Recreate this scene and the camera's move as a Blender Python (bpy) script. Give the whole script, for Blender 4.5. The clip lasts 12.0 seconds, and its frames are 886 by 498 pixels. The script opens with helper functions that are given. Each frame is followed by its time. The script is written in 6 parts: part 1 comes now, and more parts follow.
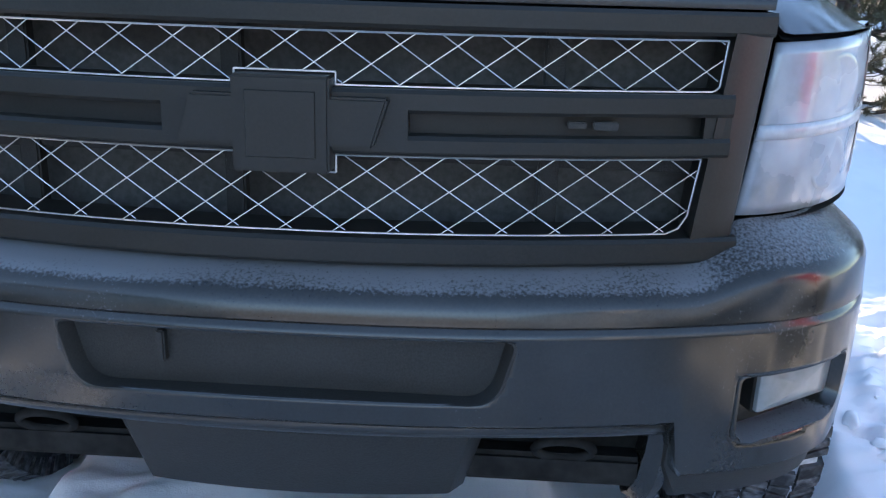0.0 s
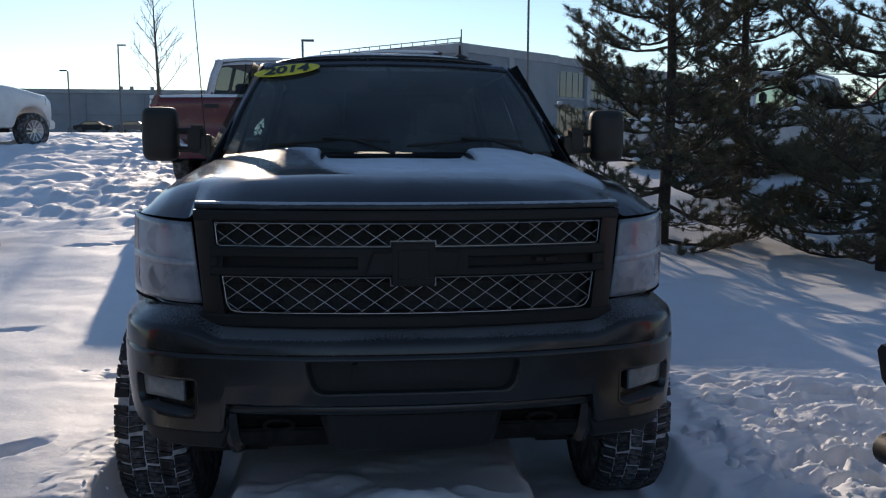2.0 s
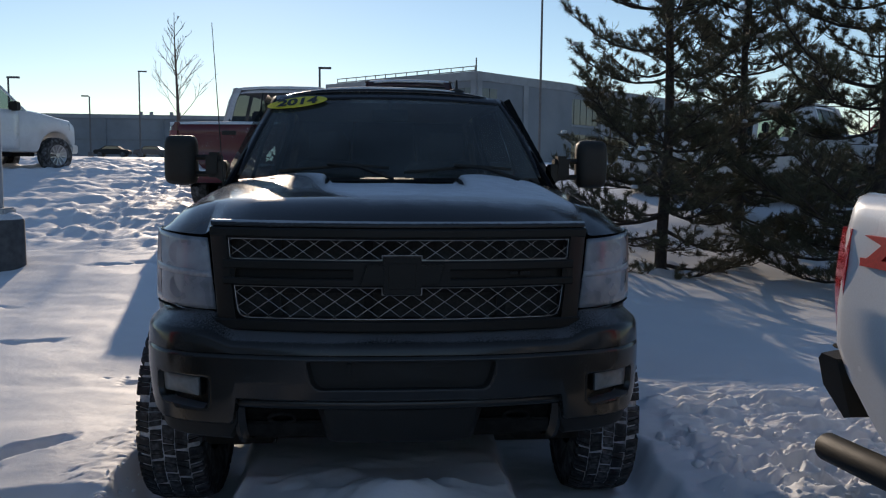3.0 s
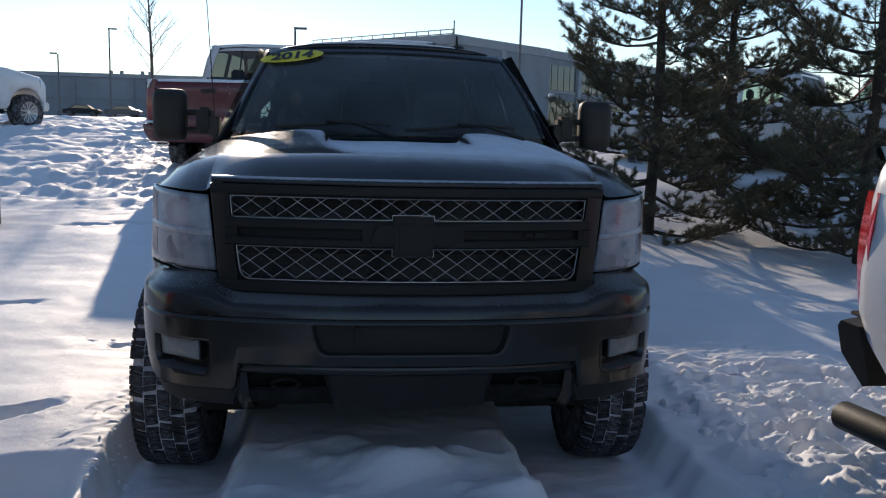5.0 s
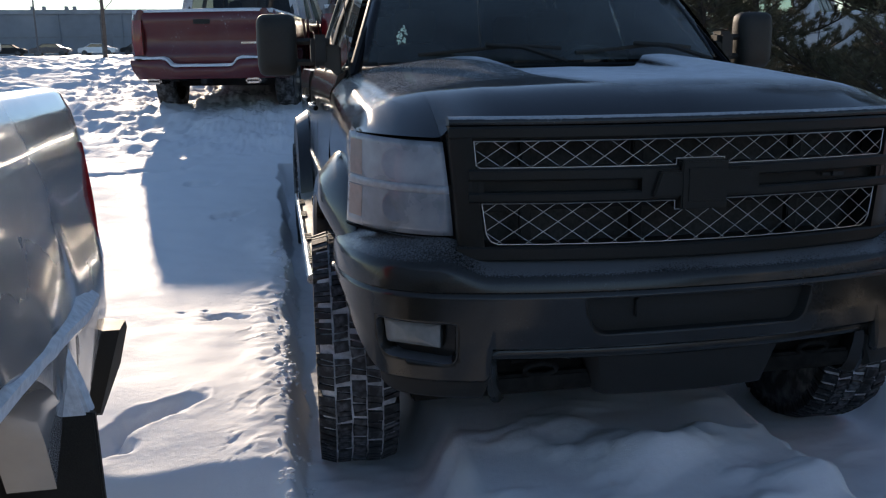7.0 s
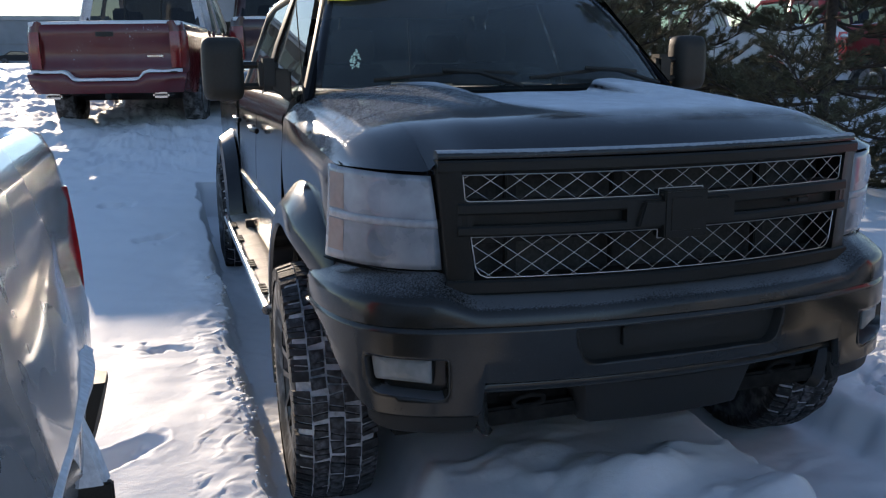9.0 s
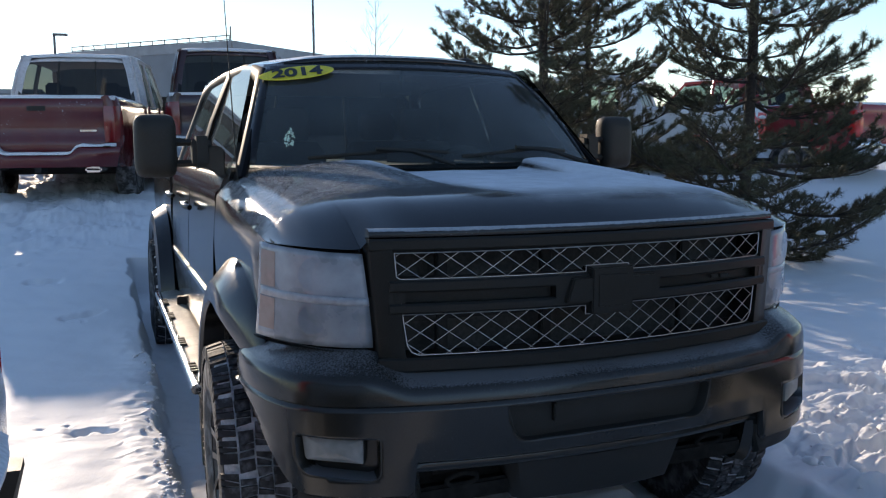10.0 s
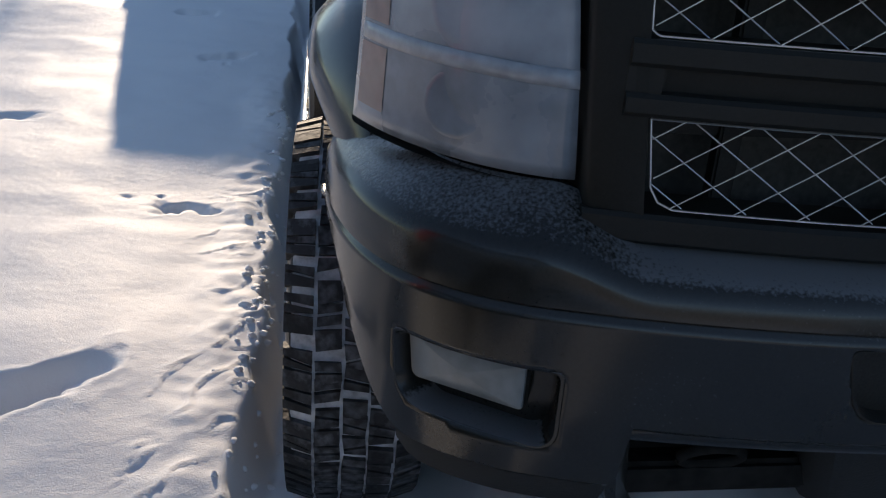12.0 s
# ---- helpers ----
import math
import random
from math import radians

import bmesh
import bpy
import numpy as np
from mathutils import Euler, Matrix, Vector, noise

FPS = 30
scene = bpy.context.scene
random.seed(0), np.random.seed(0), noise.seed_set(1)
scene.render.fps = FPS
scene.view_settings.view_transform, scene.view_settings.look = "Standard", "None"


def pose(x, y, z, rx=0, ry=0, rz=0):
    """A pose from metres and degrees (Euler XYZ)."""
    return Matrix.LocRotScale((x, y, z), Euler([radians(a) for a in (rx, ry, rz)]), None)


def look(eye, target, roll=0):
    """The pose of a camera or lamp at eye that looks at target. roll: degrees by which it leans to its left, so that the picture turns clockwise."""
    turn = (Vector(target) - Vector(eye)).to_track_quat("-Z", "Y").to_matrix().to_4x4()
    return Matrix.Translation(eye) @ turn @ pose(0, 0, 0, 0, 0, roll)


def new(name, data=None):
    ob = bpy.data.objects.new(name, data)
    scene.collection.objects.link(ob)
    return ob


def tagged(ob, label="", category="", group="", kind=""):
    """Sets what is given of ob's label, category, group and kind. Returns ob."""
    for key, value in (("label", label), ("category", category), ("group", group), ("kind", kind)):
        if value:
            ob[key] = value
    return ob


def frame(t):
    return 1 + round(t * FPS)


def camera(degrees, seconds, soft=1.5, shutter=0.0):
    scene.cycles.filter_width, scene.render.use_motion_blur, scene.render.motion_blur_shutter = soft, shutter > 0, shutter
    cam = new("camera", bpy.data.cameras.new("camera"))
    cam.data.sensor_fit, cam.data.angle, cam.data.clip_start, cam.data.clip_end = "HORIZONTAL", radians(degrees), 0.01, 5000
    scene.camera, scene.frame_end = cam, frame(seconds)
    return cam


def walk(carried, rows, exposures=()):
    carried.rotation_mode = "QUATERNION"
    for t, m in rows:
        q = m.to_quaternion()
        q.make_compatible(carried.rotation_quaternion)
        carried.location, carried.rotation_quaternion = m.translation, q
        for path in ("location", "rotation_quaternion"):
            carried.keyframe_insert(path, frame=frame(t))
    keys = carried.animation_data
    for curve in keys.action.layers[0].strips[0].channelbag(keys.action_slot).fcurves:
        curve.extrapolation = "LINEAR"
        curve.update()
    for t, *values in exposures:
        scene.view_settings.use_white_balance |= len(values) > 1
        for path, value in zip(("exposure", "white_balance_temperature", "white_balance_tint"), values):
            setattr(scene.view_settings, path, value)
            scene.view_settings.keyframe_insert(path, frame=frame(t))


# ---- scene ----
cam = camera(54.3, 12.0, soft=1.2)
PATH = [
    (0, (0.307, -1.404, 1.415), (0.223, 0.501, 0.809), 1.9),
    (0.5, (0.098, -1.89, 1.469), (0.108, 0.037, 0.934), 2.9),
    (1, (-0.078, -2.263, 1.514), (0.062, -0.315, 1.086), 1.6),
    (1.5, (-0.141, -2.67, 1.568), (0.022, -0.709, 1.215), 0.0),
    (2, (-0.206, -3.04, 1.609), (0.001, -1.066, 1.363), 0.2),
    (2.5, (-0.098, -3.334, 1.606), (0.081, -1.352, 1.413), 0.3),
    (3, (-0.133, -3.45, 1.612), (0.04, -1.466, 1.426), 0.6),
    (4.8, (-0.228, -3.345, 1.578), (0.017, -1.377, 1.314), 1.6),
    (5, (-0.267, -3.294, 1.577), (-0.033, -1.325, 1.312), 1.4),
    (5.5, (-0.563, -3.067, 1.575), (-0.255, -1.109, 1.308), 0.6),
    (6, (-0.793, -2.789, 1.538), (-0.458, -0.84, 1.235), 0.7),
    (6.5, (-1.01, -2.605, 1.572), (-0.669, -0.668, 1.204), 0.2),
    (6.7, (-1.12, -2.554, 1.562), (-0.78, -0.626, 1.152), -0.4),
    (8.3, (-1.478, -2.42, 1.639), (-0.97, -0.539, 1.188), -0.9),
    (8.5, (-1.511, -2.39, 1.631), (-0.962, -0.52, 1.183), -0.7),
    (9, (-1.498, -2.398, 1.645), (-0.912, -0.531, 1.231), -0.8),
    (9.5, (-1.489, -2.414, 1.663), (-0.79, -0.564, 1.367), -0.2),
    (10, (-1.483, -2.42, 1.66), (-0.752, -0.574, 1.412), -0.4),
    (10.5, (-1.431, -2.317, 1.652), (-0.718, -0.477, 1.327), -1.2),
    (11, (-1.225, -2.033, 1.507), (-0.629, -0.178, 1.053), -0.5),
    (11.5, (-1.197, -1.617, 1.398), (-0.751, 0.238, 0.796), 3.6),
    (12, (-1.103, -1.09, 1.398), (-0.806, 0.739, 0.644), 4.2),
]
walk(cam, [(t, look(eye, target, roll)) for t, eye, target, roll in PATH],
     [(0, 2.85, 7150, 14), (0.5, 2.65, 7150, 14), (1.0, 2.0, 7100, 14), (1.5, 1.2, 7000, 14), (2.0, 0.40, 7000, 14), (3, 0.10, 7150, 14), (5, 0.58, 7050, 14), (6.5, 0.58, 7200, 14), (8.5, 1.04, 7250, 14), (9.5, 1.02, 7150, 14), (10.5, 0.99, 7250, 14), (11.2, 0.80, 7400, 14), (12, 0.70, 7600, 14)])

# ---- world, sun ----
SUN_AZ, SUN_EL = -8.6, 15.4
world = bpy.data.worlds.new("world")
scene.world = world
world.use_nodes = True
wn = world.node_tree.nodes
sky = wn.new("ShaderNodeTexSky")
sky.sky_type = "NISHITA"
sky.sun_disc = False
sky.sun_elevation, sky.sun_rotation = radians(SUN_EL), radians(SUN_AZ)
sky.altitude = 500
sky.air_density, sky.dust_density, sky.ozone_density = 1.0, 0.05, 3.0
world.node_tree.links.new(sky.outputs[0], wn["Background"].inputs[0])
wn["Background"].inputs[1].default_value = 0.118
sun_data = bpy.data.lights.new("sun", "SUN")
sun_data.energy, sun_data.angle, sun_data.color = 2.8, radians(0.55), (1.0, 0.88, 0.74)
sun = new("sun", sun_data)
az, el = radians(SUN_AZ), radians(SUN_EL)
sun.matrix_world = look((50 * math.sin(az) * math.cos(el), 50 * math.cos(az) * math.cos(el), 50 * math.sin(el)), (0, 0, 0))


# ---- materials ----
def material(name, colour, rough=0.5, metal=0.0, bump=0.0, grain=60.0, vary=0.15, dirt=None, dirt_amount=0.0,
             dirt_scale=3.0, coat=0.0, frost=None, frost_noise=90.0, rand=0.0, spec=0.5):
    """colour with variation at two scales; dirt: a second colour in cloudy stains; frost: (lowest, full) upward slope of a rime cover."""
    m = bpy.data.materials.new(name)
    m.use_nodes = True
    nt = m.node_tree
    n, l = nt.nodes, nt.links
    b = n["Principled BSDF"]
    b.inputs["Roughness"].default_value, b.inputs["Metallic"].default_value = rough, metal
    b.inputs["Coat Weight"].default_value, b.inputs["Coat Roughness"].default_value = coat, 0.06 + 0.25 * max(0, rough - 0.26)
    b.inputs["Specular IOR Level"].default_value = spec
    tc = n.new("ShaderNodeTexCoord")
    small, large = n.new("ShaderNodeTexNoise"), n.new("ShaderNodeTexNoise")
    small.inputs["Scale"].default_value, large.inputs["Scale"].default_value = grain, dirt_scale
    small.inputs["Detail"].default_value = large.inputs["Detail"].default_value = 5
    for t in (small, large):
        l.new(tc.outputs["Object"], t.inputs["Vector"])

    def mix(fac, a, c):
        x = n.new("ShaderNodeMix")
        x.data_type = "RGBA"
        for value, i in ((fac, 0), (a, 6), (c, 7)):
            if isinstance(value, bpy.types.NodeSocket):
                l.new(value, x.inputs[i])
            else:
                x.inputs[i].default_value = value if i == 0 else (*value[:3], 1)
        return x.outputs[2]

    def ramp(value, lo, hi):
        r = n.new("ShaderNodeMapRange")
        r.inputs[1].default_value, r.inputs[2].default_value = lo, hi
        l.new(value, r.inputs[0])
        return r.outputs[0]

    dark = tuple(c * (1 - vary) for c in colour)
    light = tuple(min(1, c * (1 + vary)) for c in colour)
    col = mix(ramp(small.outputs[0], 0.3, 0.7), dark, light)
    rough_out = None
    if dirt:
        mask = n.new("ShaderNodeMath")
        mask.operation = "MULTIPLY"
        l.new(ramp(large.outputs[0], 0.45, 0.7), mask.inputs[0])
        mask.inputs[1].default_value = dirt_amount
        col = mix(mask.outputs[0], col, dirt)
        rr = n.new("ShaderNodeMapRange")
        rr.inputs[3].default_value, rr.inputs[4].default_value = rough, min(1, rough + 0.35)
        l.new(mask.outputs[0], rr.inputs[0])
        rough_out = rr.outputs[0]
    if rand:
        oi, hs = n.new("ShaderNodeObjectInfo"), n.new("ShaderNodeHueSaturation")
        rr = n.new("ShaderNodeMapRange")
        rr.inputs[3].default_value, rr.inputs[4].default_value = 1 - rand, 1 + rand
        l.new(oi.outputs["Random"], rr.inputs[0])
        l.new(rr.outputs[0], hs.inputs["Value"])
        l.new(col, hs.inputs["Color"])
        col = hs.outputs[0]
    if frost:
        g, sx = n.new("ShaderNodeNewGeometry"), n.new("ShaderNodeSeparateXYZ")
        l.new(g.outputs["Normal"], sx.inputs[0])
        up = ramp(sx.outputs[2], frost[0], frost[1])
        fine = n.new("ShaderNodeTexNoise")
        fine.inputs["Scale"].default_value, fine.inputs["Detail"].default_value = frost_noise, 4
        l.new(tc.outputs["Object"], fine.inputs["Vector"])
        add = n.new("ShaderNodeMath")
        add.operation = "MULTIPLY_ADD"
        l.new(ramp(large.outputs[0], 0.3, 0.7), add.inputs[0])
        add.inputs[1].default_value = 0.35
        l.new(fine.outputs[0], add.inputs[2])
        slope, dots, mul = (n.new("ShaderNodeMath") for _ in range(3))
        slope.operation = dots.operation = "MULTIPLY_ADD"
        l.new(up, slope.inputs[0])
        slope.inputs[1].default_value, slope.inputs[2].default_value = 2.3, -2.95
        l.new(add.outputs[0], dots.inputs[0])
        dots.inputs[1].default_value = 3.2
        l.new(slope.outputs[0], dots.inputs[2])
        mul.operation, mul.use_clamp = "MULTIPLY", True
        l.new(dots.outputs[0], mul.inputs[0])
        mul.inputs[1].default_value = 1.0
        cover = n.new("ShaderNodeMath")
        cover.operation = "MULTIPLY"
        l.new(mul.outputs[0], cover.inputs[0])
        cover.inputs[1].default_value = frost[2] if len(frost) > 2 else 0.85
        # real rime, with the blue of skylight mixed into its colour
        col = mix(cover.outputs[0], col, (0.80, 0.83, 0.88))
        flake = n.new("ShaderNodeTexVoronoi")
        flake.inputs["Scale"].default_value = frost_noise * 1.6
        l.new(tc.outputs["Object"], flake.inputs["Vector"])
        sep = n.new("ShaderNodeSeparateColor")
        l.new(flake.outputs["Color"], sep.inputs[0])
        shiny = n.new("ShaderNodeMapRange")
        shiny.inputs[1].default_value, shiny.inputs[2].default_value = 0.30, 0.85
        shiny.inputs[3].default_value, shiny.inputs[4].default_value = 0.75, 0.20
        l.new(sep.outputs[0], shiny.inputs[0])
        rr = n.new("ShaderNodeMapRange")
        rr.inputs[3].default_value = rough
        l.new(shiny.outputs[0], rr.inputs[4])
        l.new(cover.outputs[0], rr.inputs[0])
        rough_out = rr.outputs[0]
        sp = n.new("ShaderNodeMapRange")
        sp.inputs[3].default_value, sp.inputs[4].default_value = spec, 0.75
        l.new(cover.outputs[0], sp.inputs[0])
        l.new(sp.outputs[0], b.inputs["Specular IOR Level"])
        ct = n.new("ShaderNodeMapRange")
        ct.inputs[3].default_value, ct.inputs[4].default_value = coat, 0.0
        l.new(cover.outputs[0], ct.inputs[0])
        l.new(ct.outputs[0], b.inputs["Coat Weight"])
        bp = n.new("ShaderNodeBump")
        bp.inputs["Strength"].default_value, bp.inputs["Distance"].default_value = 0.7, 0.004
        l.new(cover.outputs[0], bp.inputs["Height"])
        l.new(bp.outputs[0], b.inputs["Normal"])
    elif bump:
        bp = n.new("ShaderNodeBump")
        bp.inputs["Strength"].default_value, bp.inputs["Distance"].default_value = bump, 0.01
        l.new(small.outputs[0], bp.inputs["Height"])
        l.new(bp.outputs[0], b.inputs["Normal"])
    if rough_out:
        l.new(rough_out, b.inputs["Roughness"])
    l.new(col, b.inputs["Base Color"])
    return m


def glass_material(name, tint, clear=0.8, rough=0.02, gloss_most=0.92, gloss_least=0.045):
    """A tinted pane: part of the light goes straight through, the rest is a glossy dark sheet."""
    m = bpy.data.materials.new(name)
    m.use_nodes = True
    n, l = m.node_tree.nodes, m.node_tree.links
    n.remove(n["Principled BSDF"])
    see, gloss, mx, fr = n.new("ShaderNodeBsdfTransparent"), n.new("ShaderNodeBsdfGlossy"), n.new("ShaderNodeMixShader"), n.new("ShaderNodeLayerWeight")
    see.inputs[0].default_value = (*tint, 1)
    gloss.inputs["Roughness"].default_value = rough
    fr.inputs["Blend"].default_value = 0.5
    pw, ad = n.new("ShaderNodeMath"), n.new("ShaderNodeMath")
    pw.operation, ad.operation = "POWER", "MULTIPLY_ADD"
    pw.inputs[1].default_value = 5.0
    l.new(fr.outputs["Facing"], pw.inputs[0])
    l.new(pw.outputs[0], ad.inputs[0])
    ad.inputs[1].default_value, ad.inputs[2].default_value = gloss_most, gloss_least
    l.new(ad.outputs[0], mx.inputs[0])
    l.new(see.outputs[0], mx.inputs[1])
    l.new(gloss.outputs[0], mx.inputs[2])
    # a cloudy teal film, painted for dust and the veil of light on panes
    haze, hz, no = n.new("ShaderNodeBsdfDiffuse"), n.new("ShaderNodeMixShader"), n.new("ShaderNodeTexNoise")
    haze.inputs[0].default_value = (0.56, 0.66, 0.66, 1)
    tc = n.new("ShaderNodeTexCoord")
    no.inputs["Scale"].default_value = 2.5
    l.new(tc.outputs["Object"], no.inputs["Vector"])
    rr = n.new("ShaderNodeMapRange")
    rr.inputs[1].default_value, rr.inputs[2].default_value = 0.35, 0.75
    rr.inputs[3].default_value, rr.inputs[4].default_value = (1 - clear) * 0.4, 1 - clear
    l.new(no.outputs[0], rr.inputs[0])
    l.new(rr.outputs[0], hz.inputs[0])
    l.new(mx.outputs[0], hz.inputs[1])
    l.new(haze.outputs[0], hz.inputs[2])
    l.new(hz.outputs[0], n["Material Output"].inputs[0])
    return m


def snow_material():
    m = bpy.data.materials.new("snow")
    m.use_nodes = True
    n, l = m.node_tree.nodes, m.node_tree.links
    b = n["Principled BSDF"]
    b.inputs["Roughness"].default_value = 0.6
    b.inputs["Specular IOR Level"].default_value = 0.12
    tc = n.new("ShaderNodeTexCoord")
    a, c, d = (n.new("ShaderNodeTexNoise") for _ in range(3))
    for t, s in ((a, 1.3), (c, 28.0), (d, 220.0)):
        t.inputs["Scale"].default_value, t.inputs["Detail"].default_value = s, 6
        l.new(tc.outputs["Object"], t.inputs["Vector"])
    mx = n.new("ShaderNodeMix")
    mx.data_type = "RGBA"
    mx.inputs[6].default_value, mx.inputs[7].default_value = (0.76, 0.78, 0.82, 1), (0.85, 0.85, 0.85, 1)
    l.new(a.outputs[0], mx.inputs[0])
    l.new(mx.outputs[2], b.inputs["Base Color"])
    h = n.new("ShaderNodeMath")
    h.operation = "MULTIPLY_ADD"
    l.new(c.outputs[0], h.inputs[0])
    h.inputs[1].default_value = 2.0
    l.new(d.outputs[0], h.inputs[2])
    bp = n.new("ShaderNodeBump")
    bp.inputs["Strength"].default_value, bp.inputs["Distance"].default_value = 0.25, 0.005
    l.new(h.outputs[0], bp.inputs["Height"])
    l.new(bp.outputs[0], b.inputs["Normal"])
    return m


def hood_material():
    """Black paint under rime: smooth grey rime at the back and on the far side, melted to drops where the sun has come past the cab."""
    m = bpy.data.materials.new("rimed_hood_paint")
    m.use_nodes = True
    n, l = m.node_tree.nodes, m.node_tree.links
    b = n["Principled BSDF"]

    def put(socket, value):
        if isinstance(value, bpy.types.NodeSocket):
            l.new(value, socket)
        else:
            socket.default_value = value

    def calc(op, x, y, z=0.0, clamp=False):
        k = n.new("ShaderNodeMath")
        k.operation, k.use_clamp = op, clamp
        for i, v in enumerate((x, y, z)):
            put(k.inputs[i], v)
        return k.outputs[0]

    def span(v, lo, hi, a=0.0, c=1.0):
        k = n.new("ShaderNodeMapRange")
        k.interpolation_type = "SMOOTHSTEP"
        for i, q in enumerate((v, lo, hi, a, c)):
            put(k.inputs[i], q)
        return k.outputs[0]

    tc, geo, xyz, up = n.new("ShaderNodeTexCoord"), n.new("ShaderNodeNewGeometry"), n.new("ShaderNodeSeparateXYZ"), n.new("ShaderNodeSeparateXYZ")
    l.new(tc.outputs["Object"], xyz.inputs[0])
    l.new(geo.outputs["Normal"], up.inputs[0])
    x, y = xyz.outputs[0], xyz.outputs[1]

    def cloud(scale, detail=4):
        k = n.new("ShaderNodeTexNoise")
        k.inputs["Scale"].default_value, k.inputs["Detail"].default_value = scale, detail
        l.new(tc.outputs["Object"], k.inputs["Vector"])
        return k.outputs[0]

    big, mid, fine = cloud(2.6), cloud(11.0), cloud(260.0, 3)
    wob = calc("MULTIPLY_ADD", big, 0.30, -0.15)
    back = calc("ADD", y, calc("MULTIPLY", wob, 0.5))
    cover = span(calc("MULTIPLY_ADD", calc("MULTIPLY", x, x), -0.10, back), 0.02, 0.27)
    side = calc("ADD", calc("MULTIPLY_ADD", y, 0.25, x), calc("MULTIPLY", wob, 0.6))
    melted = span(side, -0.26, -0.10, 1.0, 0.0)
    flat = span(up.outputs[2], 0.72, 0.90)
    far = span(calc("ABSOLUTE", x, 0.0), 0.74, 0.79, 1.0, 0.0)
    grains = span(calc("MULTIPLY_ADD", mid, 0.45, fine), 0.50, 0.86)
    rime = calc("MULTIPLY", calc("MULTIPLY", cover, flat), calc("MULTIPLY", far, calc("SUBTRACT", 1.0, melted)))
    rime = calc("MULTIPLY", rime, calc("MULTIPLY_ADD", grains, 0.40, 0.60))
    # drops: some cells of a fine net, more of them towards the back
    cell = n.new("ShaderNodeTexVoronoi")
    cell.inputs["Scale"].default_value = 190.0
    l.new(tc.outputs["Object"], cell.inputs["Vector"])
    split = n.new("ShaderNodeSeparateColor")
    l.new(cell.outputs["Color"], split.inputs[0])
    size = calc("MULTIPLY", split.outputs[0], calc("MULTIPLY_ADD", mid, 0.45, 0.50))
    dot = calc("LESS_THAN", cell.outputs["Distance"], size)
    wet = calc("MULTIPLY", calc("MULTIPLY", melted, span(back, 0.36, 0.60)), span(up.outputs[2], 0.55, 0.75))
    drops = calc("MULTIPLY", dot, wet)
    mix = n.new("ShaderNodeMix")
    mix.data_type = "RGBA"
    # the pale rime colour leans blue for the skylight on it
    mix.inputs[6].default_value, mix.inputs[7].default_value = (0.011, 0.011, 0.012, 1), (0.72, 0.75, 0.80, 1)
    # drops and wet grains are painted near white to carry the sun's sparkle
    l.new(calc("MAXIMUM", rime, calc("MAXIMUM", calc("MULTIPLY", drops, 0.85), calc("MULTIPLY", calc("MULTIPLY", wet, grains), 0.35))), mix.inputs[0])
    l.new(mix.outputs[2], b.inputs["Base Color"])
    l.new(calc("MULTIPLY_ADD", rime, 0.55, calc("MULTIPLY_ADD", wet, -0.02, 0.13)), b.inputs["Roughness"])
    b.inputs["Specular IOR Level"].default_value = 0.5
    bp = n.new("ShaderNodeBump")
    bp.inputs["Strength"].default_value, bp.inputs["Distance"].default_value = 1.0, 0.006
    height = calc("MULTIPLY", wet, calc("MAXIMUM", calc("SUBTRACT", size, cell.outputs["Distance"]), 0.0))
    l.new(calc("MULTIPLY_ADD", height, 2.5, calc("MULTIPLY", rime, 0.3)), bp.inputs["Height"])
    l.new(bp.outputs[0], b.inputs["Normal"])
    return m


SNOW = snow_material()
PAINT = material("black_paint", (0.011, 0.011, 0.012), 0.13, spec=0.5, grain=250, vary=0.2, dirt=(0.014, 0.014, 0.015), dirt_amount=0.25, dirt_scale=2.2, frost=(0.955, 0.99, 0.9), frost_noise=170)
HOOD = hood_material()
BUMPER = material("bumper_paint", (0.018, 0.017, 0.014), 0.17, spec=0.50, grain=200, dirt=(0.040, 0.039, 0.036), dirt_amount=0.38, dirt_scale=3.2, frost=(0.62, 0.93, 0.12), frost_noise=190)
LIP = material("rimed_lip", (0.014, 0.014, 0.014), 0.25, spec=0.4, grain=200, dirt=(0.04, 0.04, 0.04), dirt_amount=0.4, frost=(0.30, 0.75, 0.42), frost_noise=120)
PLASTIC = material("black_plastic", (0.022, 0.021, 0.018), 0.55, grain=300, bump=0.15, vary=0.3, dirt=(0.05, 0.049, 0.047), dirt_amount=0.25, dirt_scale=6, spec=0.3)
CORE = material("radiator_core", (0.060, 0.058, 0.052), 0.7, grain=90, vary=0.3, dirt=(0.03, 0.03, 0.028), dirt_amount=0.5, dirt_scale=9)
DEEP = material("dark_recess", (0.020, 0.019, 0.017), 0.9, grain=30, vary=0.4, spec=0.08)
FLARE = material("flare_plastic", (0.006, 0.006, 0.007), 0.14, spec=0.5, grain=200, dirt=(0.022, 0.022, 0.021), dirt_amount=0.3, dirt_scale=5)
GRILLE = material("grille_plastic", (0.020, 0.019, 0.016), 0.36, spec=0.22, grain=200, dirt=(0.022, 0.022, 0.021), dirt_amount=0.35, dirt_scale=5)
DROPS = material("sun_sparkle_droplets", (0.55, 0.75, 0.62), 0.15, grain=60, vary=0.3, coat=0.6)
PILLAR = material("pillar_paint", (0.005, 0.005, 0.006), 0.5, spec=0.06, grain=200, vary=0.2)
TRIM = material("gloss_trim", (0.010, 0.010, 0.011), 0.22, coat=0.35, grain=200, dirt=(0.022, 0.022, 0.021), dirt_amount=0.35, dirt_scale=5, spec=0.2)
WIRE = material("silver_wire", (0.68, 0.67, 0.65), 0.42, metal=1.0, grain=80, vary=0.1)
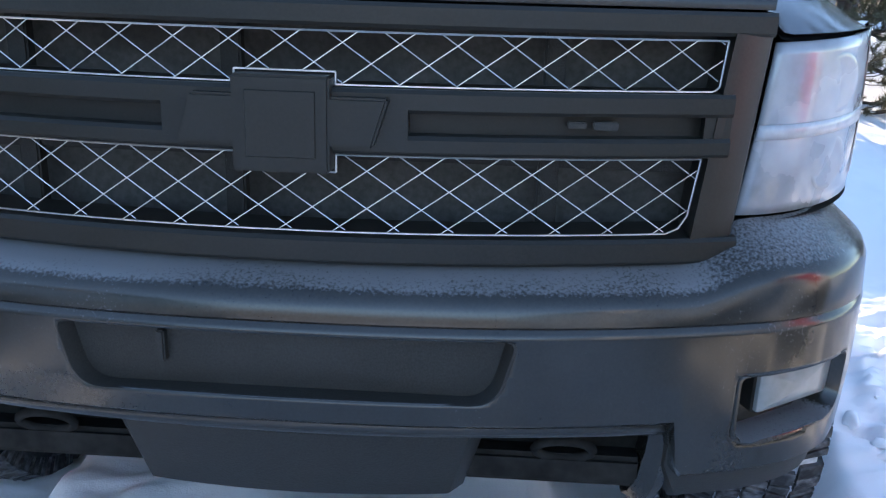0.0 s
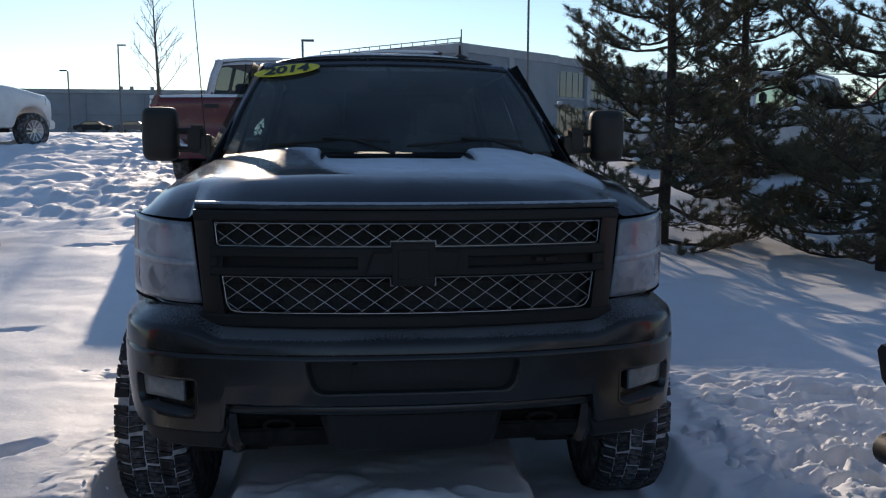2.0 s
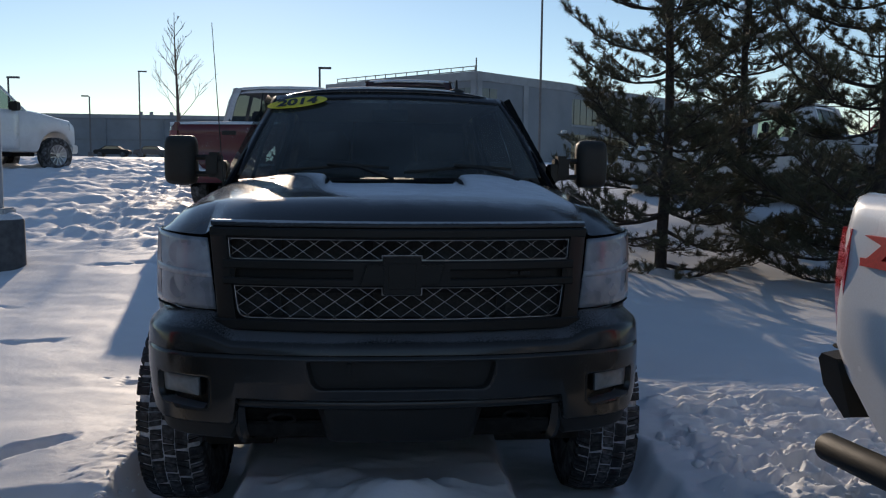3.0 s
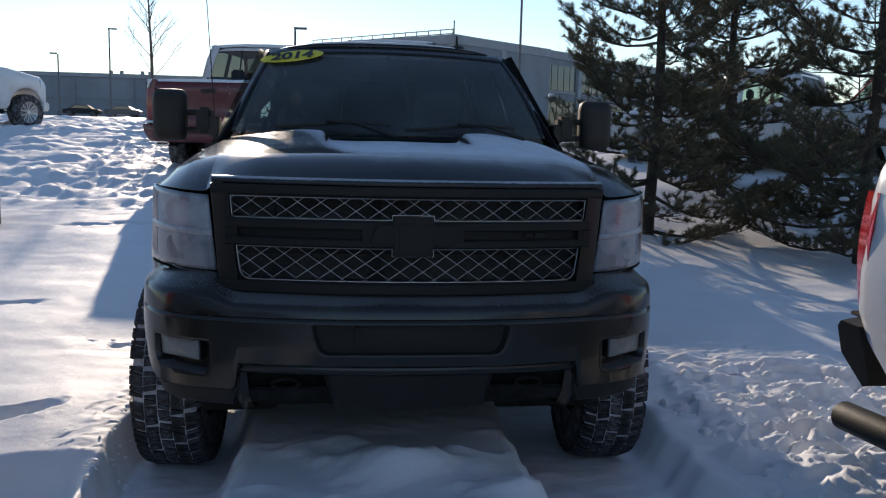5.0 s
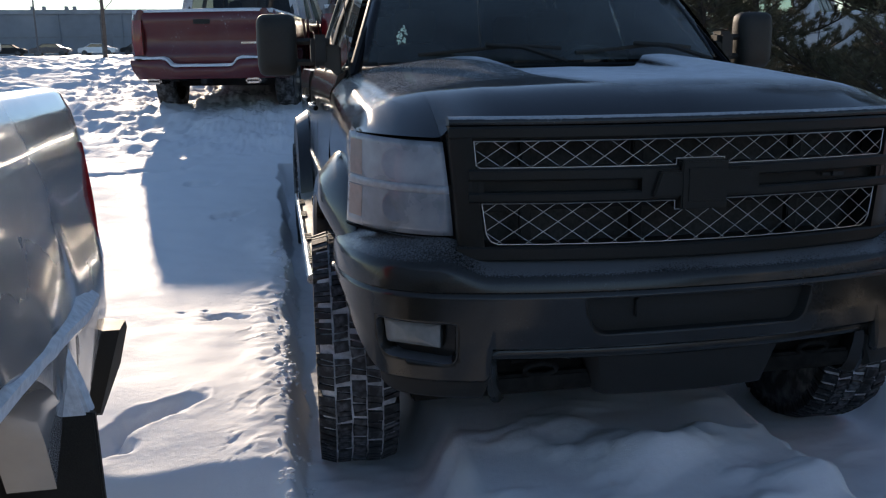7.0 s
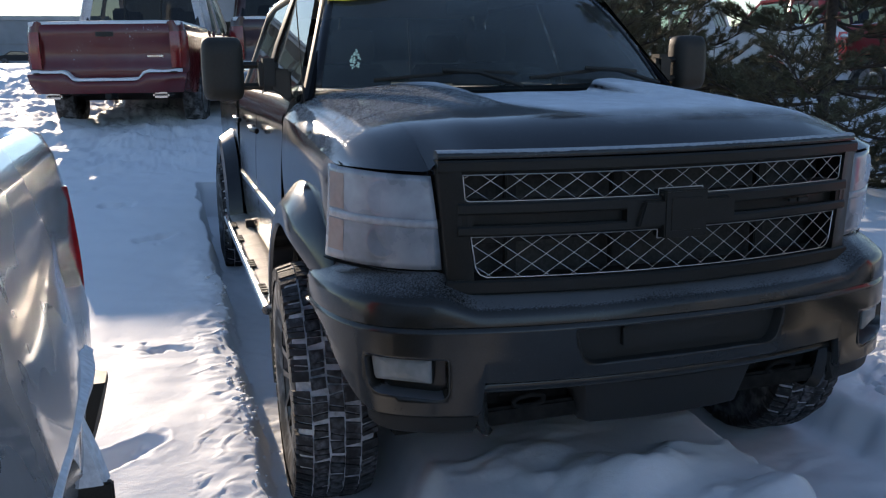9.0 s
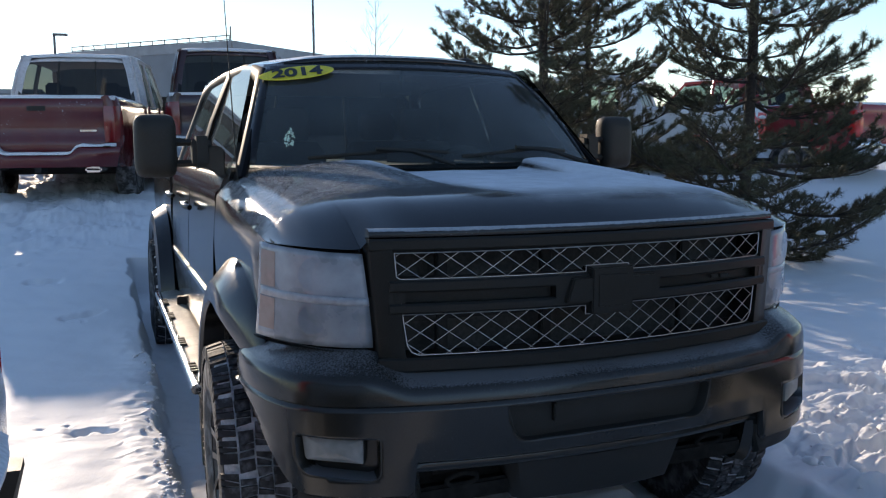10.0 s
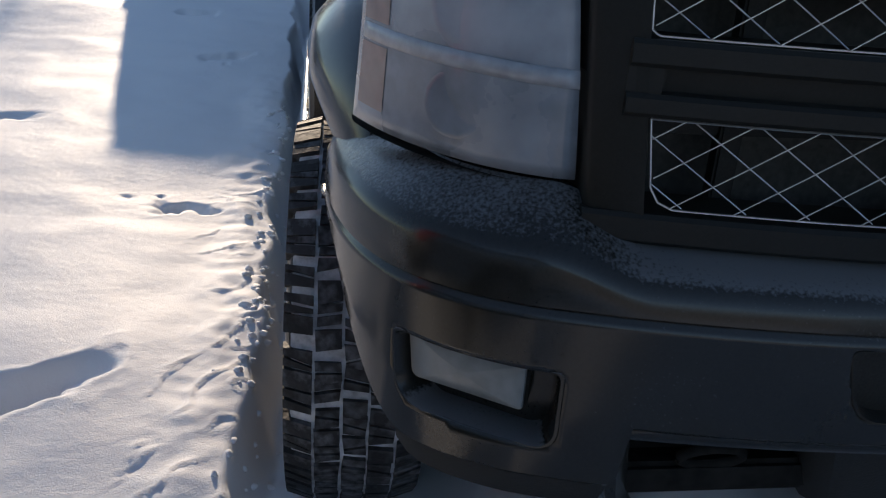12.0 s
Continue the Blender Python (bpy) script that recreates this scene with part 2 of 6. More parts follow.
CHROME = material("chrome", (0.75, 0.76, 0.77), 0.12, metal=1.0, grain=90, vary=0.08, dirt=(0.5, 0.5, 0.48), dirt_amount=0.3)
MUDDY_LIT = material("muddy_lit_liner", (0.085, 0.074, 0.060), 0.85, grain=30, bump=0.4, vary=0.35, dirt=(0.03, 0.028, 0.026), dirt_amount=0.7, dirt_scale=7, spec=0.2)
RUBBER = material("tyre_rubber", (0.022, 0.022, 0.023), 0.75, grain=40, bump=0.3, vary=0.3, dirt=(0.60, 0.62, 0.65), dirt_amount=0.28, dirt_scale=14)
PACKED = material("packed_snow", (0.72, 0.74, 0.77), 0.8, grain=60, bump=0.5, vary=0.15)
RIM = material("wheel_alloy", (0.05, 0.05, 0.055), 0.35, metal=0.8, grain=60, vary=0.2)
SILVER_RIM = material("silver_alloy", (0.45, 0.45, 0.46), 0.35, metal=0.9, grain=60, vary=0.15)
CLOTH = material("grey_cloth", (0.035, 0.035, 0.04), 0.9, grain=200, bump=0.3)
GLASS = glass_material("windscreen_glass", (0.26, 0.32, 0.32), 0.90)
DARK_GLASS = glass_material("tinted_glass", (0.10, 0.12, 0.13), 0.994, 0.02, 0.30, 0.03)
MATT_TINT = glass_material("darkened_privacy_glass", (0.030, 0.036, 0.038), 0.994, 0.02, 0.0, 0.0)
SIDE_GLASS = glass_material("clear_side_glass", (0.42, 0.48, 0.48), 0.93, 0.02, 0.75, 0.05)
LIT_FROST_PANE = glass_material("lit_frosted_rear_glass", (0.45, 0.52, 0.50), 0.45, 0.05, 0.4, 0.04)
REAR_GLASS = glass_material("smoked_rear_glass", (0.15, 0.145, 0.14), 0.98, 0.02, 0.5, 0.04)
CLEAR_GLASS = glass_material("side_glass", (0.50, 0.58, 0.57), 0.985, 0.02, 0.12, 0.02)


def mesh_object(name, verts, faces, mat, parent=None, label="", smooth=30, bevel=0.0, matrix=None):
    me = bpy.data.meshes.new(name)
    bm = bmesh.new()
    vs = [bm.verts.new(v) for v in verts]
    for f in faces:
        if len(set(f)) > 2:
            try:
                bm.faces.new([vs[i] for i in f])
            except ValueError:
                pass
    return part(name, bm, mat, parent, label, smooth, bevel, matrix)


def part(name, bm, mat, parent=None, label="", smooth=30, bevel=0.0, matrix=None):
    """Links a bmesh as ONE mesh object under a thing or under a part."""
    me = bpy.data.meshes.new(name)
    bmesh.ops.remove_doubles(bm, verts=bm.verts, dist=1e-5)
    bmesh.ops.recalc_face_normals(bm, faces=bm.faces)
    if bevel:
        es = [e for e in bm.edges if len(e.link_faces) == 2 and e.calc_face_angle() > 0.6]
        bmesh.ops.bevel(bm, geom=es, offset=bevel, segments=2, affect="EDGES", clamp_overlap=True)
    bm.to_mesh(me)
    bm.free()
    me.materials.append(mat)
    if smooth:
        for p in me.polygons:
            p.use_smooth = True
        me.set_sharp_from_angle(angle=radians(smooth))
    ob = new(name, me)
    ob.parent = parent
    if matrix is not None:
        ob.matrix_basis = matrix
    if label:
        ob["label"] = label
    return ob


def thing(name, label, category, group="", kind="", at=(0, 0, 0), turn=0.0):
    ob = new(name)
    ob.empty_display_size = 0.2
    ob.matrix_basis = pose(*at, 0, 0, turn)
    return tagged(ob, label, category, group, kind)


class Shape:
    """Collects vertices and faces of one part."""

    def __init__(self):
        self.v, self.f = [], []

    def add(self, verts, faces):
        k = len(self.v)
        self.v += [tuple(p) for p in verts]
        self.f += [tuple(i + k for i in f) for f in faces]
        return self

    def box(self, x0, x1, y0, y1, z0, z1):
        p = [(x, y, z) for x in (x0, x1) for y in (y0, y1) for z in (z0, z1)]
        return self.add(p, [(0, 1, 3, 2), (4, 6, 7, 5), (0, 4, 5, 1), (2, 3, 7, 6), (0, 2, 6, 4), (1, 5, 7, 3)])

    def grid(self, nu, nv, fn, skip=None):
        p = [fn(i / nu, j / nv) for i in range(nu + 1) for j in range(nv + 1)]
        w = nv + 1
        return self.add(p, [(i * w + j, (i + 1) * w + j, (i + 1) * w + j + 1, i * w + j + 1) for i in range(nu) for j in range(nv)
                            if not (skip and skip((i + 0.5) / nu, (j + 0.5) / nv))])

    def loft(self, rings, closed=True, caps=True):
        w = len(rings[0])
        p = [q for r in rings for q in r]
        f = []
        for i in range(len(rings) - 1):
            for j in range(w if closed else w - 1):
                f.append((i * w + j, (i + 1) * w + j, (i + 1) * w + (j + 1) % w, i * w + (j + 1) % w))
        if caps and closed:
            f += [tuple(range(w)), tuple((len(rings) - 1) * w + j for j in range(w))]
        return self.add(p, f)

    def tube(self, pts, r, n=6, r1=None):
        pts = [Vector(p) for p in pts]
        rings = []
        for i, p in enumerate(pts):
            d = (pts[min(i + 1, len(pts) - 1)] - pts[max(i - 1, 0)]).normalized()
            a = d.cross(Vector((0, 0, 1)) if abs(d.z) < 0.9 else Vector((1, 0, 0))).normalized()
            c = d.cross(a)
            rr = r if r1 is None else r + (r1 - r) * i / (len(pts) - 1)
            rings.append([p + rr * (math.cos(2 * math.pi * k / n) * a + math.sin(2 * math.pi * k / n) * c) for k in range(n)])
        return self.loft(rings)

    def lathe(self, profile, n=32, centre=(0, 0, 0), axis="x", closed=False):
        """profile: (along, radius) rows turned round an axis."""
        rings = []
        for k in range(n):
            a = 2 * math.pi * k / n
            c, s = math.cos(a), math.sin(a)
            ring = []
            for d, r in profile:
                q = {"x": (d, r * c, r * s), "y": (r * c, d, r * s), "z": (r * c, r * s, d)}[axis]
                ring.append(tuple(q[i] + centre[i] for i in range(3)))
            rings.append(ring)
        rings.append(rings[0])
        return self.loft(rings, closed=closed, caps=False)

    def make(self, name, mat, parent=None, label="", smooth=30, bevel=0.0, matrix=None):
        return mesh_object(name, self.v, self.f, mat, parent, label, smooth, bevel, matrix)


def thicken(ob, t):
    """Gives a sheet a thickness below its upper side."""
    up = sum(q.normal.z * q.area for q in ob.data.polygons)
    m = ob.modifiers.new("thick", "SOLIDIFY")
    m.thickness, m.offset, m.use_rim = t, -1 if up > 0 else 1, False


def smoothstep(a, b, x):
    t = min(1, max(0, (x - a) / (b - a)))
    return t * t * (3 - 2 * t)


def lerp(a, b, t):
    return a + (b - a) * t


def table(rows, x):
    """Straight-line look-up in (x, value) rows."""
    for (x0, a), (x1, c) in zip(rows, rows[1:]):
        if x <= x1:
            return a + (c - a) * max(0, min(1, (x - x0) / (x1 - x0)))
    return rows[-1][1]


# ---- ground ----
def fbm(x, y, s, o=3, seed=0.0):
    v, amp = 0.0, 1.0
    for _ in range(o):
        v += amp * noise.noise((x * s + seed, y * s - seed, seed))
        s, amp = s * 2.1, amp * 0.5
    return v


GROUND_RISE = [(-40, 0.10), (-3, 0.16), (2, 0.22), (5, 0.40), (8, 0.68), (9.5, 0.86), (12, 1.02), (16, 1.45), (24, 1.75), (45, 1.9), (80, 2.3), (140, 2.95), (300, 5.0), (1500, 7.0)]


clod_rng = random.Random(77)
CLODS = [(clod_rng.uniform(1.4, 3.9), clod_rng.uniform(-1.7, 1.5), clod_rng.uniform(0.04, 0.12), 0) for k in range(90)]
CLODS = [(a, b, r, r * clod_rng.uniform(0.35, 0.75)) for a, b, r, _ in CLODS]
DENTS = ((-1.667, 2.19, 0.13, 0.05, 0.05, 18), (-1.80, 0.74, 0.25, 0.085, 0.09, 58), (-2.75, 3.2, 0.32, 0.07, 0.035, 8), (-3.3, 0.6, 0.26, 0.12, 0.06, 20), (-2.9, 1.9, 0.30, 0.05, 0.03, 12),
         (-1.72, 4.5, 0.14, 0.09, 0.05, 0), (-2.0, 5.7, 0.14, 0.09, 0.05, 30), (-2.6, 6.4, 0.5, 0.06, 0.05, 15), (-3.9, 4.4, 0.6, 0.05, 0.04, 10), (1.9, 3.4, 0.16, 0.1, 0.04, 0), (2.6, 4.6, 0.14, 0.1, 0.04, 40))


def ground_height(x, y):
    z = table(GROUND_RISE, y)
    near = math.exp(-((x / 40) ** 2 + ((y - 5) / 40) ** 2))
    if near > 0.02:
        z += near * (0.05 * fbm(x, y, 0.35, 2, 3.1) + 0.018 * fbm(x, y, 1.6, 3, 7.7))
    z -= 0.16 * smoothstep(1.5, 4.0, x) * smoothstep(2.0, 4.5, y) * (1 - smoothstep(7.0, 10.0, y))
    z += 0.20 * smoothstep(6.6, 8.6, x) * smoothstep(5.0, 8.0, y) * (1 - smoothstep(17, 22, y))
    # trodden lumps towards the vehicles behind
    tread = smoothstep(6.6, 8.2, y) * (1 - smoothstep(24, 34, y)) * (1 - smoothstep(-2.0, 0.5, x))
    if tread > 0:
        z += tread * (0.11 * max(-0.2, fbm(x, y * 1.5, 0.8, 2, 12.4)) + 0.075 * abs(fbm(x, y * 1.6, 2.3, 4, 4.4)) + 0.06 * max(0, fbm(x, y, 5.5, 3, 9.1)))
    # broken snow beside the front wheel
    chunk = smoothstep(1.25, 1.7, x) * (1 - smoothstep(3.6, 4.6, x)) * smoothstep(-2.2, -0.6, y) * (1 - smoothstep(1.2, 2.3, y))
    if chunk > 0:
        big = fbm(x + 0.25 * fbm(x, y, 3.1, 2, 2.2), y * 1.3 + 0.25 * fbm(x, y, 2.7, 2, 5.2), 1.3, 4, 1.5) + 0.30 * smoothstep(1.4, 1.9, x) - 0.06 + 0.1 * smoothstep(0.2, 1.0, y)
        mid = fbm(x, y * 1.3, 3.4, 4, 6.1)
        tier = 0.085 * smoothstep(-0.04, 0.05, big) + 0.022 * smoothstep(0.10, 0.15, mid) + 0.02 * smoothstep(0.24, 0.30, big) - 0.09
        top = 0.0
        for cx, cy, r, h in CLODS:
            q = ((x - cx) ** 2 + (y - cy) ** 2) / (r * r)
            if q < 1.4:
                q += 0.9 * fbm(x, y, 5.0, 4, cx)
                top = max(top, h * (1 - smoothstep(0.35, 0.95, q)) * (0.8 + 0.4 * fbm(x, y, 9, 3, cy)))
        z += chunk * 0.12 * (abs(fbm(x + 0.2 * mid, y * 1.25, 2.4, 5, 31.0)) - 0.22)
        z += chunk * (tier + 0.6 * top * smoothstep(0.1, -0.1, big) + 0.006 * fbm(x, y, 7.5, 4, 1.5))
    for cx, cy, rx, ry, d, ang in DENTS:
        if abs(x - cx) < 1.2 and abs(y - cy) < 1.2:
            wx, wy = x + 0.13 * fbm(x, y, 3.2, 2, cx) + 0.06 * fbm(x, y, 9.0, 2, cx), y + 0.13 * fbm(x, y, 3.2, 2, cy + 9) + 0.07 * fbm(x, y, 8.0, 2, cy)
            ca, sa = math.cos(radians(ang)), math.sin(radians(ang))
            u, v = (wx - cx) * ca + (wy - cy) * sa, (wy - cy) * ca - (wx - cx) * sa
            q = (u / rx) ** 2 + (v / ry) ** 2
            z -= d * math.exp(-q ** 1.4) - 0.10 * d * math.exp(-((math.sqrt(q) - 1.35) / 0.3) ** 2)
    # a step and hollow in the drift beside the nose
    edge = 0.34 + 0.10 * fbm(x, 0.3, 1.1, 2, 4.4) + 0.16 * smoothstep(-1.7, -2.3, x)
    hollow = smoothstep(-3.4, -2.4, x) * (1 - smoothstep(-1.36, -1.24, x))
    z -= hollow * 0.13 * (1 - smoothstep(edge - 0.26, edge, y)) * smoothstep(-0.55, -0.02, y)
    # thin curved crust ridges beside the rut
    strip = smoothstep(-1.60, -1.42, x) * smoothstep(0.2, 0.4, y) * (1 - smoothstep(2.9, 3.3, y)) if x < -1.18 else 0
    if strip > 0:
        k = x + 1.22
        for step, slant, seed in ((5.2, 0.6, 8.8), (3.1, 1.1, 21.3)):
            ph = (y - slant * k + 1.6 * k * k) * step + 1.5 * fbm(x, y, 1.7, 2, seed) + 0.7 * fbm(x, y, 5.0, 2, seed + 3)
            fr = ph - math.floor(ph)
            wide = 0.0095 * step
            on = smoothstep(-0.12, 0.12, fbm(x * 1.3, y, 2.4, 2, seed + 7) + 0.05 + 0.6 * k)
            z += strip * on * (0.0055 * math.exp(-((fr - 0.5) / wide) ** 2) - 0.003 * math.exp(-((fr - 0.5 + 2.2 * wide) / wide) ** 2))
        z -= strip * 0.012 * smoothstep(-1.6, -1.3, x)
    # wheel ruts, cut down to the hard ground
    if -8 < y < 6.5 and abs(x) < 2:
        w = 0.05 * fbm(x * 0 + 1, y, 2.2, 3, 2.0)
        if x < 0:
            inside = smoothstep(-1.27 + w, -1.19 + w, x) * (1 - smoothstep(-0.80 - w, -0.68 - w, x))
        else:
            inside = smoothstep(0.50 + w, 0.60 + w, x) * (1 - smoothstep(1.20 + w * 2, 1.34 + w * 2, x))
        floor_z = table([(-8, 0.02), (1, -0.005), (6.5, 0.20)], y) + 0.012 * fbm(x, y, 9, 2, 4)
        z = lerp(z, min(z, floor_z), inside)
        # kicked-up crest along the rut
        if x < -1.2:
            crest = math.exp(-((x + 1.36 - w) / 0.10) ** 2)
            z += crest * (0.020 + 0.010 * fbm(x, y, 9, 2, 8.0)) * (1 - smoothstep(3.5, 4.5, y))
    # snow pushed up under the nose
    if abs(x) < 1 and -1.5 < y < 3:
        z += 0.06 * math.exp(-(((x + 0.1) / 0.55) ** 2 + ((y + 0.05) / 0.6) ** 2)) * (0.6 + 0.5 * fbm(x, y, 2.4, 2, 6.6))
        z += 0.13 * (max(0, fbm(x, y * 1.3, 2.9, 3, 3.9) + 0.05) - 0.10) * math.exp(-((y + 0.35) / 0.75) ** 2) * (1 - smoothstep(0.55, 0.75, abs(x)))
    return z


def axis_steps(lo, hi, fine_lo, fine_hi, step, grow=1.18):
    a = list(np.arange(fine_lo, fine_hi + 1e-6, step))
    s = step
    while a[-1] < hi:
        s *= grow
        a.append(min(hi, a[-1] + s))
    s = step
    while a[0] > lo:
        s *= grow
        a.insert(0, max(lo, a[0] - s))
    return a


def build_ground():
    xs = axis_steps(-4.4, 900, -4.4, 4.4, 0.04)
    xs = sorted(xs + [x + 0.02 for x in xs if -2.4 < x < -1.0 or 1.2 < x < 3.9])
    xs = sorted(xs + [x + 0.01 for x in xs if -1.72 < x < -1.16])
    left = axis_steps(-900, -4.55, -13.0, -4.55, 0.11)
    xs = left + xs
    ys = axis_steps(-60, 7.2, -2.4, 7.2, 0.04)
    ys = sorted(ys + [y + 0.02 for y in ys if -1.2 < y < 3.3])
    ys = sorted(ys + [y + 0.01 for y in ys if 0.2 < y < 3.2]) + axis_steps(7.3, 1500, 7.3, 23.0, 0.10, 1.2)
    verts = [(x, y, ground_height(x, y)) for x in xs for y in ys]
    w = len(ys)
    faces = [(i * w + j, (i + 1) * w + j, (i + 1) * w + j + 1, i * w + j + 1) for i in range(len(xs) - 1) for j in range(w - 1)]
    me = bpy.data.meshes.new("ground")
    me.from_pydata(verts, [], faces)
    me.polygons.foreach_set("use_smooth", [True] * len(me.polygons))
    me.materials.append(SNOW)
    tagged(new("ground", me), "deep white snow cover with tyre ruts and dents", "snow ground", kind="structure")


build_ground()


def snow_clods(name, label, count, seed, place, size):
    """Loose lumps of broken snow lying on the ground, joined as one."""
    rng = random.Random(seed)
    ico = bmesh.new()
    bmesh.ops.create_icosphere(ico, subdivisions=2, radius=1.0)
    base = [v.co.copy() for v in ico.verts]
    tris = [tuple(v.index for v in f.verts) for f in ico.faces]
    ico.free()
    s = Shape()
    for k in range(count):
        x, y = place(rng)
        r = size * rng.uniform(0.25, 1.0) ** 1.8 + 0.006
        e = (rng.uniform(0.7, 1.4), rng.uniform(0.7, 1.4), rng.uniform(0.5, 0.95))
        o = Vector((rng.uniform(0, 90), rng.uniform(0, 90), k))
        z = ground_height(x, y) + r * 0.02
        pts = []
        for c in base:
            q = r * (1 + 0.5 * noise.noise(c * 1.0 + o) + 0.3 * noise.noise(c * 2.2 + o))
            pts.append((x + c.x * e[0] * q, y + c.y * e[1] * q, z + c.z * e[2] * q))
        s.add(pts, tris)
    me = bpy.data.meshes.new(name)
    me.from_pydata(s.v, [], s.f)
    me.polygons.foreach_set("use_smooth", [True] * len(me.polygons))
    me.materials.append(SNOW)
    tagged(new(name, me), label, "snow clods", kind="stuff")


snow_clods("snow_clods", "loose broken lumps of snow beside the wheel track", 380, 5, lambda r: (1.42 + 2.3 * r.random() ** 1.3, r.uniform(-1.7, 1.05)), 0.024)
snow_clods("snow_crumbs", "small crumbs of snow along the wheel rut", 170, 9, lambda r: (-1.26 + r.gauss(0, 0.045), r.uniform(-0.6, 3.6)), 0.009)

# ---- the black pickup ----
TRUCK = thing("pickup_truck", "dirty black lifted crew cab pickup dusted with rime, parked in snow", "pickup truck")


def bow(x):
    """How far the grille's face stands forward."""
    return -0.092 + 0.092 * (x / 0.681) ** 2


def bowed_bar(x0, x1, z0, z1, front, back, n=24, z_fn=None):
    """A bar across the grille that follows its bow; front and back are offsets from the face."""
    rings = []
    for i in range(n + 1):
        x = lerp(x0, x1, i / n)
        a, c = (z0, z1) if z_fn is None else z_fn(x)
        y = bow(x)
        rings.append([(x, y + front + 0.006, a), (x, y + front, a + 0.006), (x, y + front, c - 0.006), (x, y + front + 0.006, c), (x, y + back, c), (x, y + back, a)])
    return rings


def mesh_insert(top, bottom, half_top, half_bottom, notch_top, notch_bottom, falling, rising):
    """Crossed silver wires in a wire rim; notch_* give the edge's height where the emblem cuts in."""
    s = Shape()

    def edge(x):
        lo = notch_bottom if abs(x) < 0.078 else bottom
        hi = notch_top if abs(x) < 0.078 else top
        return lo, hi

    def half(z):
        return lerp(half_bottom, half_top, (z - bottom) / (top - bottom))

    slope, step, r = 0.70, 0.0863, 0.00105
    for sign, first in ((1, falling), (-1, rising)):
        for k in range(-3, 22):
            x_top = first - k * step
            run = []
            zz = top
            while zz >= bottom - 0.0005:
                x = x_top + sign * (top - zz) / slope
                lo, hi = edge(x)
                if lo - 0.001 <= zz <= hi + 0.001 and abs(x) <= half(zz):
                    run.append((x, bow(x) + 0.0035 * sign, zz))
                else:
                    if len(run) > 1:
                        s.tube([run[0], run[len(run) // 2], run[-1]], r, 5)
                    run = []
                zz -= 0.003
            if len(run) > 1:
                s.tube([run[0], run[len(run) // 2], run[-1]], r, 5)
    rim = []
    c = 0.03 if half_bottom < 0.66 else 0.008
    n = 16
    for i in range(n + 1):
        x = lerp(-half_top, -0.078, i / n)
        rim.append((x, top))
    if notch_top < top:
        rim += [(-0.078, notch_top), (0.078, notch_top)]
    for i in range(n + 1):
        rim.append((lerp(0.078, half_top, i / n), top))
    rim += [(half_bottom + 0.004, bottom + c), (half_bottom - c * 0.3, bottom + c * 0.3), (half_bottom - c, bottom)]
    for i in range(n + 1):
        rim.append((lerp(half_bottom - c, 0.078, i / n), bottom))
    if notch_bottom > bottom:
        rim += [(0.078, notch_bottom), (-0.078, notch_bottom)]
    for i in range(n + 1):
        rim.append((lerp(-0.078, -half_bottom + c, i / n), bottom))
    rim += [(-half_bottom + c * 0.3, bottom + c * 0.3), (-half_bottom - 0.004, bottom + c), (-half_top, top)]
    for a, b in zip(rim, rim[1:]):
        if a != b:
            s.tube([(a[0], bow(a[0]), a[1]), (b[0], bow(b[0]), b[1])], 0.0017, 5)
    return s


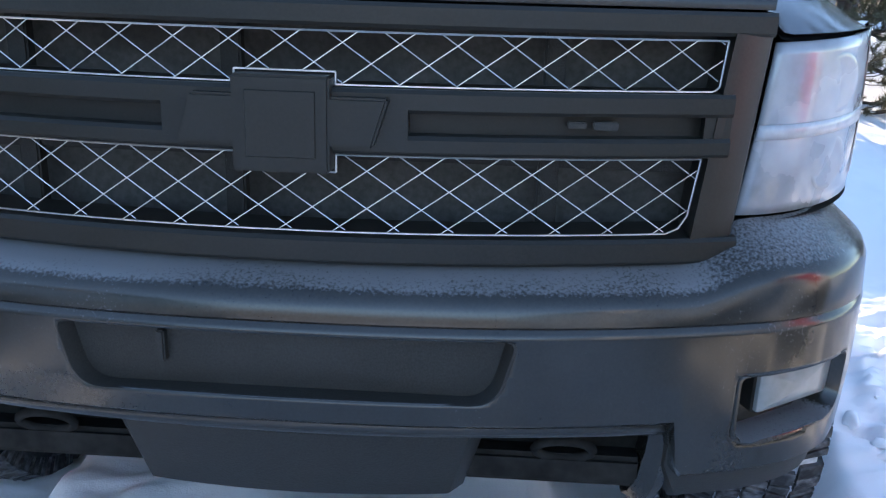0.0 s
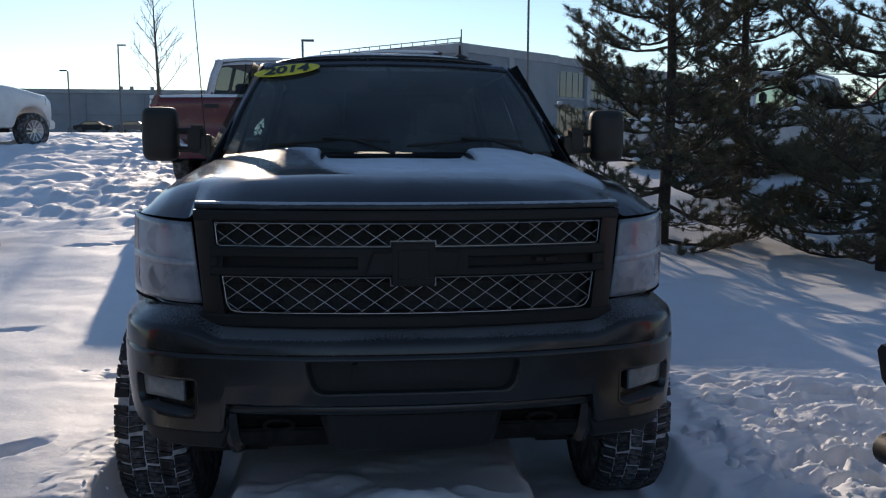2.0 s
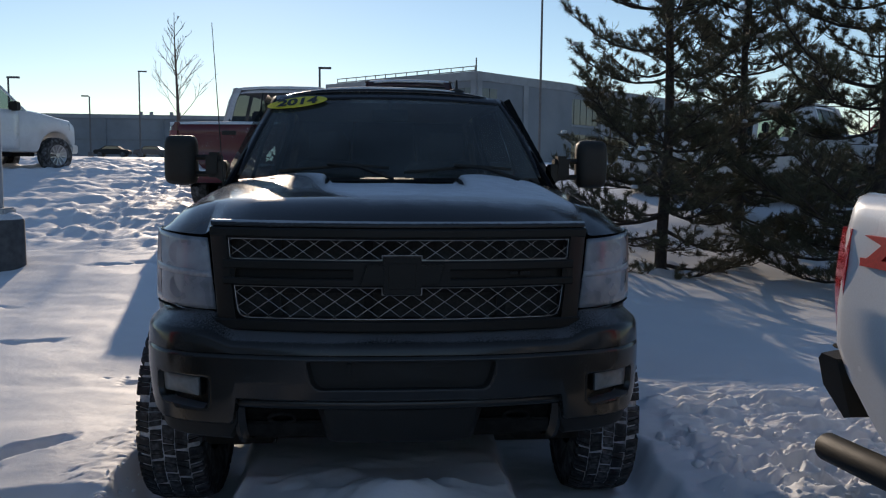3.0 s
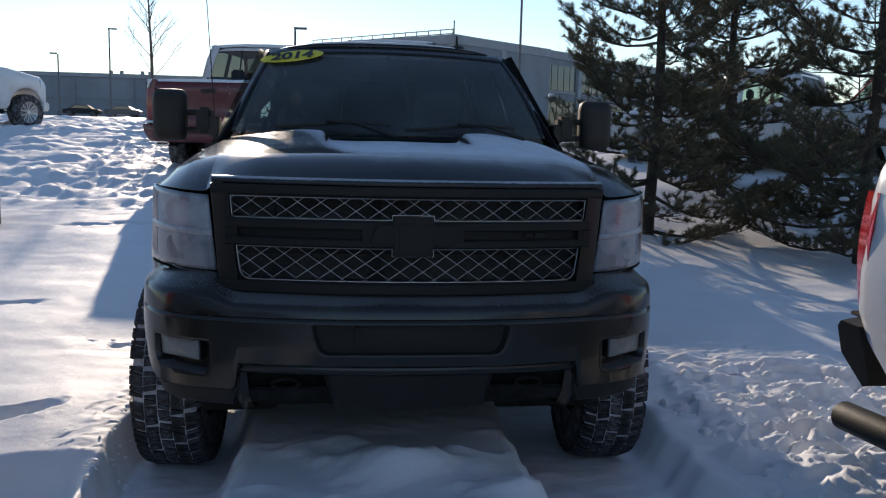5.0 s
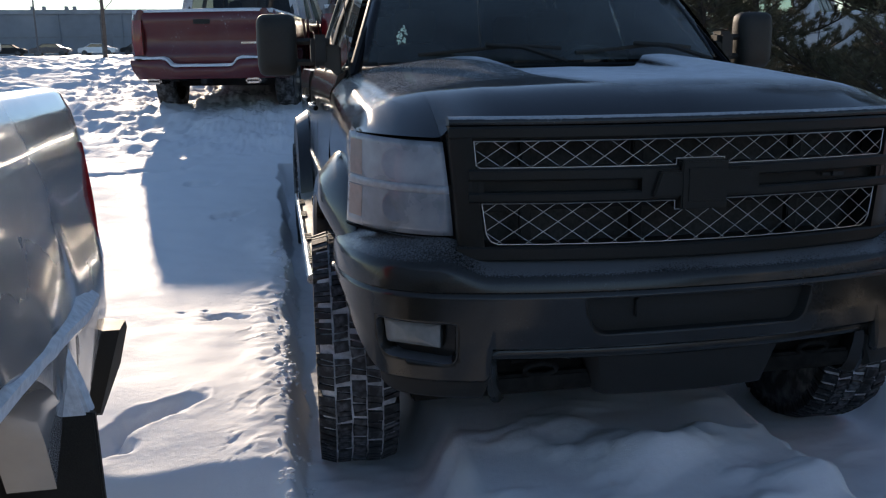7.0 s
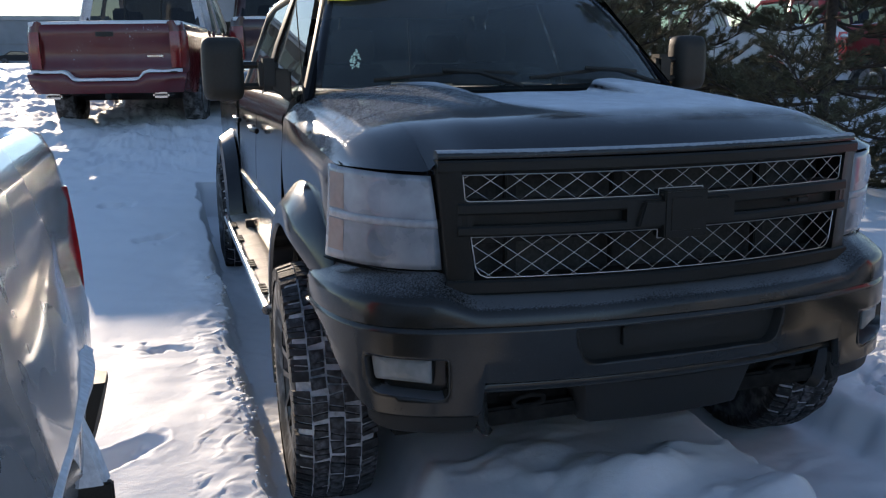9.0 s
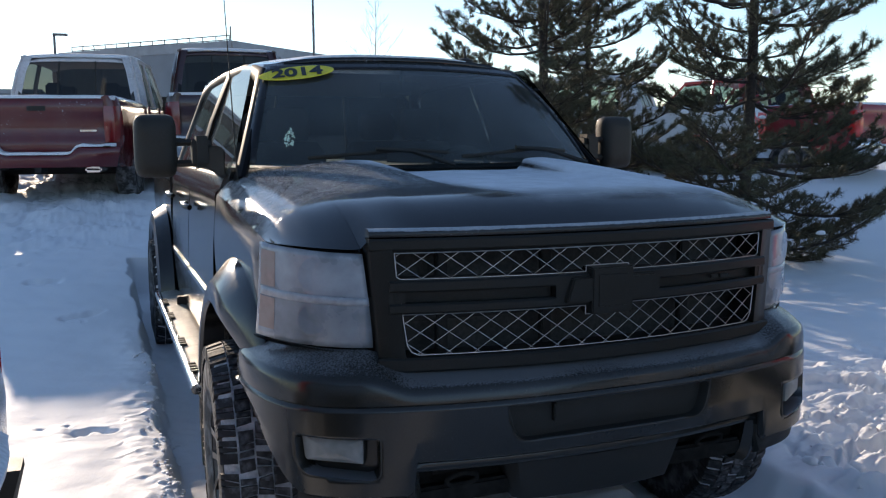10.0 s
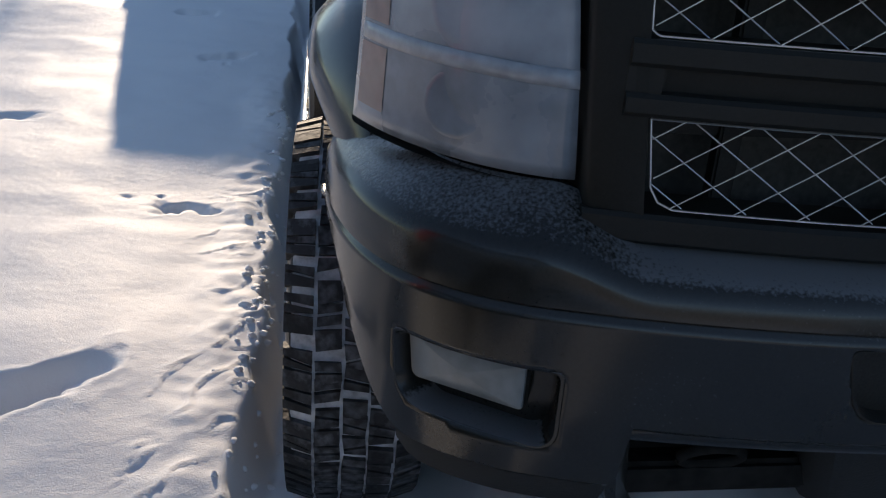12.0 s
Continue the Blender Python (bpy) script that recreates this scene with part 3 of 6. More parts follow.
def build_grille():
    g = thing("grille", "", "")
    g.parent = TRUCK
    for key in ("label", "category"):
        if key in g:
            del g[key]
    s = Shape()
    s.loft(bowed_bar(-0.755, 0.755, 1.337, 1.374, -0.012, 0.10))
    s.loft(bowed_bar(-0.735, 0.735, 0.968, 1.012, -0.016, 0.10))
    for sg in (-1, 1):
        rings = []
        for k in range(9):
            z = lerp(1.0, 1.35, k / 8)
            xi, xo = lerp(0.652, 0.690, k / 8), lerp(0.728, 0.757, k / 8)
            rings.append([(sg * xi, bow(xi) - 0.012, z), (sg * (xo - 0.006), bow(xo) - 0.006, z), (sg * xo, bow(xo) + 0.004, z), (sg * xo, bow(xo) + 0.12, z), (sg * xi, bow(xi) + 0.10, z)])
        s.loft(rings)
    s.make("grille_surround", GRILLE, g, smooth=40)
    s = Shape()
    s.loft(bowed_bar(-0.70, 0.70, 1.212, 1.248, -0.018, 0.08))
    s.loft(bowed_bar(-0.70, 0.70, 1.147, 1.178, -0.018, 0.08))
    s.loft(bowed_bar(-0.70, 0.70, 1.172, 1.218, 0.016, 0.08))
    s.loft(bowed_bar(-0.19, 0.19, 1.16, 1.23, -0.018, 0.05))
    for k in (-1, 1):
        s.loft(bowed_bar(k * 0.655, k * 0.70, 1.17, 1.22, -0.010, 0.05))
    s.make("centre_bar", GRILLE, g, "dirty black centre bar with a dark slot", smooth=40)
    # the emblem, as a plain raised cross of two plates
    s = Shape()
    for w, a, c in ((0.074, 1.119, 1.266), (0.150, 1.160, 1.236)):
        pts = [(-w, a), (w, a), (w * 1.0, c), (-w, c)] if w < 0.1 else [(-w - 0.012, a), (w - 0.012, a), (w + 0.012, c), (-w + 0.012, c)]
        s.loft([[(x, (-0.128 if w < 0.1 else -0.124), z) for x, z in pts] if d == 0 else [(x * 1.05, -0.06, z) for x, z in pts] for d in (0, 1)])
    s.loft([[(x * q, y, 1.193 + (z - 1.193) * q) for x, z in ((-0.058, 1.138), (0.058, 1.138), (0.058, 1.248), (-0.058, 1.248))] for y, q in ((-0.131, 0.97), (-0.12, 1.06))])
    s.make("emblem", GRILLE, g, "plain blacked-out emblem plate", bevel=0.004)
    mesh_insert(1.330, 1.251, 0.681, 0.671, 1.330, 1.270, 0.5815, 0.630).make("wire_mesh", WIRE, g, "silver wire mesh", smooth=60)
    mesh_insert(1.143, 1.018, 0.659, 0.642, 1.115, 1.018, 0.606, 0.5925).make("wire_mesh", WIRE, g, "silver wire mesh", smooth=60)
    s = Shape()
    s.loft([[(x, 0.16, 0.9), (x, 0.16, 1.36), (x, 0.20, 1.36), (x, 0.20, 0.9)] for x in (-0.72, 0)] + [[(0.72, 0.16, 0.9), (0.72, 0.16, 1.36), (0.72, 0.20, 1.36), (0.72, 0.20, 0.9)]])
    s.make("radiator", CORE, g, "dark radiator core behind the mesh")
    s = Shape()
    for x in (-0.13, 0.42, -0.50):
        s.box(x - 0.018, x + 0.018, 0.07, 0.10, 0.95, 1.34)
    s.box(-0.68, 0.68, 0.08, 0.11, 1.10, 1.13)
    s.make("brace", PLASTIC, g, bevel=0.004)
    s = Shape()
    s.box(0.435, 0.465, -0.056, -0.045, 1.192, 1.203).box(0.475, 0.515, -0.052, -0.041, 1.190, 1.204)
    s.make("clip", PLASTIC, g, bevel=0.002)


def head_pt(u, v, out=0.0):
    """The lamp's face: u from the grille outward, v upward."""
    xi, xo = lerp(0.738, 0.768, v), lerp(1.040, 1.024, v)
    yi, yo = 0.030, lerp(0.335, 0.305, v)
    t = u ** 0.92
    x = lerp(xi, xo, math.sin(u * math.pi / 2) ** 0.9 * 0.45 + 0.55 * t)
    y = lerp(yi, yo, 1 - math.cos(u * math.pi / 2) * 0.5 - 0.5 * (1 - t ** 1.4))
    z = lerp(lerp(1.040, 1.050, u), lerp(1.328, 1.350, u), v)
    return (x, y - out + 0.010 * (1 - math.sin(math.pi * v)), z)


LAMP_EDGE = [head_pt(k / 40, 1.0) for k in range(41)]


def lamp_edge(a):
    """Place (y, z) of the lamp's upper edge at the distance a from the middle."""
    for p, q in zip(LAMP_EDGE, LAMP_EDGE[1:]):
        if a <= q[0]:
            t = max(0, (a - p[0]) / max(1e-6, q[0] - p[0]))
            return lerp(p[1], q[1], t), lerp(p[2], q[2], t)
    return LAMP_EDGE[-1][1], LAMP_EDGE[-1][2]


def hood_front(x):
    a = abs(x)
    if a < 0.75:
        return -0.072 + 0.105 * (a / 0.75) ** 2
    return lerp(0.033, lamp_edge(a)[0] - 0.004, smoothstep(0.75, 0.785, a))


def hood_z(x, y):
    a = abs(x)
    d = y - hood_front(x)
    crown = table([(0, 0), (0.35, -0.008), (0.60, -0.020), (0.74, -0.040), (0.80, -0.052), (0.88, -0.072), (0.95, -0.105), (1.0, -0.155), (1.03, -0.21)], a)
    top = lerp(1.476, 1.592, smoothstep(-0.35, 1.5, y) * 0.7 + 0.3 * min(1, y / 1.45))
    lip = lerp(1.386, lamp_edge(max(a, 0.77))[1] + 0.005, smoothstep(0.72, 0.785, a))
    f = math.sin(math.pi / 2 * min(1, max(0, (d + 0.012) / lerp(0.26, 0.36, smoothstep(0.55, 0.80, a))))) ** 0.9
    z = lerp(lip, max(lip - 0.05, top + crown), f)
    # the hollow between the two raised shoulders at the back
    hollow = (1 - smoothstep(0.32, 0.375, a)) * smoothstep(0.30, 1.10, y)
    z -= 0.046 * hollow
    z += 0.012 * math.exp(-((a - 0.47) / 0.12) ** 2) * smoothstep(0.3, 0.9, y)
    return z


def hood_back(x):
    return 1.16 + 0.34 * (abs(x) / 0.93) ** 2


def build_front_body():
    b = new("front_body")
    b.parent = TRUCK
    gap = 0.775
    s = Shape()
    s.grid(72, 40, lambda u, v: (lambda x: (lambda y: (x, y, hood_z(x, y)))(lerp(hood_front(x), hood_back(x), v)))(lerp(-gap + 0.0008, gap - 0.0008, u)))
    hood = s.make("hood", HOOD, b, "black hood with a grey-white rime cover", smooth=50)
    thicken(hood, 0.02)
    # a rolled lip along the hood's front edge
    s = Shape()
    rings = []
    for i in range(41):
        x = lerp(-0.752, 0.752, i / 40)
        y = hood_front(x)
        rings.append([(x, y - 0.012, 1.378), (x, y - 0.014, 1.392), (x, y - 0.004, 1.401), (x, y + 0.02, 1.402), (x, y + 0.03, 1.376)])
    s.loft(rings)
    s.make("hood_lip", LIP, b, "hood lip with a thin rime line", smooth=60)
    for sg in (-1, 1):
        f = Shape()

        def top_pt(u, v):
            x = lerp(gap, 1.003, u)
            y = lerp(hood_front(x), 1.52, v)
            return (sg * x, y, hood_z(x, y))

        f.grid(14, 36, top_pt)

        def side_pt(u, v):
            y = lerp(hood_front(1.003), 1.52, u)
            zt = hood_z(1.003, y)
            r = (y - 0.84) / 0.59
            zb = 0.47 + 0.59 * math.sqrt(max(0, 1 - r * r)) if abs(r) < 1 else 0.47
            zb = max(zb, 0.60 if y > 0.84 else (1.03 if y > 0.345 else zt - 0.012))
            z = lerp(zt, zb, v)
            x = 1.003 + 0.022 * math.sin(min(1, v * 3.5) * math.pi / 2) * smoothstep(0.3, 0.5, y) - 0.012 * v
            return (sg * x, y, z)

        f.grid(40, 16, side_pt)
        ob = f.make("fender", HOOD, b, "black front fender, rime on its crown", smooth=50)
        thicken(ob, 0.012)
        # bolt-on wheel arch flare: a broad outer face with a crease, its front foot at the bumper's corner
        rings = []
        for k in range(49):
            a = lerp(34, 202, k / 48)
            c, q = math.cos(radians(a)), math.sin(radians(a))
            w = lerp(0.10, 1.0, smoothstep(36, 80, a))
            g = lerp(0.35, 1.0, smoothstep(32, 62, a))
            prof = ((0.600, 0.97), (0.598, 1.020 + 0.085 * w), (0.606, 1.024 + 0.094 * w), (0.622, 1.024 + 0.096 * w), (0.668, 1.022 + 0.088 * w), (0.685, 1.020 + 0.080 * w), (0.760, 1.012 + 0.022 * w), (0.772, 1.008), (0.75, 0.97))
            rings.append([(sg * x, 0.86 - (0.665 + (r - 0.665) * g) * c, 0.46 + (0.665 + (r - 0.665) * g) * q) for r, x in prof])
        fl = Shape().loft(rings)
        fl.make("arch_flare", FLARE, b, "glossy black bolt-on arch flare", smooth=28)
        # liner inside the arch
        ln = Shape()
        ln.grid(20, 4, lambda u, v: (sg * lerp(0.55, 0.985, v), 0.84 - 0.60 * math.cos(lerp(0.9, math.pi, u)), 0.47 + 0.60 * math.sin(lerp(0.9, math.pi, u))))
        ln.grid(8, 8, lambda u, v: (sg * 0.55, lerp(0.46, 1.44, u), lerp(0.35, 1.07, v)))
        # muddy brown, lightened for the light bounced into the arch
        ln.make("wheel_liner", MUDDY_LIT, b, "muddy arch liner, its brown lightened for bounced light")
    # cowl under the windscreen
    s = Shape()
    s.grid(40, 4, lambda u, v: (lambda x: (x, hood_back(x) + lerp(-0.05, 0.16, v), lerp(1.500, 1.535, v)))(lerp(-0.90, 0.90, u)))
    s.make("cowl", DEEP, b)


def lens_material():
    m = material("frosted_lens", (0.20, 0.215, 0.235), 0.20, grain=18, vary=0.18, dirt=(0.40, 0.42, 0.45), dirt_amount=0.8, dirt_scale=6, coat=0.6, bump=0.05)
    return m


LENS = lens_material()
AMBER = material("amber_lens", (0.30, 0.19, 0.15), 0.3, grain=30, vary=0.2, dirt=(0.34, 0.26, 0.22), dirt_amount=0.9, dirt_scale=12, coat=0.5)


def build_headlamps():
    for sg in (-1, 1):
        h = new("headlamp")
        h.parent = TRUCK
        s = Shape()
        n = 24
        s.grid(n, 14, lambda u, v: (lambda p: (sg * p[0], p[1], p[2]))(head_pt(u, v)))
        ob = s.make("lens", LENS, h, "frosted clear headlamp lens")
        ob.modifiers.new("thick", "SOLIDIFY").thickness = 0.012
        s = Shape()
        for v0, v1 in ((0.10, 0.44), (0.56, 0.93)):
            s.grid(4, 6, lambda u, v: (lambda p: (sg * p[0], p[1], p[2]))(head_pt(0.79 + 0.18 * u, lerp(v0, v1, v), 0.0025)))
        s.make("amber_reflector", AMBER, h, "faded amber side reflector")
        s = Shape()
        s.grid(24, 2, lambda u, v: (lambda p: (sg * p[0], p[1], p[2]))(head_pt(u * 0.97, lerp(0.455, 0.540, v), 0.003)))
        s.make("divider", REFLECT, h, "dull grey divider strip").modifiers.new("thick", "SOLIDIFY").thickness = 0.003
        for u, v, r in ((0.42, 0.74, 0.052), (0.44, 0.27, 0.05)):
            p = head_pt(u, v, 0.003)
            d = Vector((p[0] - head_pt(u - 0.1, v)[0], p[1] - head_pt(u - 0.1, v)[1], 0)).normalized()
            rings = []
            for rr, o in ((1.0, 0.0040), (0.93, 0.0024), (0.80, 0.0030), (0.45, 0.0034), (0.01, 0.0032)):
                rings.append([(sg * (p[0] + d.x * r * rr * math.cos(a) + 0.0), p[1] + d.y * r * rr * math.cos(a) + o, p[2] + r * rr * math.sin(a)) for a in [2 * math.pi * k / 20 for k in range(20)]])
            Shape().loft(rings, caps=False).make("reflector_ring", LENS, h, "faint round reflector behind the lens")
        s = Shape()
        s.grid(24, 3, lambda u, v: (lambda p: (sg * p[0], p[1] + lerp(0.0, 0.05, v), p[2] - 0.012))(head_pt(u, 0)))
        s.grid(16, 3, lambda u, v: (lambda p: (sg * (p[0] - 0.010), p[1] + lerp(0.0, 0.06, v), p[2]))(head_pt(0, u)))
        s.make("lamp_gasket", DEEP, h)


BOARD = material("dusty_board", (0.42, 0.39, 0.33), 0.45, metal=0.3, grain=40, vary=0.15, bump=0.2, dirt=(0.20, 0.18, 0.15), dirt_amount=0.4, dirt_scale=6)
REFLECT = material("reflector", (0.34, 0.35, 0.37), 0.3, grain=40, vary=0.2, coat=0.4)


def bumper_plan(s):
    """Plan of the bumper's face for s in 0..1 from the middle to the back of the end; returns x, y and the outward normal."""
    def p(q):
        if q < 0.62:
            x = q / 0.62 * 0.80
            return Vector((x, -0.150 + 0.105 * (x / 0.80) ** 2.4))
        a = (q - 0.62) / 0.38
        b0, b1, b2, b3 = Vector((0.80, -0.045)), Vector((0.955, 0.018)), Vector((1.068, 0.12)), Vector((1.075, 0.50))
        return (1 - a) ** 3 * b0 + 3 * a * (1 - a) ** 2 * b1 + 3 * a * a * (1 - a) * b2 + a ** 3 * b3
    e = 0.004
    d = (p(min(1, s + e)) - p(max(0, s - e))).normalized()
    c = p(s)
    return c.x, c.y, d.y, -d.x


def bumper_low(s):
    """Height of the cover's lower edge: high over the valance, low beside it, swept up at the wheel."""
    return lerp(0.700, 0.598, smoothstep(0.500, 0.512, s)) + 0.26 * smoothstep(0.76, 1.0, s)


def bumper_rows(s):
    """Rows (offset outward, height) from the shelf's back to the lower edge at s."""
    lift = smoothstep(0.50, 0.62, s)
    top = lerp(0.985, 1.035, lift)
    front = lerp(0.928, 0.965, lift)
    shelf = lerp(0.115, 0.10, lift)
    rows = [(-shelf - 0.03, top - 0.004), (-shelf, top), (-0.5 * shelf, lerp(front, top, 0.55)), (-0.018, front + 0.012), (-0.004, front), (0.004, front - 0.018), (0.008, 0.888), (0.002, 0.882), (0.006, 0.876), (0.010, 0.870)]
    low = bumper_low(s)
    rows += [(0.010 - 0.012 * max(0, k / 19 - 0.6), lerp(0.866, low + 0.012, k / 19)) for k in range(20)]
    rows += [(-0.004, low + 0.003), (-0.016, low), (-0.05, low - 0.004)]
    return rows


def rounded(corners, radii, n=7):
    """Outline of a polygon with rounded corners."""
    out = []
    for k, (c, r) in enumerate(zip(corners, radii)):
        c = Vector(c)
        a, b = Vector(corners[k - 1]), Vector(corners[(k + 1) % len(corners)])
        p, q = c + (a - c).normalized() * r, c + (b - c).normalized() * r
        for i in range(n + 1):
            t = i / n
            out.append((1 - t) ** 2 * p + 2 * t * (1 - t) * c + t * t * q)
    return out


def inside(outline, x, z):
    hit = False
    for p, q in zip(outline, outline[1:] + outline[:1]):
        if (p.y > z) != (q.y > z) and x < p.x + (z - p.y) / (q.y - p.y) * (q.x - p.x):
            hit = not hit
    return hit


def nearest(outline, x, z):
    best, at = 9e9, None
    c = Vector((x, z))
    for p, q in zip(outline, outline[1:] + outline[:1]):
        d = q - p
        t = max(0, min(1, (c - p).dot(d) / max(1e-12, d.length_squared)))
        e = p + d * t
        if (e - c).length < best:
            best, at = (e - c).length, e
    return at


# outlines in the cover's own plan: along = 1.36 times s, and the height
ALONG = 1.36
FOG_HOLE = rounded([(0.583 * ALONG, 0.788), (0.583 * ALONG, 0.662), (0.775 * ALONG, 0.676), (0.7835 * ALONG, 0.792)], [0.012, 0.035, 0.05, 0.02])
FOG_GLASS = rounded([(0.620 * ALONG, 0.784), (0.620 * ALONG, 0.708), (0.768 * ALONG, 0.712), (0.776 * ALONG, 0.788)], [0.006, 0.006, 0.012, 0.008])
PLATE_HOLE = rounded([(-0.288 * ALONG, 0.864), (-0.266 * ALONG, 0.752), (0.266 * ALONG, 0.752), (0.288 * ALONG, 0.864)], [0.02, 0.045, 0.045, 0.02])


def bumper_pt(s, d, z):
    x, y, nx, ny = bumper_plan(s)
    return (x + nx * d, y + ny * d, z)


def build_bumper():
    b = new("front_bumper")
    b.parent = TRUCK
    N = 220
    cols = [-1 + 2 * i / N for i in range(N + 1)]
    rows = [bumper_rows(abs(c)) for c in cols]
    R = len(rows[0])

    def place(c, d, z):
        q = bumper_pt(abs(c), d, z)
        return (q[0] if c >= 0 else -q[0], q[1], q[2])

    grid = [[[c, d, z] for d, z in r] for c, r in zip(cols, rows)]
    open_at = set()
    for i in range(N):
        for j in range(9, R - 4):
            c = (cols[i] + cols[i + 1]) / 2
            z = (grid[i][j][2] + grid[i + 1][j + 1][2]) / 2
            if inside(FOG_HOLE, abs(c) * ALONG, z) or inside(PLATE_HOLE, c * ALONG, z):
                open_at.add((i, j))
    # the holes' edges are drawn on to their rounded outlines
    for i in range(1, N):
        for j in range(9, R - 3):
            ring = [(i - 1, j - 1) in open_at, (i, j - 1) in open_at, (i - 1, j) in open_at, (i, j) in open_at]
            if any(ring) and not all(ring):
                c, d, z = grid[i][j]
                if abs(c) > 0.45:
                    e = nearest(FOG_HOLE, abs(c) * ALONG, z)
                    grid[i][j] = [math.copysign(e.x / ALONG, c), d, e.y]
                else:
                    e = nearest(PLATE_HOLE, c * ALONG, z)
                    grid[i][j] = [e.x / ALONG, d, e.y]
    face = Shape().add([place(*q) for r in grid for q in r],
                       [(i * R + j, (i + 1) * R + j, (i + 1) * R + j + 1, i * R + j + 1) for i in range(N) for j in range(R - 1) if (i, j) not in open_at])
    ob = face.make("bumper_cover", BUMPER, b, "black painted bumper with dusty stains and rime", smooth=35)
    ob.modifiers.new("thick", "SOLIDIFY").thickness = 0.006

    def pocket(outline, k, steps):
        """A pressed-in pocket behind a hole: steps of (depth, how far it has drawn in)."""
        mid = sum(outline, Vector((0, 0))) / len(outline)
        rings = []
        for d, g in steps:
            rings.append([place(k * (mid.x + (q.x - mid.x) * g) / ALONG, d, mid.y + (q.y - mid.y) * g) for q in outline])
        return Shape().loft(rings, caps=False).add(rings[-1], [tuple(range(len(outline)))])

    # recess for the number plate, empty
    pocket(PLATE_HOLE, 1, ((0.0085, 1.016), (0.0112, 1.010), (0.0112, 1.0), (0.004, 0.992), (-0.022, 0.975), (-0.024, 0.6), (-0.024, 0.2))).make("plate_recess", PLASTIC, b, "empty dark plate recess", smooth=40)
    Shape().box(-0.212, -0.197, -0.139, -0.115, 0.795, 0.852).make("plate_rib", PLASTIC, b, bevel=0.003)
    for k in (-1, 1):
        pocket(FOG_HOLE, k, ((0.0085, 1.055), (0.0118, 1.035), (0.0118, 1.0), (0.004, 0.975), (-0.05, 0.93), (-0.052, 0.5), (-0.052, 0.1))).make("lamp_recess", BUMPER, b, "dark fog lamp pocket", smooth=40)
        f = new("fog_lamp")
        f.parent = b
        pocket(FOG_GLASS, k, ((-0.05, 1.0), (-0.014, 1.0), (-0.010, 0.985), (-0.008, 0.95), (-0.006, 0.5), (-0.006, 0.1))).make("fog_lens", FOG_LENS, f, "frosted rectangular fog lamp", smooth=40)
        pocket(FOG_GLASS, k, ((-0.05, 1.07), (-0.018, 1.06), (-0.018, 0.99))).make("fog_bezel", DEEP, f, smooth=40)
        # a shallow scuffed dent beside the lamp and the dark lower edge under the cover
        rings = []
        for i in range(15):
            c = lerp(0.505, 0.80, i / 14)
            lo = bumper_low(c)
            rings.append([place(k * c, -0.016, lo + 0.006), place(k * c, -0.026, lo - 0.05), place(k * c, -0.05, lo - 0.066), place(k * c, -0.10, lo - 0.06), place(k * c, -0.10, lo + 0.006)])
        Shape().loft(rings).make("lower_edge", PLASTIC, b, "black plastic edge below the bumper", smooth=50)
    # black lower valance with tow openings
    v = new("lower_valance")
    v.parent = b
    s = Shape()
    rings = []
    for i in range(33):
        x = lerp(-0.662, 0.662, i / 32)
        y = -0.108 + 0.066 * (x / 0.66) ** 2
        e = 0.012 * smoothstep(0.63, 0.662, abs(x))
        rings.append([(x, y + 0.004, 0.660), (x, y - 0.010, 0.668), (x, y - 0.014, 0.684 - e), (x, y - 0.004, 0.700 - e), (x, y + 0.03, 0.703 - e), (x, y + 0.09, 0.700 - e), (x, y + 0.09, 0.650), (x, y + 0.02, 0.652)])
    s.loft(rings)
    s.make("valance_lip", BUMPER, v, "rounded black lip over the air dam", smooth=50)
    for k in (-1, 1):
        rings = [[(k * (0.664 - a), -0.050 + a * 0.5, z), (k * (0.648 - a), -0.054 + a * 0.5, z), (k * (0.622 - a), -0.035 + a, z), (k * (0.622 - a), 0.06, z), (k * (0.664 - a), 0.06, z)] for z, a in ((0.694, 0.004), (0.68, 0), (0.62, 0.004), (0.56, 0.012), (0.525, 0.024), (0.515, 0.034))]
        Shape().loft(rings).make("valance_cheek", BUMPER, v, "upright edge of the air dam", smooth=40)
    s = Shape()
    rings = []
    for i in range(25):
        x = lerp(-1, 1, i / 24)
        e = 0.03 * smoothstep(0.93, 1.0, abs(x))
        y = -0.098 + 0.026 * x * x
        rings.append([(x * 0.292, y + 0.040 + e, 0.512), (x * 0.297, y + 0.030 + e, 0.520), (x * 0.333, y + e, 0.655), (x * 0.335, y + 0.05 + e, 0.662), (x * 0.292, y + 0.09 + e, 0.52)])
    s.loft(rings)
    s.make("valance_panel", PLASTIC, v, "scuffed black plastic air dam", smooth=40)
    # a near-black sheet stands in for the shade inside the tow openings
    s = Shape()
    s.grid(8, 2, lambda u, w: (lerp(-0.655, 0.655, u), lerp(0.02, 0.05, 1 - w), lerp(0.505, 0.70, w)))
    s.make("backing", DEEP, v)
    # brackets and hooks are blackened to sink into that shade
    for k in (-1, 1):
        Shape().box(k * 0.48 - 0.095, k * 0.48 + 0.095, -0.012, 0.06, 0.628, 0.664).make("tow_bracket", DEEP, v, bevel=0.008)
        hook = [(k * (0.475 + 0.052 * math.cos(a)), -0.020 - 0.012 * math.sin(a), 0.607 + 0.024 * math.sin(a)) for a in [math.pi * 2 * i / 18 for i in range(19)]]
        Shape().tube(hook, 0.009, 8).make("tow_hook", DEEP, v, "steel tow hook, blackened as if in deep shade", smooth=60)


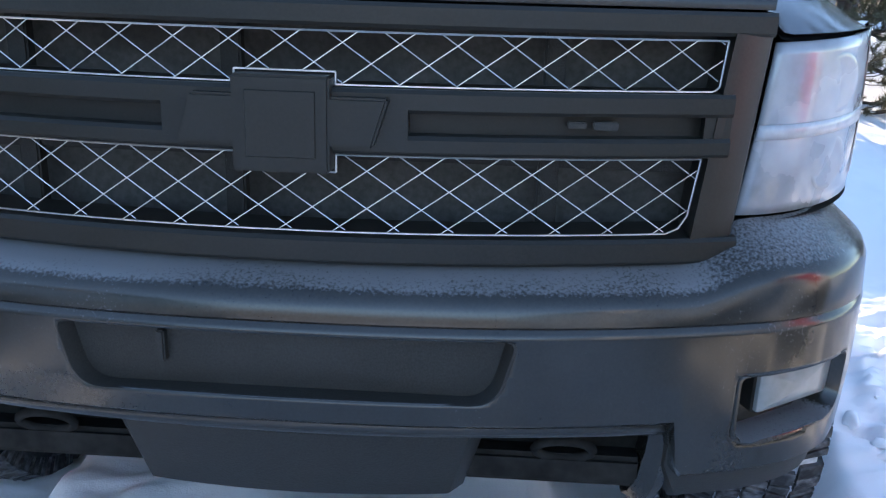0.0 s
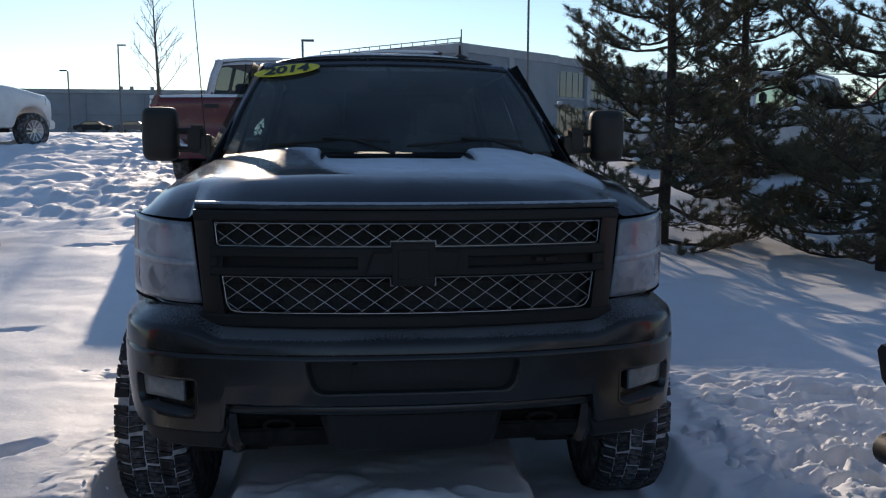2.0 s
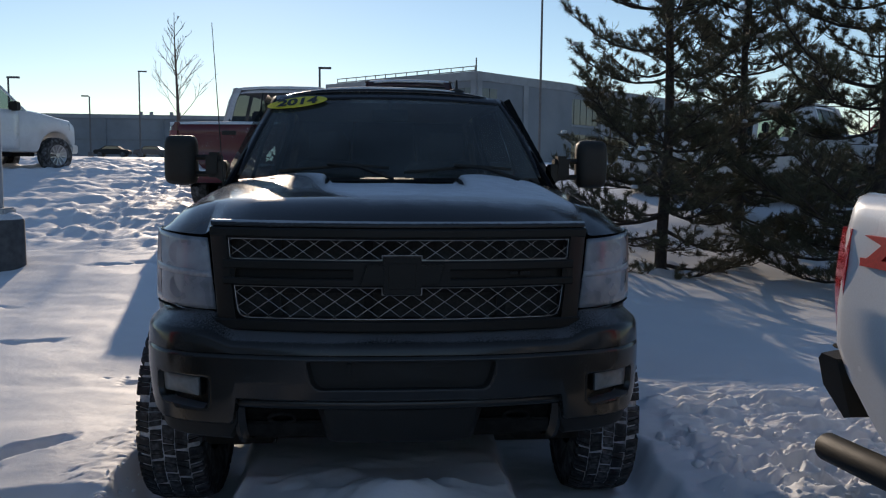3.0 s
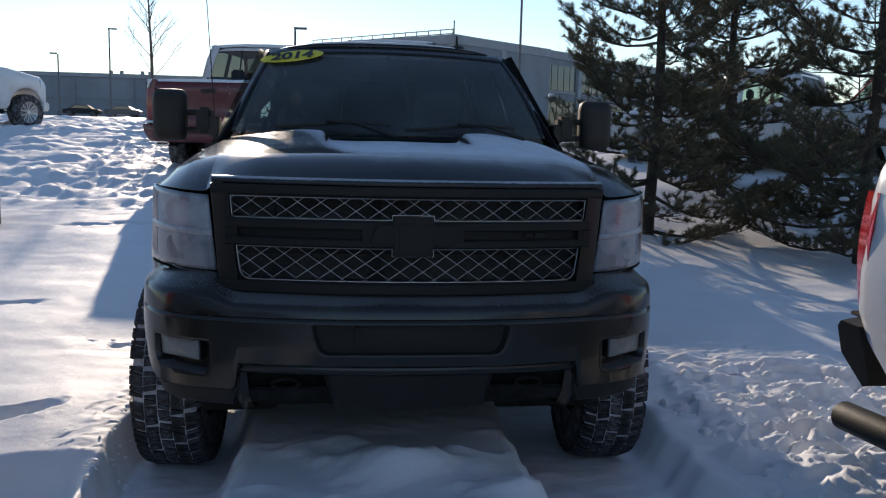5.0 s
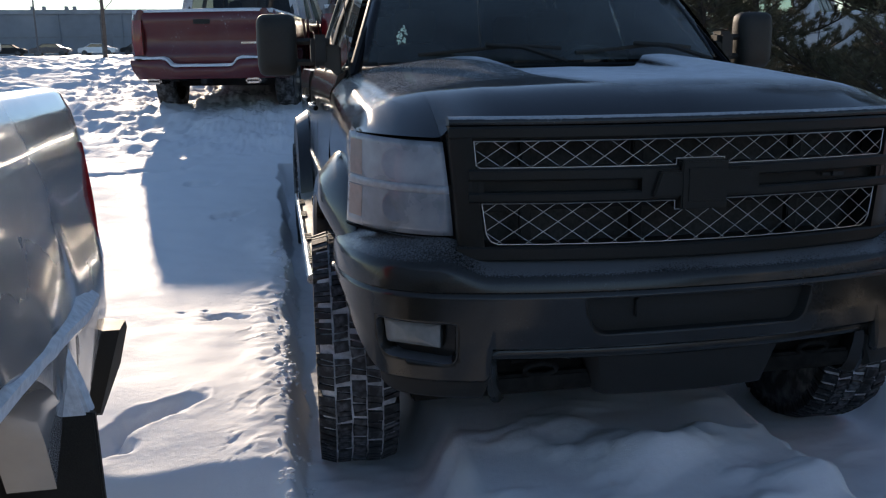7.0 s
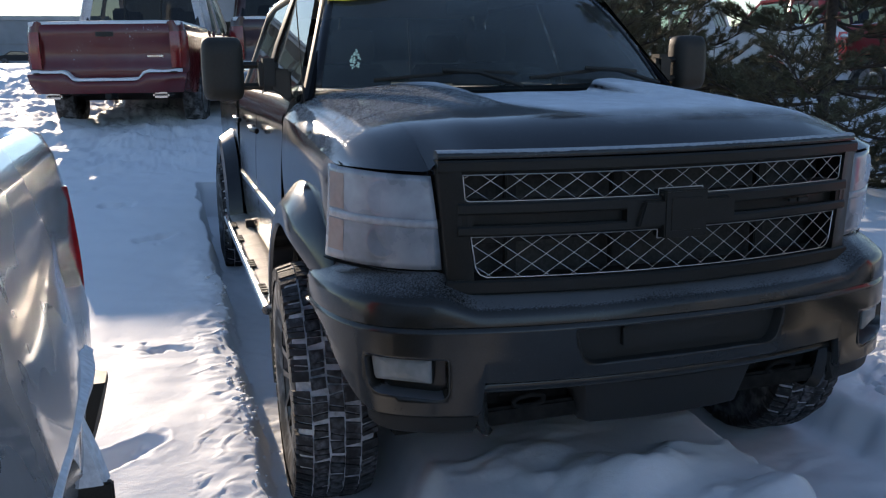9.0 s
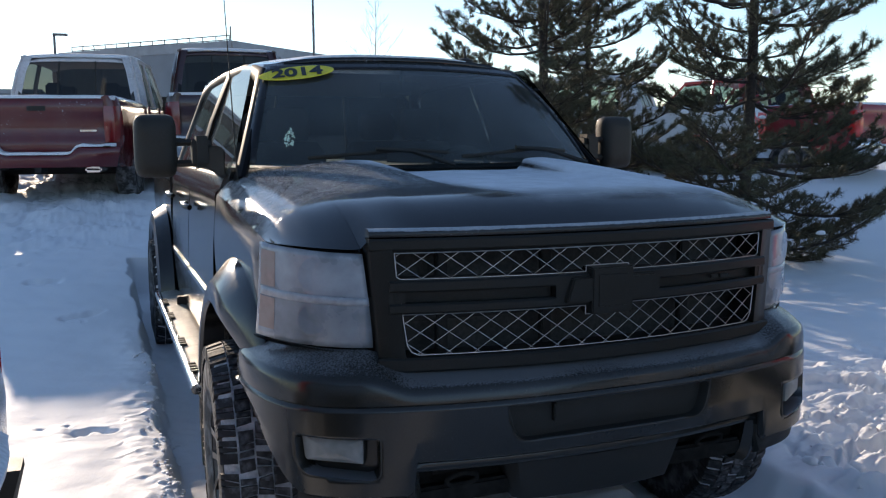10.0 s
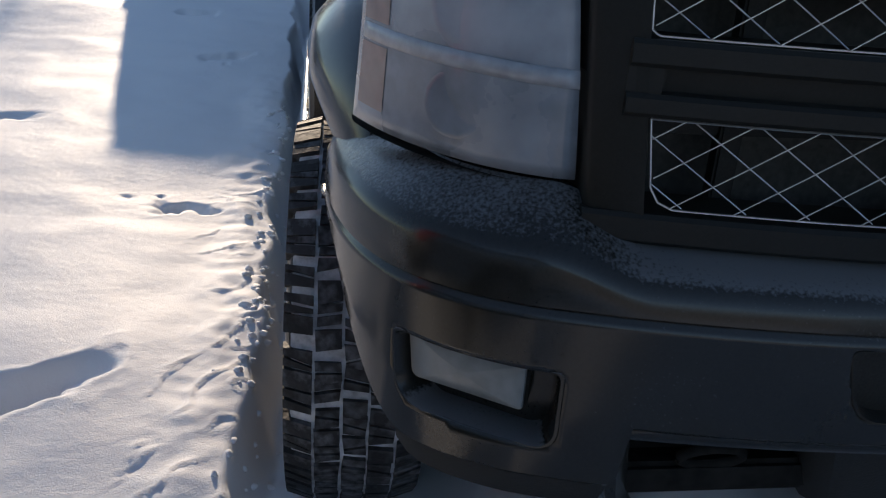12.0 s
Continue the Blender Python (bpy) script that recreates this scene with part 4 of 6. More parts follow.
FOG_LENS = material("dull_fog_lens", (0.19, 0.20, 0.195), 0.35, grain=30, vary=0.2, dirt=(0.29, 0.30, 0.29), dirt_amount=0.6, dirt_scale=8, coat=0.3)


def block_mesh(row, a0, a1, R, h, n, variant):
    rng = random.Random(row * 7 + variant)
    da = 2 * math.pi / n * 0.49
    rim = abs(a0) > 0.9 or abs(a1) > 0.9
    out, faces = [], []
    pts = {0: ((-1, 0), (-0.72, 1), (0.95, 1), (0.70, 0)), 1: ((-0.9, 0), (-1.05, 1), (0.72, 1), (1.05, 0)), 2: ((-1, 0), (-0.8, 1), (1, 1), (0.8, 0)), 3: ((-1.05, 0), (-0.75, 1), (0.9, 1), (1.0, 0)), 4: ((-0.75, 0), (-1, 1), (0.72, 1), (0.95, 0))}[row]
    # a slanting cut divides most blocks in two
    cut = 0.5 + rng.uniform(-0.12, 0.12)
    tilt = rng.uniform(-0.16, 0.16)
    halves = ((0.0, cut - 0.055), (cut + 0.055, 1.0)) if variant % 4 else ((0.0, 1.0),)
    base = [(q * rng.uniform(0.80, 1.08), e + (rng.uniform(-0.06, 0.06) if not rim else 0.0)) for q, e in pts]
    for lo, hi in halves:
        quad = []
        for (q0, e0), (q1, e1), f0 in ((base[0], base[3], 0), (base[1], base[2], 0), (base[1], base[2], 1), (base[0], base[3], 1)):
            f = hi if f0 else lo
            inner = 0 < f < 1
            f = f + (tilt if e0 > 0.5 else -tilt) * (1 if inner else 0)
            quad.append((lerp(q0, q1, f), lerp(e0, e1, f)))
        k = len(out)
        cq, ce = sum(q for q, _ in quad) / 4, sum(e for _, e in quad) / 4
        for r, sh in ((R - 0.06 if rim else R - 0.03, 1.0), (R + 0.006 + rng.uniform(-0.003, 0.002), 0.93)):
            for q, e in quad:
                q, e = lerp(cq, q, sh), lerp(ce, e, sh)
                x = lerp(a0, a1, e)
                rr = r - (0.018 if rim and abs(x) > 0.9 and sh < 1 else 0)
                out.append((x * h, rr * math.cos(q * da), rr * math.sin(q * da)))
        faces += [tuple(k + i for i in f) for f in ((4, 5, 6, 7), (0, 1, 5, 4), (1, 2, 6, 5), (2, 3, 7, 6), (3, 0, 4, 7))]
    return out, faces


TREAD_ROWS = ((-1.03, -0.60), (-0.575, -0.20), (-0.175, 0.18), (0.205, 0.575), (0.60, 1.03))


def tread_blocks(w, R, h, n, separate):
    """Five staggered rows of tread blocks; each an object of its own, or joined for the wheels farther back."""
    joined = Shape()
    for row, (a0, a1) in enumerate(TREAD_ROWS):
        meshes = []
        for variant in range(7):
            v, f = block_mesh(row, a0, a1, R, h, n, variant)
            if separate:
                me = bpy.data.meshes.new("tread_block")
                me.from_pydata(v, [], f)
                me.materials.append(LUG)
                meshes.append(me)
        for k in range(n):
            a = 2 * math.pi * (k + 0.5 * (row % 2) + 0.15 * math.sin(k * 2.3 + row)) / n
            turn = Matrix.Rotation(a, 4, "X")
            if separate:
                ob = new("tread_block", meshes[(k * 5 + row * 3 + k // 7) % 7])
                ob.parent = w
                ob.matrix_basis = turn
            else:
                v, f = block_mesh(row, a0, a1, R, h, n, k % 3)
                joined.add([turn @ Vector(p) for p in v], f)
    if not separate:
        joined.make("tread", LUG, w, "black tread blocks", smooth=0)["kind"] = "stuff"


LUG = material("tread_rubber", (0.013, 0.013, 0.014), 0.7, grain=60, bump=0.3, vary=0.4, dirt=(0.50, 0.52, 0.55), dirt_amount=0.22, dirt_scale=34, rand=0.5)
TREAD_SNOW = material("tread_snow", (0.42, 0.43, 0.45), 0.8, grain=60, bump=0.5, vary=0.3, dirt=(0.74, 0.76, 0.79), dirt_amount=1.0, dirt_scale=18)


def build_wheel(x, y, zc, sg, parent, R=0.455, W=0.31, rim_mat=None, detail=True, steer=0.0):
    w = new("wheel")
    w.parent = parent
    w.matrix_basis = Matrix.Translation((x, y, zc)) @ Matrix.Rotation(radians(steer), 4, "Z")
    h = W / 2
    t = Shape()
    t.lathe([(-h * 0.86, 0.235), (-h * 1.0, 0.30), (-h * 1.02, R - 0.09), (-h * 0.94, R - 0.03), (-h * 0.75, R - 0.014), (0, R - 0.010), (h * 0.75, R - 0.014), (h * 0.94, R - 0.03), (h * 1.02, R - 0.09), (h * 1.0, 0.30), (h * 0.86, 0.235)], 48)
    t.make("tyre", RUBBER, w, "muddy black tyre" if detail else "", smooth=35)
    if detail:
        Shape().lathe([(-h * 0.95, R - 0.045), (-h * 0.90, R - 0.018), (-h * 0.6, R - 0.006), (0, R - 0.004), (h * 0.6, R - 0.006), (h * 0.90, R - 0.018), (h * 0.95, R - 0.045)], 60).make("packed_snow", TREAD_SNOW, w, "snow packed in the tread", smooth=60)
        tread_blocks(w, R, h, 54, separate=detail == "blocks")
    r = Shape()
    o = sg * h * 0.55
    r.lathe([(sg * h * 0.85, 0.24), (sg * h * 0.80, 0.225), (o, 0.20), (o - sg * 0.05, 0.10), (o - sg * 0.05, 0.0)], 32)
    for k in range(6):
        a = math.pi / 3 * k
        c, s_ = math.cos(a), math.sin(a)
        for d in (-0.028, 0.028):
            p = [(o, 0.05, d), (o, 0.05, d + 0.02), (o + sg * 0.025, 0.218, d * 1.8 + 0.022), (o + sg * 0.025, 0.218, d * 1.8 - 0.006)]
            q = [(x_ + sg * 0.02, y_, z_) for x_, y_, z_ in p]
            rot = [(x_, y_ * c - z_ * s_, y_ * s_ + z_ * c) for x_, y_, z_ in p + q]
            r.add(rot, [(0, 1, 2, 3), (4, 7, 6, 5), (0, 4, 5, 1), (1, 5, 6, 2), (2, 6, 7, 3), (3, 7, 4, 0)])
    r.lathe([(o + sg * 0.03, 0.0), (o + sg * 0.03, 0.055), (o - sg * 0.03, 0.06)], 20)
    r.make("rim", rim_mat or RIM, w, smooth=35)
    return w


def hull(y, w, zb, zt, shoulder=0.10, tuck=0.05):
    half = [(0, zt), (w - shoulder, zt), (w - 0.03, zt - 0.025), (w, zt - 0.10), (w + 0.008, lerp(zb, zt, 0.55)), (w, lerp(zb, zt, 0.3)), (w - tuck, zb + 0.02), (w - tuck - 0.04, zb), (0, zb)]
    return [(x, y, z) for x, z in half] + [(-x, y, z) for x, z in half[-2:0:-1]]


def arch(y, centres, r, zc, base):
    z = base
    for c in centres:
        d = (y - c) / r
        if abs(d) < 1:
            z = max(z, zc + r * math.sqrt(1 - d * d))
    return z


def build_cab():
    c = new("cab")
    c.parent = TRUCK
    lower = Shape()
    ys = [1.52 + (4.06 - 1.52) * i / 30 for i in range(31)]
    lower.loft([hull(y, 1.0, 0.60, 1.53, 0.07) for y in ys])
    lower.make("cab_body", PAINT, c, smooth=40)
    # windscreen
    def ws(u, v, out=0.0):
        x = lerp(-1, 1, u)
        b = (0.885 * x, 1.20 + 0.29 * x * x, 1.560)
        t = (0.690 * x, 1.88 + 0.12 * x * x, 2.062 - 0.018 * x * x)
        bulge = 0.03 * math.sin(math.pi * v) + out
        return (lerp(b[0], t[0], v), lerp(b[1], t[1], v) - bulge * 0.6, lerp(b[2], t[2], v) + bulge * 0.8)

    g = Shape().grid(24, 12, ws).make("windscreen", GLASS, c, "dusty tinted windscreen with a painted teal veil of light", smooth=60)
    g.visible_shadow = False
    # a patch of drops low on the glass, pale green in place of sun sparkle
    rng = random.Random(31)
    drops = Shape()
    for _ in range(120):
        a, b = rng.uniform(-1, 1), rng.uniform(-1, 1)
        if abs(a) > (1 - abs(b + 0.25) / 1.3) * 0.9:
            continue
        c0 = Vector(ws(0.5 - 0.5 * 0.800 + a * 0.017, 0.215 + 0.085 * b, 0.004))
        r = rng.uniform(0.0022, 0.0046)
        rings = [[c0 + r * Vector((q * math.cos(k * math.pi / 3), q * 0.7 * math.sin(k * math.pi / 3) - 0.5 * o, q * 0.7 * math.sin(k * math.pi / 3) + 0.7 * o)) for k in range(6)] for q, o in ((1.0, -0.3), (0.85, 0.4), (0.3, 0.75))]
        drops.loft(rings)
    drops.make("droplets", DROPS, g, "patch of droplets on the glass, painted pale green for sun sparkle", smooth=60)["kind"] = "stuff"
    # black band of the glass along the roof
    s = Shape().grid(24, 3, lambda u, v: ws(u, lerp(0.90, 1.0, v), 0.004))
    s.grid(2, 12, lambda u, v: ws(lerp(0, 0.025, u), v, 0.004))
    s.grid(2, 12, lambda u, v: ws(lerp(0.975, 1, u), v, 0.004))
    s.make("glass_band", TRIM, c).modifiers.new("thick", "SOLIDIFY").thickness = 0.003
    # roof
    def roof(u, v):
        x = lerp(-1, 1, u)
        y = lerp(1.885 + 0.12 * x * x, 3.98, v)
        e = lerp(0.70, 0.74, min(1, v * 3))
        z = 2.060 + 0.062 * math.sin(math.pi * min(0.5, v * 1.25 + 0.06)) + 0.015 * (1 - x * x) - 0.045 * abs(x) ** 5
        return (x * e, y, z)

    s = Shape().grid(24, 24, roof)
    s.make("roof", PAINT, c, "black roof with a thin layer of snow", smooth=50).modifiers.new("thick", "SOLIDIFY").thickness = 0.03
    s = Shape()
    s.grid(20, 20, lambda u, v: (lambda p: (p[0] * 0.92, p[1], p[2] + 0.004 + 0.010 * math.sin(math.pi * u) * (0.6 + 0.6 * noise.noise((u * 5, v * 5, 2)))))(roof(u, lerp(0.03, 0.97, v))))
    s.make("roof_snow", PACKED, c, "thin snow on the roof").modifiers.new("thick", "SOLIDIFY").thickness = 0.012
    for sg in (-1, 1):
        p = Shape()
        # front pillar, roof rail, middle and rear pillars
        def strut(a, b, w, d):
            a, b = Vector(a), Vector(b)
            p.loft([[q + Vector((0, -w, 0)), q + Vector((sg * d, 0, 0)), q + Vector((0, w, 0)), q + Vector((-sg * d * 1.4, 0, 0))] for q in (a, a.lerp(b, 0.5) + Vector((sg * 0.012, -0.01, 0.008)), b)])
        strut((sg * 0.965, 2.72, 1.48), (sg * 0.748, 2.74, 2.06), 0.05, 0.014)
        path = [Vector((sg * x, y, z)) for x, y, z in ((0.915, 1.44, 1.48), (0.858, 1.58, 1.615), (0.770, 1.80, 1.830), (0.706, 1.985, 1.985), (0.715, 2.12, 2.020), (0.728, 2.35, 2.040), (0.738, 3.0, 2.048), (0.740, 3.6, 2.036), (0.765, 3.84, 1.99), (0.83, 3.96, 1.80), (0.94, 4.05, 1.50))]
        rings = []
        for k, q in enumerate(path):
            d = (path[min(k + 1, len(path) - 1)] - path[max(k - 1, 0)]).normalized()
            e = Vector((sg * 0.93, 0, 0.36))
            e = (e - d * e.dot(d)).normalized()
            g = d.cross(e)
            wd = 0.052 if k < 4 else 0.036 if k < 8 else lerp(0.06, 0.13, (k - 8) / 2)
            rings.append([q + e * 0.028 * math.cos(a) + g * wd * math.sin(a) for a in [2 * math.pi * i / 10 for i in range(10)]])
        p.loft(rings)
        p.make("pillar", PILLAR, c, "black roof pillar", smooth=40)
        for y0, y1, t0, t1 in ((1.44, 2.68, 1.98, 2.70), (2.76, 3.98, 2.78, 3.72)):
            w = Shape().grid(4, 6, lambda u, v: (sg * lerp(0.955, 0.748, v), lerp(lerp(y0, y1, u), lerp(t0, t1, u), v), lerp(1.50, 2.05, v)))
            # left panes are paler for the sky they mirror, right ones darkened against glare
            w.make("side_window", SIDE_GLASS if sg < 0 else MATT_TINT, c, "side window, its tint set for the light on that side", smooth=60).visible_shadow = False
        for y0, y1 in ((1.56, 2.70), (2.72, 3.82)):
            d = new("door")
            d.parent = TRUCK
            q = Shape()
            q.grid(10, 12, lambda u, v: (sg * (1.006 + 0.022 * math.sin(math.pi * min(1, 1.15 * v)) - 0.04 * (v > 0.93)), lerp(y0, y1, u), lerp(0.64, 1.50, v)))
            thicken(q.make("door_panel", PAINT, d, "dusty black door panel", smooth=50), 0.015)
            Shape().tube([(sg * 1.04, y1 - 0.30, 1.315), (sg * 1.062, y1 - 0.26, 1.32), (sg * 1.062, y1 - 0.12, 1.325), (sg * 1.04, y1 - 0.08, 1.325)], 0.016, 8).make("handle", TRIM, d, "black pull handle", smooth=60)
            Shape().box(sg * 1.03 - 0.008, sg * 1.03 + 0.012, y0 + 0.03, y1 - 0.03, 0.925, 0.957).make("rub_strip", CHROME, d, "chrome side moulding", bevel=0.004)
        # running board on brackets
        sb = new("running_board")
        sb.parent = TRUCK
        rings = [[(sg * (1.125 + 0.012), y, 0.600), (sg * 1.14, y, 0.57), (sg * 1.11, y, 0.535), (sg * 0.98, y, 0.54), (sg * 0.96, y, 0.59), (sg * 1.02, y, 0.612)] for y in (1.42, 1.5, 2.6, 3.9, 4.0)]
        Shape().loft(rings).make("board", BOARD, sb, "dusty pale metal running board", smooth=40)
        Shape().tube([(sg * 1.135, y, 0.588) for y in (1.40, 1.5, 2.6, 3.9, 4.0)], 0.024, 10).make("edge_rail", CHROME, sb, "bright rounded edge rail", smooth=60)
        for y0 in (1.62, 2.20, 2.95, 3.45):
            for k in range(4):
                Shape().box(sg * 1.118 - 0.018, sg * 1.118 + 0.018, y0 + 0.05 * k, y0 + 0.05 * k + 0.026, 0.600, 0.616).make("step_pad", PLASTIC, sb, bevel=0.002)
        for y0 in (1.8, 3.4):
            Shape().box(sg * 1.0 - 0.05, sg * 1.0 + 0.05, y0, y0 + 0.06, 0.545, 0.66).make("bracket", PLASTIC, sb, bevel=0.004)
    # rear window
    def rear(u, v):
        return (lerp(-0.82, 0.82, u) * lerp(1, 0.84, v), lerp(4.05, 3.95, v), lerp(1.52, 2.03, v))

    Shape().grid(10, 6, rear).make("rear_window", MATT_TINT, c, "dark tinted rear window").visible_shadow = False
    # a paler pane laid over the part of the frosty glass that is lit
    Shape().grid(4, 4, lambda u, v: (lambda q: (q[0], q[1] + 0.012, q[2]))(rear(lerp(0.84, 0.99, u), lerp(0.60, 0.97, v)))).make("lit_frost_patch", LIT_FROST_PANE, c, "paler patch of frosty rear glass, painted as lit").visible_shadow = False
    for x in (-0.295, 0.295):
        Shape().tube([(x, 4.05, 1.52), (x * 0.84, 3.95, 2.03)], 0.012, 6).make("slider_bar", PLASTIC, c)
    for k in (-1, 1):
        Shape().tube([(k * 0.84, 4.05, 1.50), (k * 0.70, 3.96, 2.05)], 0.06, 6).make("rear_pillar", PAINT, c)
    return c


def build_mirrors_wipers():
    for sg in (-1, 1):
        m = new("tow_mirror")
        m.parent = TRUCK
        cx, y, z0, z1, hw = 1.235, 1.79, 1.500, 1.792, 0.095
        rings = []
        for d, g in ((-0.055, 0.55), (-0.045, 0.82), (-0.015, 0.97), (0.03, 1.0), (0.06, 0.97)):
            ring = []
            for k in range(24):
                a = 2 * math.pi * k / 24
                ca, sa = math.cos(a), math.sin(a)
                ex = abs(ca) ** 0.35 * (1 if ca > 0 else -1)
                ez = abs(sa) ** 0.35 * (1 if sa > 0 else -1)
                ring.append((sg * (cx + hw * g * ex), y + d, (z0 + z1) / 2 + (z1 - z0) / 2 * g * ez))
            rings.append(ring)
        Shape().loft(rings).make("mirror_housing", PLASTIC, m, "tall black tow mirror housing", smooth=45)
        s = Shape()
        s.grid(1, 1, lambda u, v: (sg * lerp(cx - 0.08, cx + 0.08, u), y + 0.063, lerp(z0 + 0.02, z1 - 0.02, v)))
        s.make("mirror_glass", CHROME, m).modifiers.new("thick", "SOLIDIFY").thickness = 0.004
        s = Shape()
        for zz in (1.662, 1.565):
            s.loft([[(sg * x, y - 0.005 + o, zz - 0.016), (sg * x, y - 0.02 + o, zz), (sg * x, y - 0.005 + o, zz + 0.016), (sg * x, y + 0.02 + o, zz)] for x, o in ((1.15, 0), (1.05, -0.01), (1.0, -0.02))])
        s.make("arm", PLASTIC, m, "twin extending mirror arms", smooth=30)
        s = Shape().box(sg * 1.035 - 0.045, sg * 1.035 + 0.045, 1.70, 1.82, 1.545, 1.692)
        s.make("arm_base", PLASTIC, m, bevel=0.02)
        s = Shape().loft([[(sg * x, yy - w, z - h), (sg * x, yy + w, z - h), (sg * x, yy + w, z + h), (sg * x, yy - w, z + h)] for x, yy, z, w, h in ((1.03, 1.76, 1.60, 0.045, 0.05), (0.985, 1.74, 1.585, 0.05, 0.06), (0.945, 1.70, 1.56, 0.07, 0.08))])
        s.make("mount", PLASTIC, m, bevel=0.01)
    w = new("wiper")
    w.parent = TRUCK
    for x0, x1 in ((-0.62, -0.02), (0.06, 0.66)):
        pts = []
        for k in range(9):
            x = lerp(x0, x1, k / 8)
            u = x / 0.885
            pts.append((x, 1.20 + 0.29 * u * u - 0.005 + 0.09 * (1 - k / 8) * 0.4, 1.575 + 0.05 * (1 - abs(k / 8 - 0.7))))
        Shape().tube(pts, 0.009, 6).make("wiper_blade", PLASTIC, w, "black wiper blade", smooth=60)
        Shape().tube([(x1 + 0.02, 1.17, 1.555), (lerp(x0, x1, 0.72), 1.215, 1.617), (lerp(x0, x1, 0.45), 1.23, 1.628)], 0.011, 6).make("wiper_arm", PLASTIC, w, smooth=60)
    # mast aerial on the fender and a short roof aerial
    a = new("aerial")
    a.parent = TRUCK
    Shape().tube([(-0.925, 1.40, 1.47), (-0.945, 1.38, 1.9), (-0.968, 1.35, 2.375)], 0.0035, 6, 0.002).make("mast", PLASTIC, a, "thin mast aerial", smooth=60)
    Shape().lathe([(1.455, 0.0), (1.455, 0.02), (1.475, 0.018), (1.50, 0.006)], 12, (-0.925, 1.40, 0), "z").make("mast_base", PLASTIC, a)
    Shape().tube([(0.42, 2.03, 2.09), (0.42, 2.035, 2.12), (0.421, 2.05, 2.165)], 0.011, 8, 0.006).make("stub_aerial", PLASTIC, a, "short stub aerial", smooth=60)
    Shape().lathe([(2.085, 0.05), (2.10, 0.045), (2.112, 0.02), (2.113, 0)], 16, (0.42, 2.04, 0), "z").make("stub_base", PLASTIC, a)


def build_interior():
    i = new("interior")
    i.parent = TRUCK
    s = Shape()
    s.loft([[(-0.86, y, 1.0), (0.86, y, 1.0), (0.86, y, z - 0.03), (0.75, y, z), (-0.75, y, z), (-0.86, y, z - 0.03)] for y, z in ((1.45, 1.535), (1.7, 1.545), (1.95, 1.50), (2.0, 1.44))])
    s.make("dashboard", CLOTH, i, smooth=40)
    for x, y, w in ((-0.42, 2.72, 0.25), (0.42, 2.72, 0.25), (-0.42, 3.62, 0.28), (0.42, 3.62, 0.28)):
        s = Shape()
        s.loft([[(x + w * g * math.cos(a), y + 0.09 * math.sin(a) + o, z) for a in [2 * math.pi * k / 14 for k in range(14)]] for z, g, o in ((1.0, 1, -0.1), (1.35, 1.0, 0), (1.60, 0.88, 0.04), (1.66, 0.7, 0.05))])
        s.make("seat_back", CLOTH, i, "dark cloth seat back", smooth=40)
        s = Shape()
        s.loft([[(x + 0.13 * g * math.cos(a), y + 0.05 + 0.05 * g * math.sin(a), z) for a in [2 * math.pi * k / 12 for k in range(12)]] for z, g in ((1.67, 0.85), (1.70, 1), (1.82, 1), (1.86, 0.8))])
        s.make("headrest", CLOTH, i, smooth=40)
    ring = [(0.40 + 0.185 * math.cos(a), 2.08 - 0.06 * math.sin(a), 1.45 + 0.17 * math.sin(a)) for a in [2 * math.pi * k / 24 for k in range(25)]]
    Shape().tube(ring, 0.016, 8).make("steering_wheel", PLASTIC, i, smooth=60)
    Shape().box(-0.11, 0.11, 1.90, 1.925, 1.90, 1.965).box(-0.012, 0.012, 1.88, 1.90, 1.93, 2.03).make("inner_mirror", PLASTIC, i, bevel=0.008)
    Shape().box(-0.95, 0.95, 1.5, 4.0, 0.72, 0.80).make("cabin_floor", CLOTH, i)
    Shape().loft([[(-w, y, z), (0, y, z + 0.015), (w, y, z), (w, y, z + 0.012), (-w, y, z + 0.012)] for y, w, z in ((1.96, 0.66, 1.995), (2.4, 0.68, 2.020), (3.4, 0.69, 2.020), (3.93, 0.68, 1.985))]).make("headliner", CLOTH, i, "dark cloth headliner", smooth=50)


def build_bed():
    b = new("cargo_bed")
    b.parent = TRUCK
    s = Shape()
    for sg in (-1, 1):
        rings = []
        for k in range(41):
            y = lerp(4.10, 6.05, k / 40)
            zb = arch(y, [4.75], 0.56, 0.47, 0.66)
            w = 1.0
            rings.append([(sg * (w - 0.09), y, 1.50), (sg * (w - 0.01), y, 1.50), (sg * (w + 0.012), y, 1.44), (sg * (w + 0.015), y, 1.15), (sg * (w - 0.03), y, zb), (sg * (w - 0.09), y, zb)])
        s.loft(rings)
    s.box(-0.92, 0.92, 4.10, 4.14, 0.9, 1.49).box(-0.92, 0.92, 6.0, 6.06, 0.75, 1.49).box(-0.92, 0.92, 4.1, 6.0, 0.86, 0.90)
    s.make("bed_body", PAINT, b, smooth=40)
    for sg in (-1, 1):
        rings = []
        for k in range(33):
            a = lerp(-10, 190, k / 32)
            c, q = math.cos(radians(a)), math.sin(radians(a))
            prof = ((0.555, 0.98), (0.555, 1.10), (0.60, 1.125), (0.66, 1.11), (0.72, 1.015), (0.68, 0.98))
            rings.append([(sg * x, 4.75 - r * c, 0.46 + r * q) for r, x in prof])
        Shape().loft(rings).make("arch_flare", FLARE, b, "glossy black bolt-on arch flare", smooth=40)


